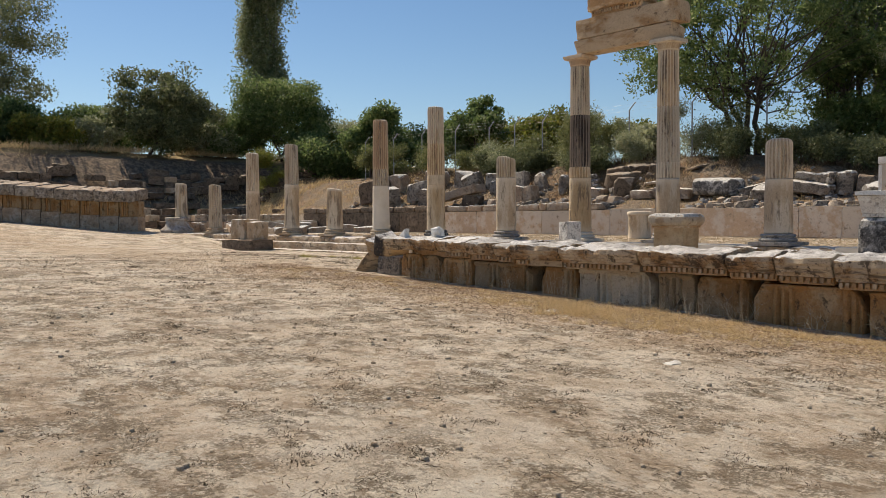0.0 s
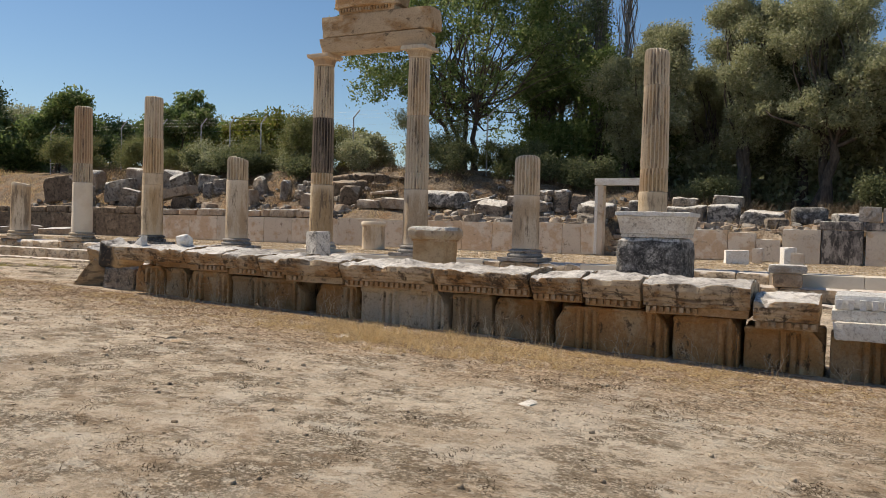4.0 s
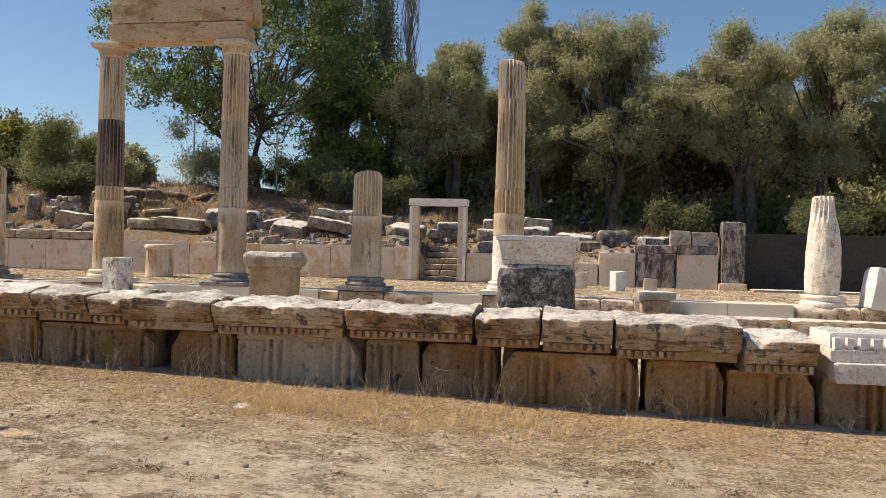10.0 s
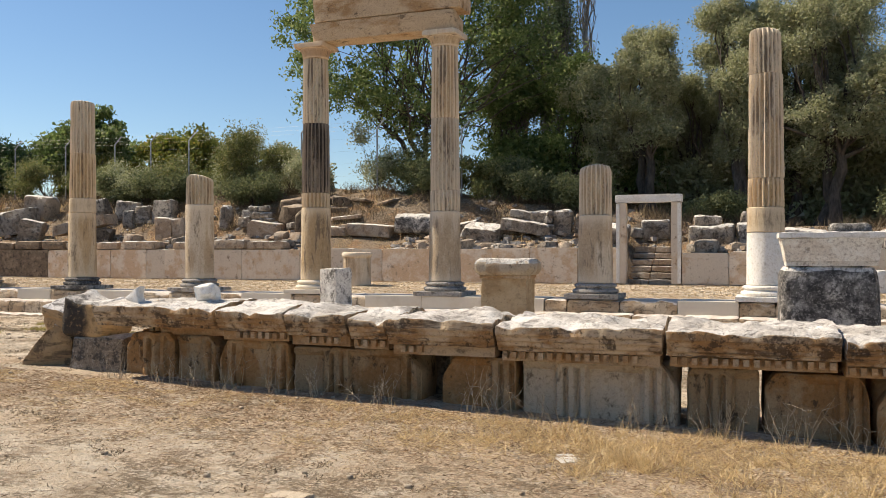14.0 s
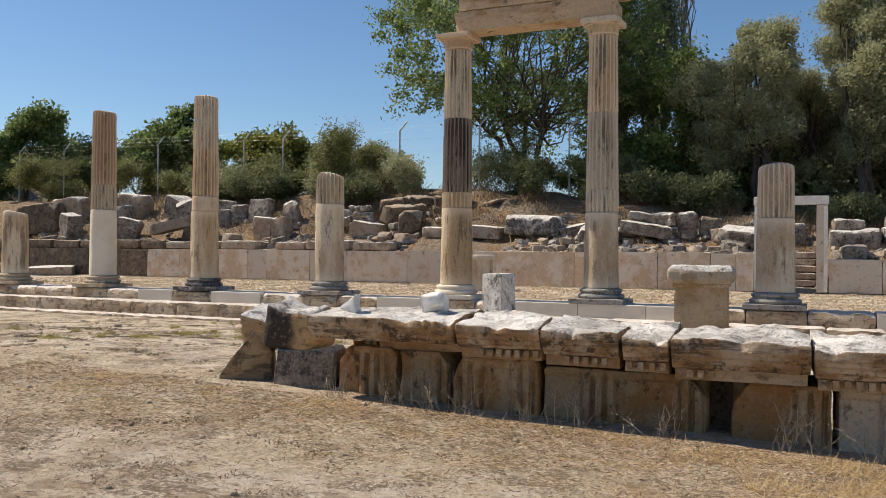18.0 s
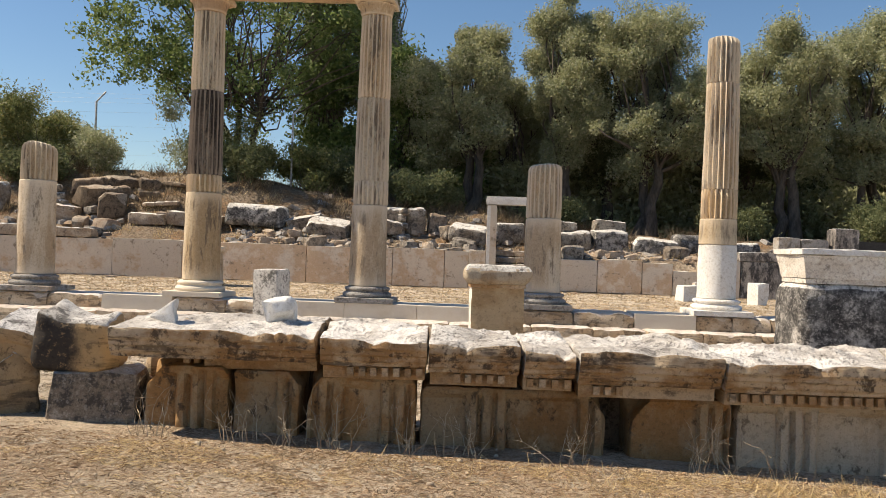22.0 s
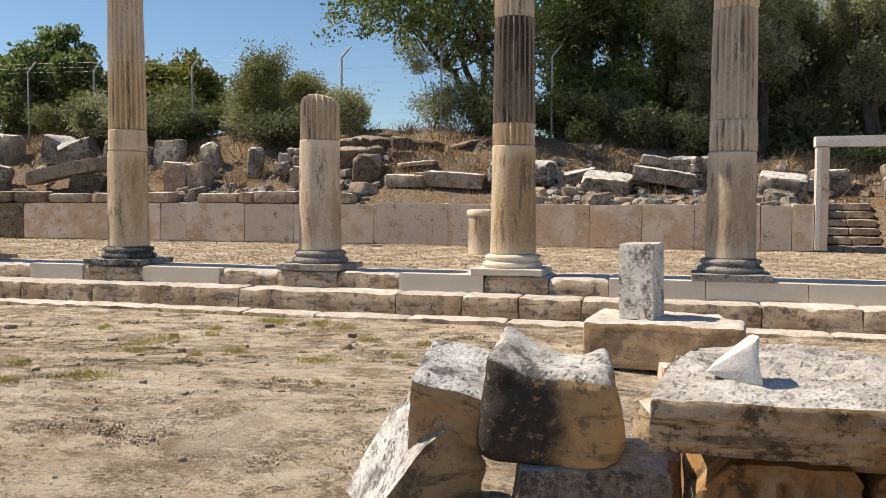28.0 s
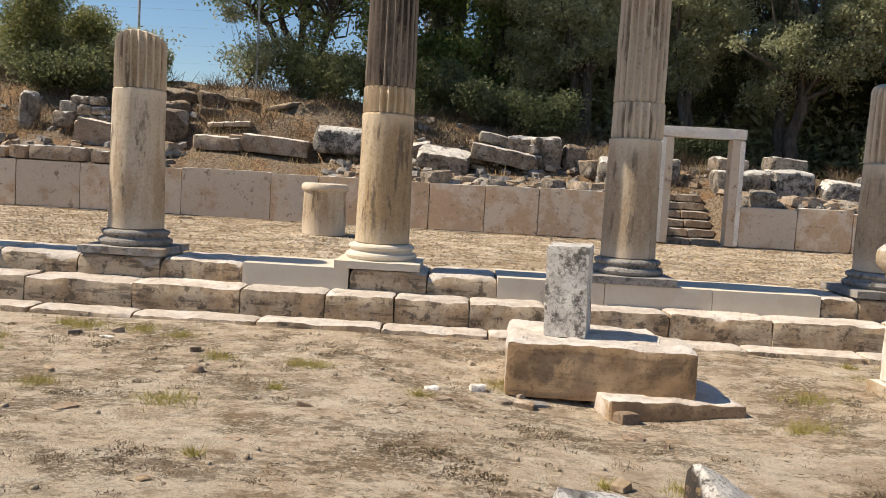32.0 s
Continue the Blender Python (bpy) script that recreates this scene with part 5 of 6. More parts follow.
def placed_rubble():
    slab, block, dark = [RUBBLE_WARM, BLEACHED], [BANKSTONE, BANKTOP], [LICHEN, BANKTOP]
    # flat slabs and the long boulder behind the two full columns
    bank_stone(-4.60, 10.3, 2.54, (1.0, 0.9), 1300, slab, PALE, (4, -3, 8), 3, 0.08, 0.03)
    bank_stone(-4.52, 9.35, 2.27, (1.06, 0.8), 1301, slab, PALE, (3, 2, -6), 3, 0.08, 0.03)
    bank_stone(-3.34, 9.5, 2.31, (1.42, 0.9), 1302, slab, PALE, (2, 4, 5), 3, 0.08, 0.03)
    bank_stone(-5.85, 9.7, 2.84, (0.72, 0.7), 1303, [DARKSTONE, RUBBLE_WARM], "brown rock jutting out of the earth bank", (8, 6, 20), 9, 0.3, 0.1)
    bank_stone(-6.55, 10.3, 3.05, (1.1, 0.9), 1304, [DARKSTONE, RUBBLE_WARM], "brown rock jutting out of the earth bank", (10, -6, 50), 9, 0.3, 0.1)
    bank_stone(-1.68, 9.6, 2.62, (1.70, 1.0), 1305, dark, "long rounded grey boulder with pale top", (3, 2, 3), 4, 0.16, 0.20, ground_z(-1.68, 9.6) + 0.02)
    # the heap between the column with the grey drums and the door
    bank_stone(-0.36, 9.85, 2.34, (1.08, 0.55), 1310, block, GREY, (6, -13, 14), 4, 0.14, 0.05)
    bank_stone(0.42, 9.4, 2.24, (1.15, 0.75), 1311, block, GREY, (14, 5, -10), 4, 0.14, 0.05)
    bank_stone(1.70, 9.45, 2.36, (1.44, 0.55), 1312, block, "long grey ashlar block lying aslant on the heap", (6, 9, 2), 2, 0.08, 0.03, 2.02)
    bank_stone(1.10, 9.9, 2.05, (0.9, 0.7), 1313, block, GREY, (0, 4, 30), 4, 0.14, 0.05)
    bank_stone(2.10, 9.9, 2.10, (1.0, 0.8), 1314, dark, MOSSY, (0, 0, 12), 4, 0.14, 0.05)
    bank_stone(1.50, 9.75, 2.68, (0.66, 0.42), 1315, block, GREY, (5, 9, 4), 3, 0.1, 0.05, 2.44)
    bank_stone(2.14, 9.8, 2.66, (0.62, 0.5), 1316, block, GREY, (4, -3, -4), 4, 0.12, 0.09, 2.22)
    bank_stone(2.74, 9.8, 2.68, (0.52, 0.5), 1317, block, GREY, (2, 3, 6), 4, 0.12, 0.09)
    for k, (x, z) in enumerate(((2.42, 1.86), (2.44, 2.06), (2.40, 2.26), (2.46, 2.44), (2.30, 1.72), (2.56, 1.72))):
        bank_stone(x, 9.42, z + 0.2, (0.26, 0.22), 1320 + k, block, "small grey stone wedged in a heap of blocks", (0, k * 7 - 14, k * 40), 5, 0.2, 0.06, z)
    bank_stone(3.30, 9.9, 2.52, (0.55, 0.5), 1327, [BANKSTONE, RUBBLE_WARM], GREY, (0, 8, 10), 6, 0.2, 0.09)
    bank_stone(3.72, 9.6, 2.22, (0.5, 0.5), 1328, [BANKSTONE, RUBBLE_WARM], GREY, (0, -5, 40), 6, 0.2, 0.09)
    bank_stone(4.26, 8.95, 2.20, (1.02, 0.85), 1329, block, "grey block with a flat pale top beside the door frame", (9, 5, -6), 3, 0.12, 0.07, 1.78)
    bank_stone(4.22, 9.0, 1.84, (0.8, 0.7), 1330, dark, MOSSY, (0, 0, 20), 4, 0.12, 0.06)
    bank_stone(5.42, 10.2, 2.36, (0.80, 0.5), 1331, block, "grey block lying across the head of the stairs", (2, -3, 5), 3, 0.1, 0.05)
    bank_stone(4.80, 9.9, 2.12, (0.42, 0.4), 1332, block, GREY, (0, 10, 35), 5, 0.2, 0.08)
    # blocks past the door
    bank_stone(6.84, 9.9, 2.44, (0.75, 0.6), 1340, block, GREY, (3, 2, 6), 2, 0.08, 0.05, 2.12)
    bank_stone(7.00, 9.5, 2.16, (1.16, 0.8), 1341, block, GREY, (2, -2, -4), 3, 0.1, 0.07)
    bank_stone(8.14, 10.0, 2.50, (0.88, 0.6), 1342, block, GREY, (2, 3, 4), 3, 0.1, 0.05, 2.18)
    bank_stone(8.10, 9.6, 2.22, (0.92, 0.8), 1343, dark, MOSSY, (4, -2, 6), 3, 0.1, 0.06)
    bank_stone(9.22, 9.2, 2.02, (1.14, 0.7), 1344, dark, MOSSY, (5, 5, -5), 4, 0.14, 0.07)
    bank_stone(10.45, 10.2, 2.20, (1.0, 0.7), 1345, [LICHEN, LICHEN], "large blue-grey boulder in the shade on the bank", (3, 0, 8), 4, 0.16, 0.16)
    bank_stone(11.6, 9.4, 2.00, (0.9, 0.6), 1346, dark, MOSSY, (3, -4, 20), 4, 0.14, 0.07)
    # stones that stand upright along the bank further on
    bank_stone(-12.15, 10.3, 3.35, (0.92, 0.35), 1350, block, UPRIGHT, (-3, 2, -6), 2, 0.06, 0.04)
    bank_stone(-12.97, 10.3, 3.14, (0.62, 0.4), 1351, block, UPRIGHT, (-4, -6, 10), 3, 0.1, 0.07)
    bank_stone(-13.95, 10.4, 3.35, (0.90, 0.4), 1352, block, UPRIGHT, (-4, 8, 5), 3, 0.1, 0.06)
    bank_stone(-13.45, 10.0, 2.98, (0.40, 0.3), 1353, block, UPRIGHT, (-4, -4, 15), 3, 0.1, 0.06)
    bank_stone(-10.55, 10.1, 3.30, (0.55, 0.32), 1354, block, "pointed slab stuck upright in the bank", (-6, -14, 6), 6, 0.34, 0.04)
    bank_stone(-9.2, 9.9, 3.08, (0.42, 0.3), 1355, block, "narrow stone stuck upright in the bank", (-4, 3, 12), 5, 0.26, 0.08)
    bank_stone(-16.2, 10.6, 3.55, (1.0, 0.7), 1356, block, GREY, (8, 16, 10), 5, 0.2, 0.05)
    bank_stone(-15.1, 10.4, 3.42, (0.9, 0.7), 1357, block, GREY, (6, -18, 24), 5, 0.2, 0.05)
    bank_stone(-14.5, 8.95, 2.62, (2.3, 0.75), 1358, [RUBBLE_WARM, BLEACHED], "long marble slab propped aslant on the bank", (4, -11, 4), 2, 0.06, 0.03, 2.26)
    bank_stone(-13.9, 9.0, 2.30, (0.9, 0.6), 1359, [DARKSTONE, RUBBLE_WARM], "brown stone under a propped slab", (0, 5, 20))
    bank_stone(-11.2, 9.3, 2.66, (0.70, 0.5), 1360, slab, "pale squared block on the bank", (3, 2, 4), 2, 0.08, 0.04)
    bank_stone(-10.5, 9.3, 2.62, (0.62, 0.5), 1361, slab, "pale squared block on the bank", (3, -3, -5), 2, 0.08, 0.04)
    # a bit of dry-stone wall under a bush
    for k, (dx, z, w, h) in enumerate(((-0.36, 2.30, 0.50, 0.34), (0.16, 2.28, 0.46, 0.30), (0.52, 2.30, 0.3, 0.28), (-0.28, 2.62, 0.36, 0.26), (0.10, 2.58, 0.34, 0.24), (0.42, 2.58, 0.34, 0.22), (0.0, 2.83, 0.44, 0.17), (0.36, 2.81, 0.3, 0.2))):
        bank_stone(-7.85 + dx, 9.75, z + h, (w, 0.4), 1370 + k, block, "grey stone of a short dry-stone wall on the bank", (0, k * 3 % 7 - 3, k * 5 % 9 - 4), 4, 0.12, 0.06, z)
    bank_stone(-7.3, 9.5, 2.46, (1.1, 0.7), 1379, slab, PALE, (6, 6, 10), 3, 0.1, 0.03)
    bank_stone(-18.4, 9.7, 3.08, (1.36, 0.8), 1380, block, GREY, (6, -8, 10))
    bank_stone(-18.5, 10.8, 3.68, (1.2, 0.7), 1381, slab, PALE, (4, 6, 0))
    bank_stone(-21.5, 10.5, 3.58, (1.3, 0.8), 1382, slab, PALE, (4, -5, 12))
    bank_stone(-22.3, 9.8, 3.30, (1.9, 0.9), 1383, [DARKSTONE, RUBBLE_WARM], "large brown block on the bank", (4, -6, 8))
    bank_stone(-17.2, 9.0, 2.66, (0.8, 0.6), 1384, block, GREY, (4, 12, 30))
    bank_stone(-20.2, 9.2, 2.85, (0.9, 0.6), 1385, block, GREY, (4, 8, -20))


    for k, (x, y, top, w) in enumerate(((-7.0, 11.0, 3.35, 1.2), (-6.2, 11.2, 3.40, 1.0), (-5.4, 11.3, 3.35, 0.9), (-4.6, 11.5, 3.25, 1.0), (-5.2, 10.8, 2.95, 0.7), (-3.6, 11.4, 3.05, 0.9), (-6.0, 10.6, 3.05, 0.8))):
        bank_stone(x, y, top, (w, w * 0.8), 1390 + k, [DARKSTONE, RUBBLE_WARM], "brown crumbling rock in the earth bank", (8, k * 5 % 13 - 6, k * 50), 7, 0.28, 0.12, None, 0.06)


placed_rubble()


def scatter_rubble():
    """Loose broken stones between and before the placed ones."""
    rnd = random.Random(77)
    k = 0
    while k < 120:
        x = rnd.uniform(-5.2, 4.4) if k < 45 else rnd.uniform(6.6, 12.5) if k < 65 else rnd.uniform(-22, -5)
        low = x > -3.2
        y = 7.85 + abs(rnd.gauss(0, 0.45 if low else 0.9))
        if -5.3 < x < -2.4 and y < 9.2:
            x -= 3.2
        a = rnd.choice((0.22, 0.28, 0.34, 0.42, 0.55)) * rnd.uniform(0.8, 1.2)
        b, c = a * rnd.uniform(0.55, 0.85), max(0.1, a * rnd.uniform(0.35, 0.6))
        m = BANKSTONE if rnd.random() < 0.45 else RUBBLE_WARM
        rubble_thing("rubble_stone", x, y, ground_z(x, y) - 0.05, (a, b, c), 1400 + k, [m, m], "grey broken stone in the rubble on the bank" if m is BANKSTONE else "brown broken stone in the rubble on the bank",
                     rnd.uniform(-10, 8), rnd.uniform(-12, 12), rnd.uniform(0, 180), 7, 0.25, 0.02, "stone", "rubble on the bank", 0.09, 0.05, 0.012)
        k += 1


scatter_rubble()


def small_rubble():
    """Broken stone between the large pieces, past counting."""
    rnd = random.Random(321)
    meshes = [rough_block("chip", 1.0, 0.72, 0.42, 1960 + k, RUBBLE, 0.3, 0.05, 0.05, 1.5, cuts=7, cut_depth=0.3) for k in range(6)]
    for name, mat, n, words in (("small_rubble", RUBBLE, 600, "small grey broken stones between the blocks on the bank"), ("brown_rubble", RUBBLE_WARM, 800, "small brown broken stones between the blocks on the bank")):
        verts, faces = [], []
        for k in range(n):
            x = rnd.uniform(-24, 13) if k % 3 else rnd.uniform(-6, 9)
            y = 7.75 + abs(rnd.gauss(0, 1.5))
            if 4.6 < x < 6.5 and y < 9.6 or -5.3 < x < -2.2:
                continue
            s = rnd.choice((0.08, 0.12, 0.16, 0.22, 0.32))
            m = pose(x, y, ground_z(x, y) - 0.1 * s, rnd.uniform(-20, 20), rnd.uniform(-25, 25), rnd.uniform(0, 360))
            o = len(verts)
            me = meshes[k % 6]
            verts += [tuple(m @ (v.co * s)) for v in me.vertices]
            faces += [tuple(i + o for i in p.vertices) for p in me.polygons]
        tagged(new(name, mesh_of(name, verts, faces, mat)), words, "rubble", kind="stuff")
    for me in meshes:
        bpy.data.meshes.remove(me)


small_rubble()


# ---- the far ruins at the other side of the court ----
def far_row():
    # a second row of frieze and cornice blocks runs slantwise across the end of the court
    for k in range(9):
        x, y = -26.9 - k * 0.70, -1.9 - k * 0.70
        z = ground_z(x, y)
        ob = thing("far_frieze_block", pose(x, y, z - 0.1, 0, 0, 45), "warm brown frieze block with triglyphs across the court", "frieze block", "far entablature blocks")
        part("footing", rough_block("footing", 0.97, 0.9, 0.80, 1600 + k, [RUBBLE_WARM, RUBBLE_WARM], 0.16, 0.03, 0.02, cuts=2, cut_depth=0.08), ob, pose(0, 0, 0))
        part("frieze", rough_block("frieze", 0.95, 0.75, 0.78, 1620 + k, FRIEZE, 0.12, 0.03, 0.012), ob, pose(0, 0, 0.79))
        bar = rough_block("triglyph_bar", 0.085, 0.07, 0.68, 1640, FRIEZE, 0.2, 0.01, 0.003)
        for t in (-0.30, -0.18, -0.06):
            part("triglyph_bar", bar, ob, pose(t, -0.385, 0.83))
        part("cornice", rough_block("cornice", 1.02, 1.75, 0.55, 1660 + k, [BANKSTONE, RUBBLE_WARM], 0.11, 0.08, 0.025, top_amp=0.05, cuts=4, cut_depth=0.11), ob, pose(0, -0.12, 1.60 - 0.015 * k, 7, 1, (k * 53) % 7 - 3))


far_row()


def moulded_pedestal(x, y, turn, label):
    z = ground_z(x, y)
    ob = thing("moulded_pedestal", pose(x, y, z - 0.06, 0, 0, turn), label, "pedestal")
    part("die", lathe("die", [(0.80, 0, 0), (0.82, 0.16, 0), (0.78, 0.22, 0), (0.60, 0.34, 0), (0.54, 0.48, 0), (0.52, 0.60, 0), (0.58, 0.66, 0), (0.58, 0.76, 0), (0.52, 0.80, 0)], 40, [RUBBLE, BLEACHED], 0, 0, True, 0.02, 4), ob, pose(0, 0, 0))


moulded_pedestal(-25.5, -0.2, 0, "round moulded white marble base in the court")
rubble_thing("square_base_stone", -15.3, -1.75, -0.04, (1.9, 1.1, 0.50), 1701, [DARKSTONE, RUBBLE_WARM], "broad brown base block in the court", 0, 0, 8, 3, 0.08, 0.02, "stone block", "", 0.16)
rubble_thing("square_stone_with_socket", -15.65, -1.65, 0.44, (0.85, 0.8, 0.80), 1702, [STEP, BLEACHED], "square grey stone block on a broad base", 0, 0, 12, 3, 0.08, 0.01, "stone block", "", 0.14)
rubble_thing("square_stone_with_socket", -14.85, -1.55, 0.44, (0.5, 0.7, 0.70), 1703, [STEP, BLEACHED], "square grey stone block on a broad base", 0, 0, 4, 3, 0.08, 0.01, "stone block", "", 0.14)


def court_rubble():
    rnd = random.Random(91)
    for k in range(42):
        x = rnd.uniform(-33, -18.5)
        y = rnd.uniform(1.0, 7.0)
        a = rnd.uniform(0.7, 1.9)
        rubble_thing("fallen_block", x, y, ground_z(x, y) - 0.05, (a, a * 0.6, rnd.uniform(0.3, 0.6)), 1720 + k, [RUBBLE_WARM, TOP], "fallen brown building block among far ruins",
                     rnd.uniform(-4, 4), rnd.uniform(-6, 6), rnd.uniform(0, 180), 4, 0.15, 0.03, "stone block", "far ruins", 0.22)
    for k in range(170):
        y = -13 + (k % 85) * 0.36 + rnd.uniform(-0.2, 0.2)
        x = (-35.4, -37.3)[k // 85] + rnd.uniform(-1.0, 0.8)
        a = rnd.uniform(0.6, 1.5)
        rubble_thing("fallen_block", x, y, ground_z(x, y) - 0.1, (a, a * 0.6, rnd.uniform(0.25, 0.6)), 1780 + k, [DARKSTONE, RUBBLE_WARM if k % 4 else STEP], "dark brown stone in the cut face of the bank",
                     rnd.uniform(-6, 6), rnd.uniform(-8, 8), 90 + rnd.uniform(-14, 14), 4, 0.18, 0.03, "stone block", "far ruins", 0.25)


court_rubble()


def ruin_walls():
    rnd = random.Random(17)
    for k, (x, y0, y1, rows) in enumerate(((-23.4, 1.2, 6.8, 2), (-27.5, 0.6, 7.0, 3), (-30.6, -0.5, 12.0, 4), (-33.2, -9.0, 13.0, 4), (-35.3, -11.0, 6.0, 3), (-37.2, -12.0, 7.0, 3))):
        owner = tagged(new("ruin_wall"), "low ruined wall of dark brown ashlar blocks beyond the court", "wall", "far ruins")
        z = ground_z(x, (y0 + y1) / 2) - 0.12
        for r in range(rows):
            y = y0 + rnd.uniform(0, 0.8) * r
            while y < y1:
                w = rnd.uniform(0.55, 1.3)
                if r == 0 or rnd.random() < 0.8 - 0.1 * r:
                    me = rough_block("block", w - 0.03, 0.55, 0.36, 1850 + k * 60 + r * 20 + int(y), ([DARKSTONE, RUBBLE_WARM] if k > 1 else [RUBBLE_WARM, BLEACHED]) if rnd.random() < 0.75 else [STEP, BLEACHED], 0.2, 0.04, 0.02, cuts=3, cut_depth=0.1)
                    part("block", me, owner, pose(x + rnd.uniform(-0.08, 0.08) - 0.1 * r, y + w / 2, z + r * 0.35, 0, 0, 90 + rnd.uniform(-4, 4)))
                y += w


ruin_walls()


# ---- trees and shrubs ----
def limb_path(a, b, rng, bend=0.12, n=5):
    a, b = np.array(a, float), np.array(b, float)
    ln = np.linalg.norm(b - a)
    pts = []
    off = rng.normal(size=3) * ln * bend
    for i in range(n + 1):
        t = i / n
        pts.append(tuple(a + (b - a) * t + off * math.sin(math.pi * t) + rng.normal(size=3) * ln * 0.02 * (0 < i < n)))
    return pts


def tree(name, x, y, height, spread, crown_base, seed, leaf_mat, label, trunk_r=0.22, clumps=90, leaves=330, size=(0.12, 0.05), clump_r=0.85,
         bark_mat=BARK, stems=1, droop=0.1, top_lift=1.0, category="tree", group="", z=None, tall=1.0, flatten=0.75, lump_share=8, limbs=30, simple=False, column_shape=False, spray=0.7):
    rng = np.random.default_rng(seed)
    z0 = (ground_z(x, y) if z is None else z) - 0.15
    ob = thing(name, pose(x, y, z0), label, category, group)
    cz = (height + crown_base) / 2
    rz = (height - crown_base) / 2
    u = rng.normal(size=(clumps, 3))
    u /= np.linalg.norm(u, axis=1)[:, None]
    # the crown is made of some big lumps with gaps, each lump of small clumps near its surface
    big = max(6, clumps // lump_share)
    bu = rng.normal(size=(big, 3))
    bu /= np.linalg.norm(bu, axis=1)[:, None]
    bc = bu * (rng.uniform(0.45, 1.0, big) ** 0.6 * 0.78)[:, None] * np.array([spread, spread, rz]) + np.array([0, 0, cz])
    br = rng.uniform(0.22, 0.42, big) * min(spread, rz * 1.2)
    if column_shape:
        h = rng.uniform(0, 1, big)
        a = rng.uniform(0, 2 * math.pi, big)
        w = spread * 0.62 * np.minimum(1, 0.55 + 2.5 * h) * np.clip((1.04 - h) * 2.6, 0, 1) * rng.uniform(0.3, 1, big)
        bc = np.stack([np.cos(a) * w, np.sin(a) * w, crown_base + h * (height - crown_base)], 1)
    who = rng.integers(0, big, clumps)
    cen = bc[who] + u * (br[who] * rng.uniform(0.25, 1.15, clumps) ** 0.6)[:, None] * np.array([1.15, 1.15, 0.9])
    cen[:, 2] = np.maximum(cen[:, 2], crown_base * 0.7)
    pieces = []
    forks = []
    for s in range(stems):
        foot = np.array([rng.normal() * 0.25 * (stems > 1), rng.normal() * 0.25 * (stems > 1), 0])
        fork = np.array([rng.normal() * spread * 0.05 + (s - (stems - 1) / 2) * spread * 0.13, rng.normal() * spread * 0.08, crown_base + rz * 0.35])
        path = limb_path(foot, fork, rng, 0.06, 6)
        rr = trunk_r / math.sqrt(stems)
        pieces.append(tube(path, [rr * (1.35 if i == 0 else 1 - 0.09 * i) for i in range(7)], 9))
        forks.append((np.array(path[4]), fork, rr))
    order = rng.permutation(clumps)
    for i in order[:min(clumps, limbs)]:
        a, f, rr = forks[int(rng.integers(len(forks)))]
        start = a + (f - a) * rng.uniform(0, 1)
        path = limb_path(start, cen[i], rng, 0.015 if column_shape else 0.10, 5)
        r0 = rr * rng.uniform(0.16, 0.36)
        pieces.append(tube(path, [r0 * (1 - 0.16 * k) for k in range(6)], 6))
    part("trunk", joined("trunk", pieces, bark_mat), ob)
    pts = []
    for c in cen:
        n = int(leaves * rng.uniform(0.5, 1.5))
        k = clump_r * rng.uniform(0.55, 1.3)
        p = np.clip(rng.normal(size=(n, 3)), -1.7, 1.7) * 0.55 * np.array([k, k, k * flatten])
        # each clump is a spray that reaches out of the crown
        out = c - np.array([0, 0, cz - rz * 0.4])
        out = out / (np.linalg.norm(out) + 1e-6) + rng.normal(size=3) * 0.5
        p += out * (rng.uniform(-0.5, 0.9, n) * k)[:, None] * (0.1 if column_shape else spray)
        pts.append(p + c)
    pts = np.concatenate(pts)
    part("crown", quads("crown", leaf_quads(pts, size[0], size[1], rng, droop, 0.0, simple), leaf_mat), ob)
    return ob


OLIVE_LABEL = "old olive tree with dense grey-green crown on the bank"
# the wood behind the stoa
tree("walnut_tree", -4.2, 15.6, 10.8, 6.2, 1.6, 13, GREEN, "broad leafy green tree with several dark stems", 0.30, 560, 100, (0.15, 0.085), 0.42, stems=4, lump_share=9, limbs=70)
for k, (x, y, h) in enumerate(((-1.9, 19.2, 11.5), (-1.0, 20.0, 12.5), (-0.1, 19.4, 12.0))):
    tree("ash_tree", x, y, h, 0.95, 2.2, 80 + k, POPLAR, "tall slender pale-leaved tree behind the architrave", 0.13, 90, 80, (0.13, 0.08), 0.42, BARK_PALE, group="poplars", flatten=1.5, column_shape=True)
for k, (x, y, h, sp, cb) in enumerate(((4.2, 16.6, 7.6, 1.25, 1.8), (7.4, 16.8, 9.5, 1.5, 2.0), (10.5, 16.0, 9.6, 2.6, 2.1), (9.4, 18.8, 9.4, 2.6, 1.8), (5.8, 19.0, 6.4, 1.3, 0.8), (2.6, 17.6, 6.4, 1.6, 1.2),
                                       (14.9, 15.8, 8.4, 2.0, 2.1), (17.9, 16.4, 8.9, 2.4, 2.0), (21.6, 16.4, 9.2, 2.6, 1.4), (25.6, 17.0, 9.2, 3.4, 1.0), (14.2, 20.0, 7.4, 2.4, 0.8))):
    # trees 3 and 10 get darker leaves: shade inside the grove put into colour
    tree("olive_tree", x, y, h, sp, cb, 20 + k, DARKGREEN if k in (3, 10) else OLIVE, OLIVE_LABEL, 0.34, 330, 330, (0.10, 0.052), 0.38, limbs=60, simple=True, stems=2 + k % 2, group="olive trees", lump_share=14)
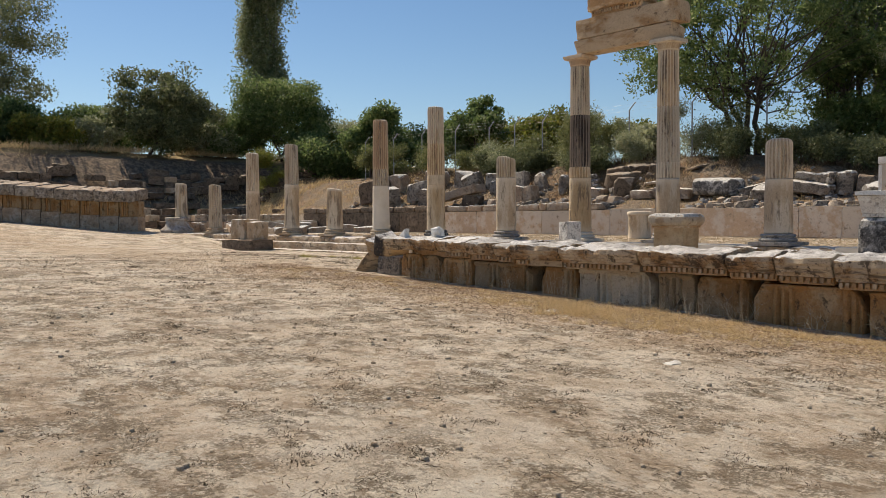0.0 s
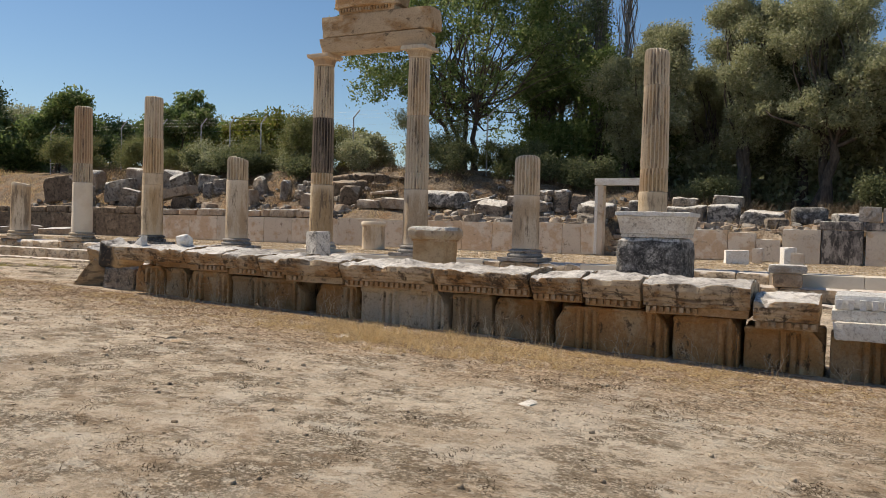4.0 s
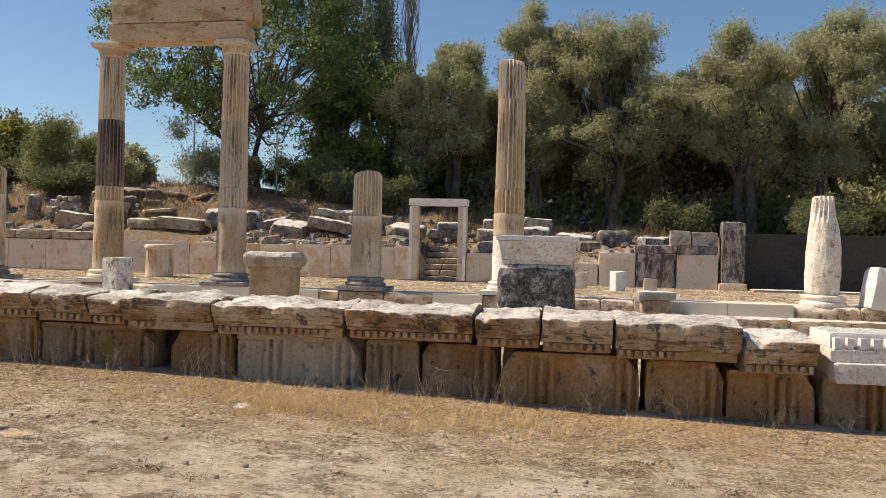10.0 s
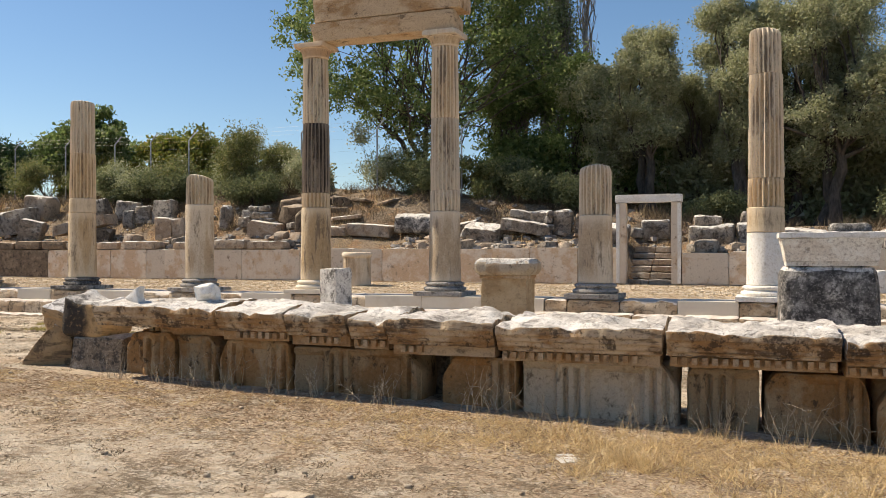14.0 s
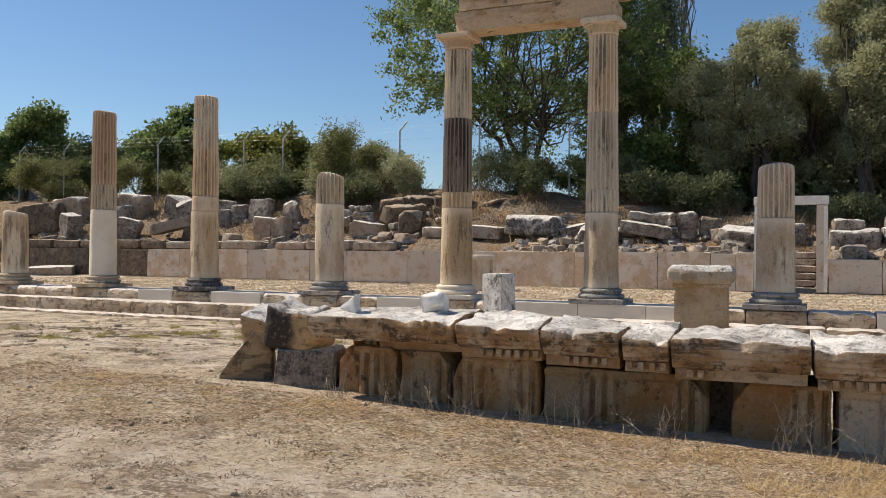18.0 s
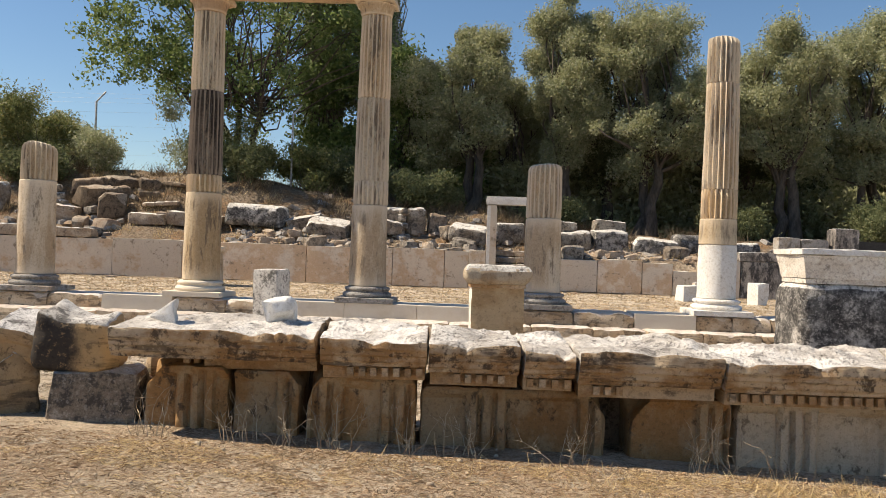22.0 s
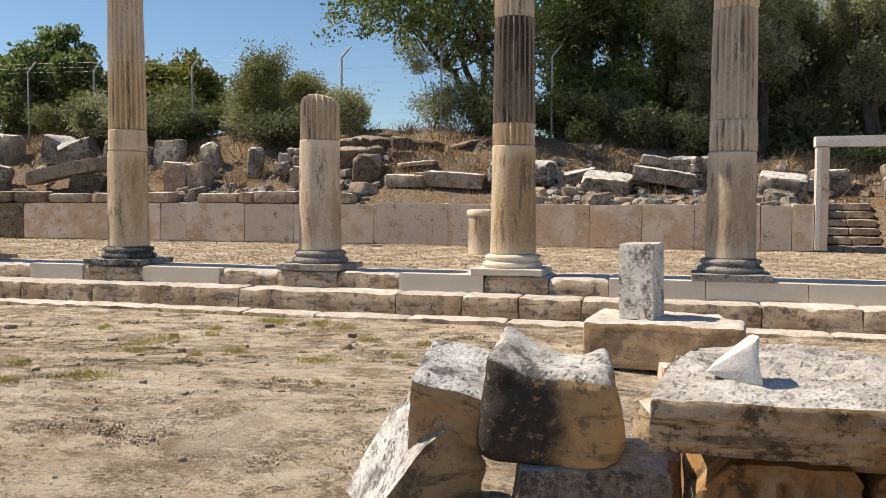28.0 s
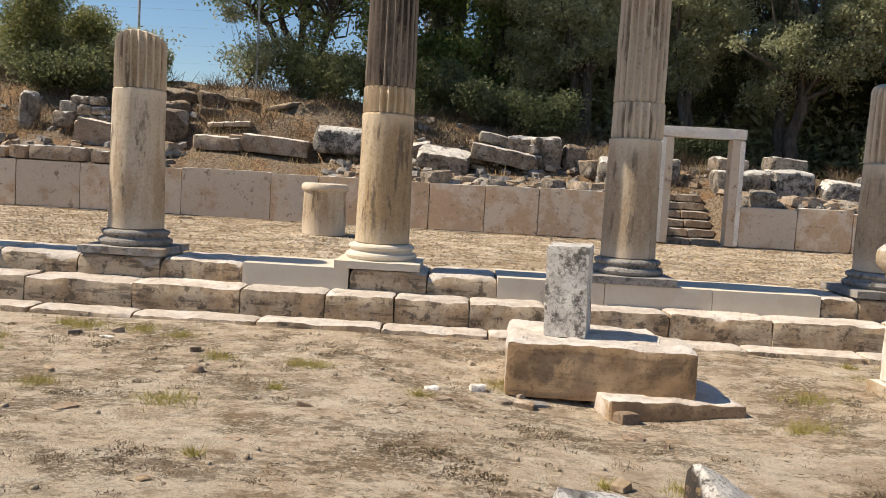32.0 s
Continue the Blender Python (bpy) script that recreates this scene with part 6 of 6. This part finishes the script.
for k, (x, y, h, sp) in enumerate(((2.0, 21, 2.6, 2.6), (7.5, 22, 6.2, 3.4), (11.0, 22, 6.0, 4.2), (16, 23, 6.5, 4.5), (22, 23, 7, 4.5), (29, 22, 7.5, 4.5), (36, 20, 8, 4.5), (4.6, 24, 4.5, 3.2), (13.6, 25, 4.6, 3.6), (19, 26, 5, 4.0), (9.2, 27, 5, 4.0), (25.5, 26, 6, 4.0), (6.0, 20.5, 2.6, 2.4), (10.0, 20.6, 2.4, 2.4), (13.4, 21.2, 2.6, 2.6), (17.2, 20.6, 2.6, 2.6), (21.5, 20.5, 2.8, 2.8))):
    # low crowns get paler leaves: sun through the canopy put into colour
    tree("wood_tree", x, y, h, sp, 0.1, 40 + k, OLIVE if x > 5 and h < 6.3 else DARKGREEN, "shaded tree in the wood behind the olives", 0.25, 100, 200, (0.26, 0.13), 1.0, simple=True, group="trees of the wood")
for k, (x, y, h) in enumerate(((-2.4, 20.4, 13.0), (-1.4, 19.6, 13.6), (-0.3, 20.6, 13.0), (0.5, 20.0, 12.0))):
    tree("poplar_tree", x, y, h, 0.65, 2.0, 60 + k, POPLAR, "tall thin half-bare poplar", 0.14, 70, 60, (0.13, 0.075), 0.42, BARK_PALE, group="poplars", flatten=1.8, column_shape=True, limbs=60)
for k, (x, y, h, sp) in enumerate(((1.2, 18.0, 6.6, 1.8), (-1.4, 18.6, 6.2, 1.3), (3.0, 18.8, 6.0, 1.6))):
    tree("wood_tree", x, y, h, sp, 0.1, 240 + k, GREEN, "leafy green tree in the wood behind the columns", 0.2, 110, 150, (0.17, 0.10), 0.6, group="trees of the wood", simple=True)


def bare_poplar(x, y, height, spread, seed):
    """A dead poplar: one stem and many thin branches that climb steeply."""
    rng = np.random.default_rng(seed)
    ob = thing("bare_poplar", pose(x, y, ground_z(x, y) - 0.15), "tall dead poplar with bare grey-brown upright branches", "tree", "bare poplars")
    stem = limb_path((0, 0, 0), (0.1, 0, height * 0.9), rng, 0.01, 9)
    part("trunk", joined("trunk", [tube(stem, [0.15 * (1 - 0.09 * i) for i in range(10)], 8)], BARK_PALE), ob)
    for _ in range(64):
        z = rng.uniform(0.16, 0.8) * height
        a = rng.uniform(0, 2 * math.pi)
        ln = rng.uniform(0.14, 0.32) * height
        out = spread * rng.uniform(0.25, 1.0) * (0.4 + 0.6 * z / height)
        path = limb_path((0.1 * z / height, 0, z), (out * math.cos(a), out * math.sin(a), z + ln), rng, 0.05, 5)
        pieces = [tube(path, [0.035 * (1 - 0.17 * i) for i in range(6)], 4)]
        for _ in range(5):
            p = np.array(path[int(rng.integers(1, 5))])
            q = p + np.array([rng.normal() * 0.2, rng.normal() * 0.2, rng.uniform(0.5, 1.5)])
            pieces.append(tube(limb_path(p, q, rng, 0.04, 3), [0.014, 0.011, 0.008, 0.004], 3))
        part("branch", joined("branch", pieces, BARK_PALE), ob)


bare_poplar(0.35, 25.0, 17.0, 1.0, 401)
bare_poplar(-0.8, 24.6, 17.0, 0.5, 402)
# shrubs on the bank
SHRUBS = ((-7.3, 12.7, 1.3, 1.0, OLIVE), (-9.6, 12.3, 2.6, 1.5, SHRUB), (-10.8, 12.7, 2.0, 1.3, OLIVE), (-13.2, 13.0, 1.6, 1.5, SHRUB), (-15.5, 12.6, 1.4, 1.8, OLIVE),
          (-18.2, 13.4, 2.0, 1.7, SHRUB), (-20.5, 13.0, 1.8, 1.5, SHRUB), (-2.6, 12.3, 1.3, 1.0, DARKGREEN), (-0.9, 12.6, 1.5, 1.2, SHRUB), (0.9, 13.0, 1.6, 1.3, DARKGREEN),
          (2.8, 12.8, 1.5, 1.3, DARKGREEN), (6.6, 13.6, 1.0, 1.1, DARKGREEN), (12.6, 13.8, 1.2, 1.3, DARKGREEN),
          (17.5, 12.6, 1.5, 1.6, DARKGREEN), (20.8, 12.4, 1.8, 1.6, BRIGHT), (-35.6, 10.4, 4.2, 1.1, BRIGHT), (-25, 12.5, 2.2, 1.8, SHRUB), (-11.0, 15.0, 3.0, 1.4, OLIVE),
          (-14.2, 11.7, 1.3, 1.0, DARKGREEN), (-15.4, 11.9, 1.4, 1.1, DARKGREEN), (-12.8, 11.9, 1.1, 0.9, DARKGREEN), (-8.9, 11.3, 1.2, 0.9, DARKGREEN))
for k, (x, y, h, sp, m) in enumerate(SHRUBS):
    words = {DARKGREEN: "dark green", SHRUB: "dusty green", OLIVE: "grey-green", BRIGHT: "yellow-green"}[m]
    tree("shrub", x, y, h, sp, 0.15, 100 + k, m, f"{words} shrub growing on the bank", 0.06, 65, 180, (0.095, 0.05), 0.36, stems=3, simple=True, category="shrub", group="shrubs on the bank")
tree("shrub", -5.0, 13.2, 2.9, 1.2, 0.2, 131, OLIVE, "airy grey-green shrub below the leafy tree", 0.05, 46, 90, (0.10, 0.05), 0.34, stems=4, category="shrub", group="shrubs on the bank", simple=True)
tree("shrub", -3.9, 13.6, 2.6, 1.1, 0.2, 132, SHRUB, "dusty green shrub below the tall trees", 0.05, 46, 110, (0.10, 0.05), 0.34, stems=4, category="shrub", group="shrubs on the bank", simple=True)
# trees beyond the fence
FAR = ((-20.6, 15.4, 4.4, 1.9, GREEN), (-17, 18, 3.4, 2.2, BRIGHT), (-20, 21, 4.0, 2.4, GREEN), (-22, 26, 4.4, 2.4, BRIGHT), (-27, 24, 4.2, 2.8, BRIGHT), (-15, 24, 3.0, 1.6, BRIGHT), (-29.0, 14.4, 5.0, 2.0, GREEN), (-13, 21, 2.6, 1.8, OLIVE))
CREST = ((-42.0, 15.0, 6.4, 4.2, GREEN), (-41.0, 5.3, 5.9, 3.3, DARKGREEN), (-53.0, -3.0, 15.0, 5.6, DARKGREEN), (-43, -7, 2.2, 2.2, GREEN), (-43.5, -1.0, 2.4, 2.2, BRIGHT), (-43, 1.6, 2.0, 2.0, OLIVE), (-43, 9.6, 2.6, 2.2, OLIVE), (-43.5, 19.6, 2.6, 2.4, BRIGHT), (-44, 11.5, 2.2, 2.2, GREEN), (-42.5, 22.5, 2.4, 2.2, GREEN), (-47, -1, 3.6, 3.5, GREEN), (-47, 9.5, 3.8, 3.0, OLIVE), (-46, 22, 4.0, 3.4, OLIVE), (-46, 4, 3.2, 4.6, GREEN), (-50, -4, 3.4, 4.0, GREEN), (-46, -8, 3.6, 4.0, BRIGHT),
       (-36, 16, 3.6, 3.5, GREEN), (-30, 18, 4.0, 3.0, GREEN), (-44, 12, 4.0, 4.0, GREEN))
for k, (x, y, h, sp, m) in enumerate(FAR + CREST):
    words = {DARKGREEN: "dark green", GREEN: "green", OLIVE: "grey-green", BRIGHT: "yellow-green"}[m]
    tree("tree", x, y, h, sp, 0.3, 140 + k, m, f"{words} rounded tree beyond the excavation", 0.14, int(30 + 22 * sp), 260, (0.20, 0.13), 0.20 * sp + 0.08, stems=2, simple=True, group="far trees", lump_share=5, spray=0.25)
tree("poplar_tree", -51.2, 18.8, 31.0, 2.7, 3.0, 170, POPLAR, "tall dense poplar beyond the ruins", 0.3, 700, 120, (0.26, 0.14), 0.62, BARK_PALE, simple=True, group="poplars", flatten=2.0, column_shape=True)


# ---- fence on the bank ----
def fence():
    ob = thing("fence", pose(0, 0, 0), "wire fence with galvanised posts bent outward at the top", "fence")
    xs = [-27.2, -24.4, -21.8, -19.0, -16.4, -14.6, -12.75, -10.65, -7.7, -4.6, -1.4]
    tops = []
    for x in xs:
        y = 12.5
        z = ground_z(x, y)
        v, f = tube([(x, y, z - 0.1), (x, y, z + 1.0), (x, y, z + 2.28), (x + 0.25, y + 0.1, z + 2.62)], [0.032, 0.032, 0.032, 0.028], 8)
        part("post", mesh_of("post", v, f, GALVANISED, None, True), ob)
        tops.append((x, y, z))
    for h in (0.15, 0.6, 1.05, 1.5, 1.95, 2.25, 2.4, 2.55):
        lean = max(0.0, h - 2.28)
        v, f = tube([(x + lean * 0.9, y - 0.03 + lean * 0.3, z + h) for x, y, z in tops], [0.0014 if h < 1.9 else 0.0018] * len(tops), 4)
        part("wire", mesh_of("wire", v, f, GALVANISED), ob)


fence()


# ---- dry growth and litter on the ground ----
def blades(points, rng, length, width, lean=0.5):
    n = len(points)
    d = np.stack([rng.normal(size=n) * lean, rng.normal(size=n) * lean, np.ones(n)], 1)
    d /= np.linalg.norm(d, axis=1)[:, None]
    s = np.cross(d, rng.normal(size=(n, 3)))
    s /= np.linalg.norm(s, axis=1)[:, None]
    ln = (length * rng.uniform(0.4, 1.4, n))[:, None]
    w = (width * rng.uniform(0.7, 1.3, n))[:, None]
    bend = rng.normal(size=(n, 3)) * 0.12 * ln
    tip = points + d * ln + bend
    return np.stack([points - s * w, points + s * w, tip + s * w * 0.25, tip - s * w * 0.25], 1)


def on_ground(xy, lift=0.0):
    return np.array([(x, y, ground_z(x, y) + lift) for x, y in xy])


def stuff(name, me, label, category):
    tagged(new(name, me), label, category, kind="stuff")


def build_litter():
    rng = np.random.default_rng(5)
    # straw that lies flat in front of the row
    n = 50000
    x = rng.uniform(0.0, 14.0, n)
    y = -8.35 + 0.045 * x - np.abs(rng.normal(size=n)) * 0.75 - 0.05
    k = np.array([noise.noise(Vector((a * 1.3, b * 1.9, 11.0))) + 0.7 * noise.noise(Vector((a * 4.1, b * 5.0, 2.0))) for a, b in zip(x, y)]) > 0.14
    p = on_ground(np.stack([x[k], y[k]], 1), 0.010)
    stuff("straw", quads("straw", leaf_quads(p, 0.055, 0.003, rng, 0, 0.7), STRAW), "dry straw scattered before the fallen blocks", "dry grass")
    n = 34000
    x = rng.uniform(-1.0, 14.0, n)
    y = -8.3 + 0.045 * x - np.abs(rng.normal(size=n)) * 1.1
    p = on_ground(np.stack([x, y], 1), 0.01)
    stuff("litter", quads("litter", leaf_quads(p, 0.055, 0.0045, rng, 0, 0.75), REDLITTER), "brown dead leaf litter before the fallen blocks", "leaf litter")
    # leaf litter on the floor of the stoa
    n = 26000
    x = rng.uniform(-16, 14, n)
    y = rng.uniform(0.5, 7.3, n)
    p = on_ground(np.stack([x, y], 1), 0.012)
    stuff("floor_litter", quads("floor_litter", leaf_quads(p, 0.06, 0.016, rng, 0, 0.88), FLOORLITTER), "dead leaves and straw on the stoa floor", "leaf litter")
    # pale straw over the whole court
    n = 30000
    x = rng.uniform(-8, 15, n)
    y = rng.uniform(-17.5, -1.3, n)
    p = on_ground(np.stack([x, y], 1), 0.006)
    stuff("court_straw", quads("court_straw", leaf_quads(p, 0.055, 0.0045, rng, 0, 0.75), LITTER), "pale bits of straw and leaf on the court", "leaf litter")
    # twiggy dry bits over the court
    n = 40000
    x = rng.uniform(-8, 15, n)
    y = rng.uniform(-16.5, -1.2, n)
    k = np.array([noise.noise(Vector((a * 0.8, b * 1.5, 3.0))) + 0.6 * noise.noise(Vector((a * 3.1, b * 4.0, 7.0))) for a, b in zip(x, y)]) > 0.10
    p = on_ground(np.stack([x[k], y[k]], 1), 0.008)
    stuff("dry_bits", quads("dry_bits", leaf_quads(p, 0.055, 0.005, rng, 0, 0.72), GREYWEED), "dark bits of dry weed and twigs on the court", "leaf litter")


build_litter()


def tufts(name, spots, mat, label, category, length=0.12, width=0.003, each=60, spread=0.09, lean=0.5, seed=3):
    rng = np.random.default_rng(seed)
    pts = []
    for x, y, k in spots:
        n = max(4, int(each * k))
        xy = np.stack([x + rng.normal(size=n) * spread * k, y + rng.normal(size=n) * spread * k], 1)
        pts.append(on_ground(xy, -0.005))
    pts = np.concatenate(pts)
    stuff(name, quads(name, blades(pts, rng, length, width, lean), mat), label, category)


def build_tufts():
    rnd = random.Random(12)
    # golden grass before the row, densest in one clump
    spots = [(rnd.gauss(7.8, 0.95), rnd.gauss(-8.95, 0.34), rnd.choice((0.25, 0.4, 0.7, 1.5))) for _ in range(92)]
    tufts("golden_grass", spots, STRAW, "golden dry grass in a clump before the fallen blocks", "dry grass", 0.11, 0.0024, 62, 0.06, 0.95)
    spots = []
    for _ in range(190):
        x = rnd.gauss(8.2, 1.7)
        spots.append((x, -8.45 + 0.045 * x - abs(rnd.gauss(0.1, 0.5)), rnd.uniform(0.4, 1.2)))
    tufts("thin_dry_grass", spots, STRAW, "thin flattened dry grass before the fallen blocks", "dry grass", 0.08, 0.0022, 60, 0.13, 1.5, 14)
    # green-yellow weeds in the court
    spots = [(rnd.uniform(-5, 6), rnd.uniform(-7.2, -1.3), rnd.choice((0.35, 0.5, 0.7, 1.0, 1.4))) for _ in range(48)]
    tufts("weeds", spots, WEED, "low yellow-green weeds in the court", "weeds", 0.06, 0.0024, 260, 0.075, 0.8, 6)
    # mats of dead weed, each of several small clumps
    spots = []
    for _ in range(420):
        x, y = (rnd.uniform(-7, 4), rnd.uniform(-8.0, -1.4)) if rnd.random() < 0.4 else (rnd.uniform(-4, 15), rnd.uniform(-17.5, -8.9))
        a = rnd.uniform(0, 6.28)
        for _ in range(rnd.randint(2, 7)):
            d = rnd.gauss(0, 0.22)
            spots.append((x + d * math.cos(a) * 1.5 + rnd.gauss(0, 0.05), y + d * math.sin(a) + rnd.gauss(0, 0.05), rnd.uniform(0.2, 0.75)))
    tufts("dead_weed_mats", spots, GREYWEED, "low mats of brown dead weed on the court", "weeds", 0.018, 0.0036, 130, 0.085, 1.3, 7)
    spots = []
    for _ in range(34):
        x, y = rnd.uniform(-5, 5), rnd.uniform(-7.4, -1.6)
        for _ in range(rnd.randint(2, 6)):
            spots.append((x + rnd.gauss(0, 0.16), y + rnd.gauss(0, 0.07), rnd.uniform(0.4, 1.1)))
    tufts("creeping_weeds", spots, DARKWEED, "dark withered creeping weeds in low mats on the court", "weeds", 0.018, 0.0055, 130, 0.06, 1.4, 23)
    spots = [(rnd.uniform(-36.5, -31.2), rnd.uniform(0.5, 13), rnd.uniform(0.8, 1.8)) for _ in range(90)] + [(rnd.uniform(-43, -40), rnd.uniform(-12, 20), rnd.uniform(0.8, 1.8)) for _ in range(120)]
    tufts("far_dry_grass", spots, STRAW, "golden dry grass above the far ruins", "dry grass", 0.35, 0.012, 50, 0.3, 0.6, 18)
    # dry grass on the bank
    spots = [(rnd.uniform(-24, 10), rnd.uniform(7.9, 12.5), rnd.uniform(0.6, 1.4)) for _ in range(170)] + [(rnd.uniform(-32, -18), rnd.uniform(8, 13), rnd.uniform(0.9, 1.8)) for _ in range(110)]
    tufts("bank_grass", spots, STRAW, "dry grass in tufts on the bank", "dry grass", 0.2, 0.005, 40, 0.18, 0.6, 8)
    spots = [(rnd.uniform(-24, 12), rnd.uniform(9.5, 13.5), rnd.uniform(0.8, 1.8)) for _ in range(150)]
    tufts("bank_weeds", spots, GREYWEED, "brown dead weeds on the bank", "weeds", 0.4, 0.008, 60, 0.2, 0.7, 9)


build_tufts()


def dry_stalks():
    """Bare branching stalks along the foot of the fallen blocks."""
    rng = np.random.default_rng(31)
    ribbons = []

    def ribbon(a, b, w0, w1):
        d = b - a
        s = np.cross(d, np.array([0.3, -1.0, 0.15]))
        s /= np.linalg.norm(s) + 1e-9
        ribbons.append(np.stack([a - s * w0, a + s * w0, b + s * w1, b - s * w1]))

    def grow(p, d, ln, w, depth):
        for i in range(4):
            d = d + rng.normal(size=3) * 0.16
            d /= np.linalg.norm(d)
            q = p + d * ln / 4
            ribbon(p, q, w * (1 - 0.18 * i), w * (1 - 0.18 * (i + 1)))
            if depth and i > 0:
                for _ in range(int(rng.integers(0, 3))):
                    e = d + rng.normal(size=3) * 0.75
                    e[2] = abs(e[2])
                    grow(q, e / np.linalg.norm(e), ln * rng.uniform(0.22, 0.5), w * 0.6, depth - 1)
            p = q

    centres = [6.05, 6.27, 6.65, 7.36, 7.53, 7.98, 8.07, 8.47, 8.6, 8.96, 9.2, 3.0, 3.3, 3.6, 4.1, 4.5, 2.4, 5.2, 10.1, 10.9, 11.7, 12.4]
    for x0 in centres:
        for _ in range(int(rng.integers(8, 17))):
            x = x0 + rng.normal() * 0.07
            y = wall_y(x) + rng.uniform(-0.12, 0.16)
            d = np.array([rng.normal() * 0.35, rng.normal() * 0.2 - 0.12, 1.0])
            grow(np.array([x, y, ground_z(x, y) - 0.01]), d / np.linalg.norm(d), rng.uniform(0.10, 0.34), 0.0032, 1)
    stuff("dry_stalks", quads("dry_stalks", np.array(ribbons), TWIG), "bare dry branching stalks along the fallen blocks", "dry grass")


dry_stalks()


def pebbles():
    rnd = random.Random(44)
    meshes = [rough_block("pebble", 1.0, 0.75, 0.5, 2000 + k, RUBBLE_WARM if k % 2 else WHITE, 0.34, 0.3, 0.05, 1.5, cuts=4, cut_depth=0.3) for k in range(5)]
    # joined into one mesh, too small and too many to count
    verts, faces = [], []
    for k in range(2400):
        x, y = rnd.uniform(-8, 15), rnd.uniform(-17.0, -1.3)
        s = rnd.choice((0.012, 0.016, 0.02, 0.025, 0.03, 0.045, 0.06))
        a = rnd.uniform(0, 6.28)
        z = ground_z(x, y)
        o = len(verts)
        me = meshes[k % 5]
        for v in me.vertices:
            vx, vy = v.co.x * s, v.co.y * s
            verts.append((x + vx * math.cos(a) - vy * math.sin(a), y + vx * math.sin(a) + vy * math.cos(a), z + (v.co.z - 0.12) * s))
        faces += [tuple(i + o for i in p.vertices) for p in me.polygons]
    stuff("pebbles", mesh_of("pebbles", verts, faces, STEP, None, True), "small pale stone chips strewn over the court", "pebbles")
    for me in meshes:
        bpy.data.meshes.remove(me)
    for k, (x, y, s, m, words) in enumerate(((5.9, -10.7, 0.26, STEP, "flat pale stone sunk in the court"), (6.2, -10.78, 0.22, STEP, "flat pale stone sunk in the court"), (10.2, -10.9, 0.2, BLEACHED, "lump of white plaster on the court"),
                                             (7.08, -9.08, 0.24, BLEACHED, "pale stone among dry grass"), (3.0, -9.6, 0.13, WHITE, "small white stone chip on the soil"),
                                             (-2.4, -5.6, 0.18, RUBBLE_WARM, "brown stone on the court"), (-1.4, -4.6, 0.16, RUBBLE_WARM, "brown stone on the court"),
                                             (-1.0, -6.4, 0.15, WHITE, "pale stone on the court"), (-2.2, -2.1, 0.17, WHITE, "pale stone near the steps"),
                                             (-0.3, -5.0, 0.12, RUBBLE_WARM, "small brown stone on the court"), (0.8, -3.4, 0.16, RUBBLE_WARM, "brown stone beside a slab"),
                                             (2.1, -3.9, 0.2, RUBBLE_WARM, "brown stone before a slab"), (4.0, 6.9, 0.3, WHITE, "white stone before the back wall"),
                                             (6.9, 6.8, 0.22, RUBBLE_WARM, "round stone before the back wall"), (-4.4, 6.6, 0.25, RUBBLE_WARM, "round stone before the back wall"),
                                             (12.9, -15.4, 0.10, RUBBLE, "small dark stone on the court"))):
        rubble_thing("loose_stone", x, y, ground_z(x, y) - 0.02, (s, s * 0.7, s * (0.13 if m is not RUBBLE_WARM else 0.25)), 2100 + k, m, words, 0, 0, k * 40, 5, 0.3, 0.01, "stone", "loose stones", 0.05, 0.02, 0.006)


pebbles()


def clods():
    """Crumbs of dry earth, past counting."""
    rnd = random.Random(52)
    meshes = [rough_block("clod", 1.0, 0.8, 0.42, 2050 + k, EARTH, 0.4, 0.2, 0.08, 1.5, cuts=4, cut_depth=0.3) for k in range(4)]
    verts, faces = [], []
    for k in range(4200):
        x, y = (rnd.uniform(-8, 15.5), rnd.uniform(-17.4, -1.3)) if k % 4 else (rnd.uniform(0, 14), -8.5 - abs(rnd.gauss(0, 1.2)))
        if noise.noise(Vector((x * 0.9, y * 1.4, 6.0))) < -0.05:
            continue
        s = rnd.choice((0.008, 0.010, 0.014, 0.018, 0.024))
        m = pose(x, y, ground_z(x, y) - 0.2 * s, 0, 0, rnd.uniform(0, 360))
        o = len(verts)
        me = meshes[k % 4]
        verts += [tuple(m @ (v.co * s)) for v in me.vertices]
        faces += [tuple(i + o for i in p.vertices) for p in me.polygons]
    stuff("clods", mesh_of("clods", verts, faces, EARTH, None, True), "crumbs of dry brown earth strewn over the court", "soil")
    for me in meshes:
        bpy.data.meshes.remove(me)


clods()


def court_stones():
    rnd = random.Random(808)
    for k in range(44):
        x, y = rnd.uniform(-7, 2.5), rnd.uniform(-7.4, -1.5)
        s = rnd.uniform(0.05, 0.13)
        m = (RUBBLE_WARM, STEP)[k % 2]
        rubble_thing("loose_stone", x, y, ground_z(x, y) - 0.15 * s, (s, s * 0.7, s * rnd.uniform(0.35, 0.6)), 2200 + k, m,
                     {RUBBLE_WARM: "small brown stone on the court", STEP: "small pale stone on the court"}[m],
                     rnd.uniform(-10, 10), rnd.uniform(-10, 10), rnd.uniform(0, 180), 6, 0.3, 0.004, "stone", "loose stones", 0.03, 0.008, 0.005)


court_stones()
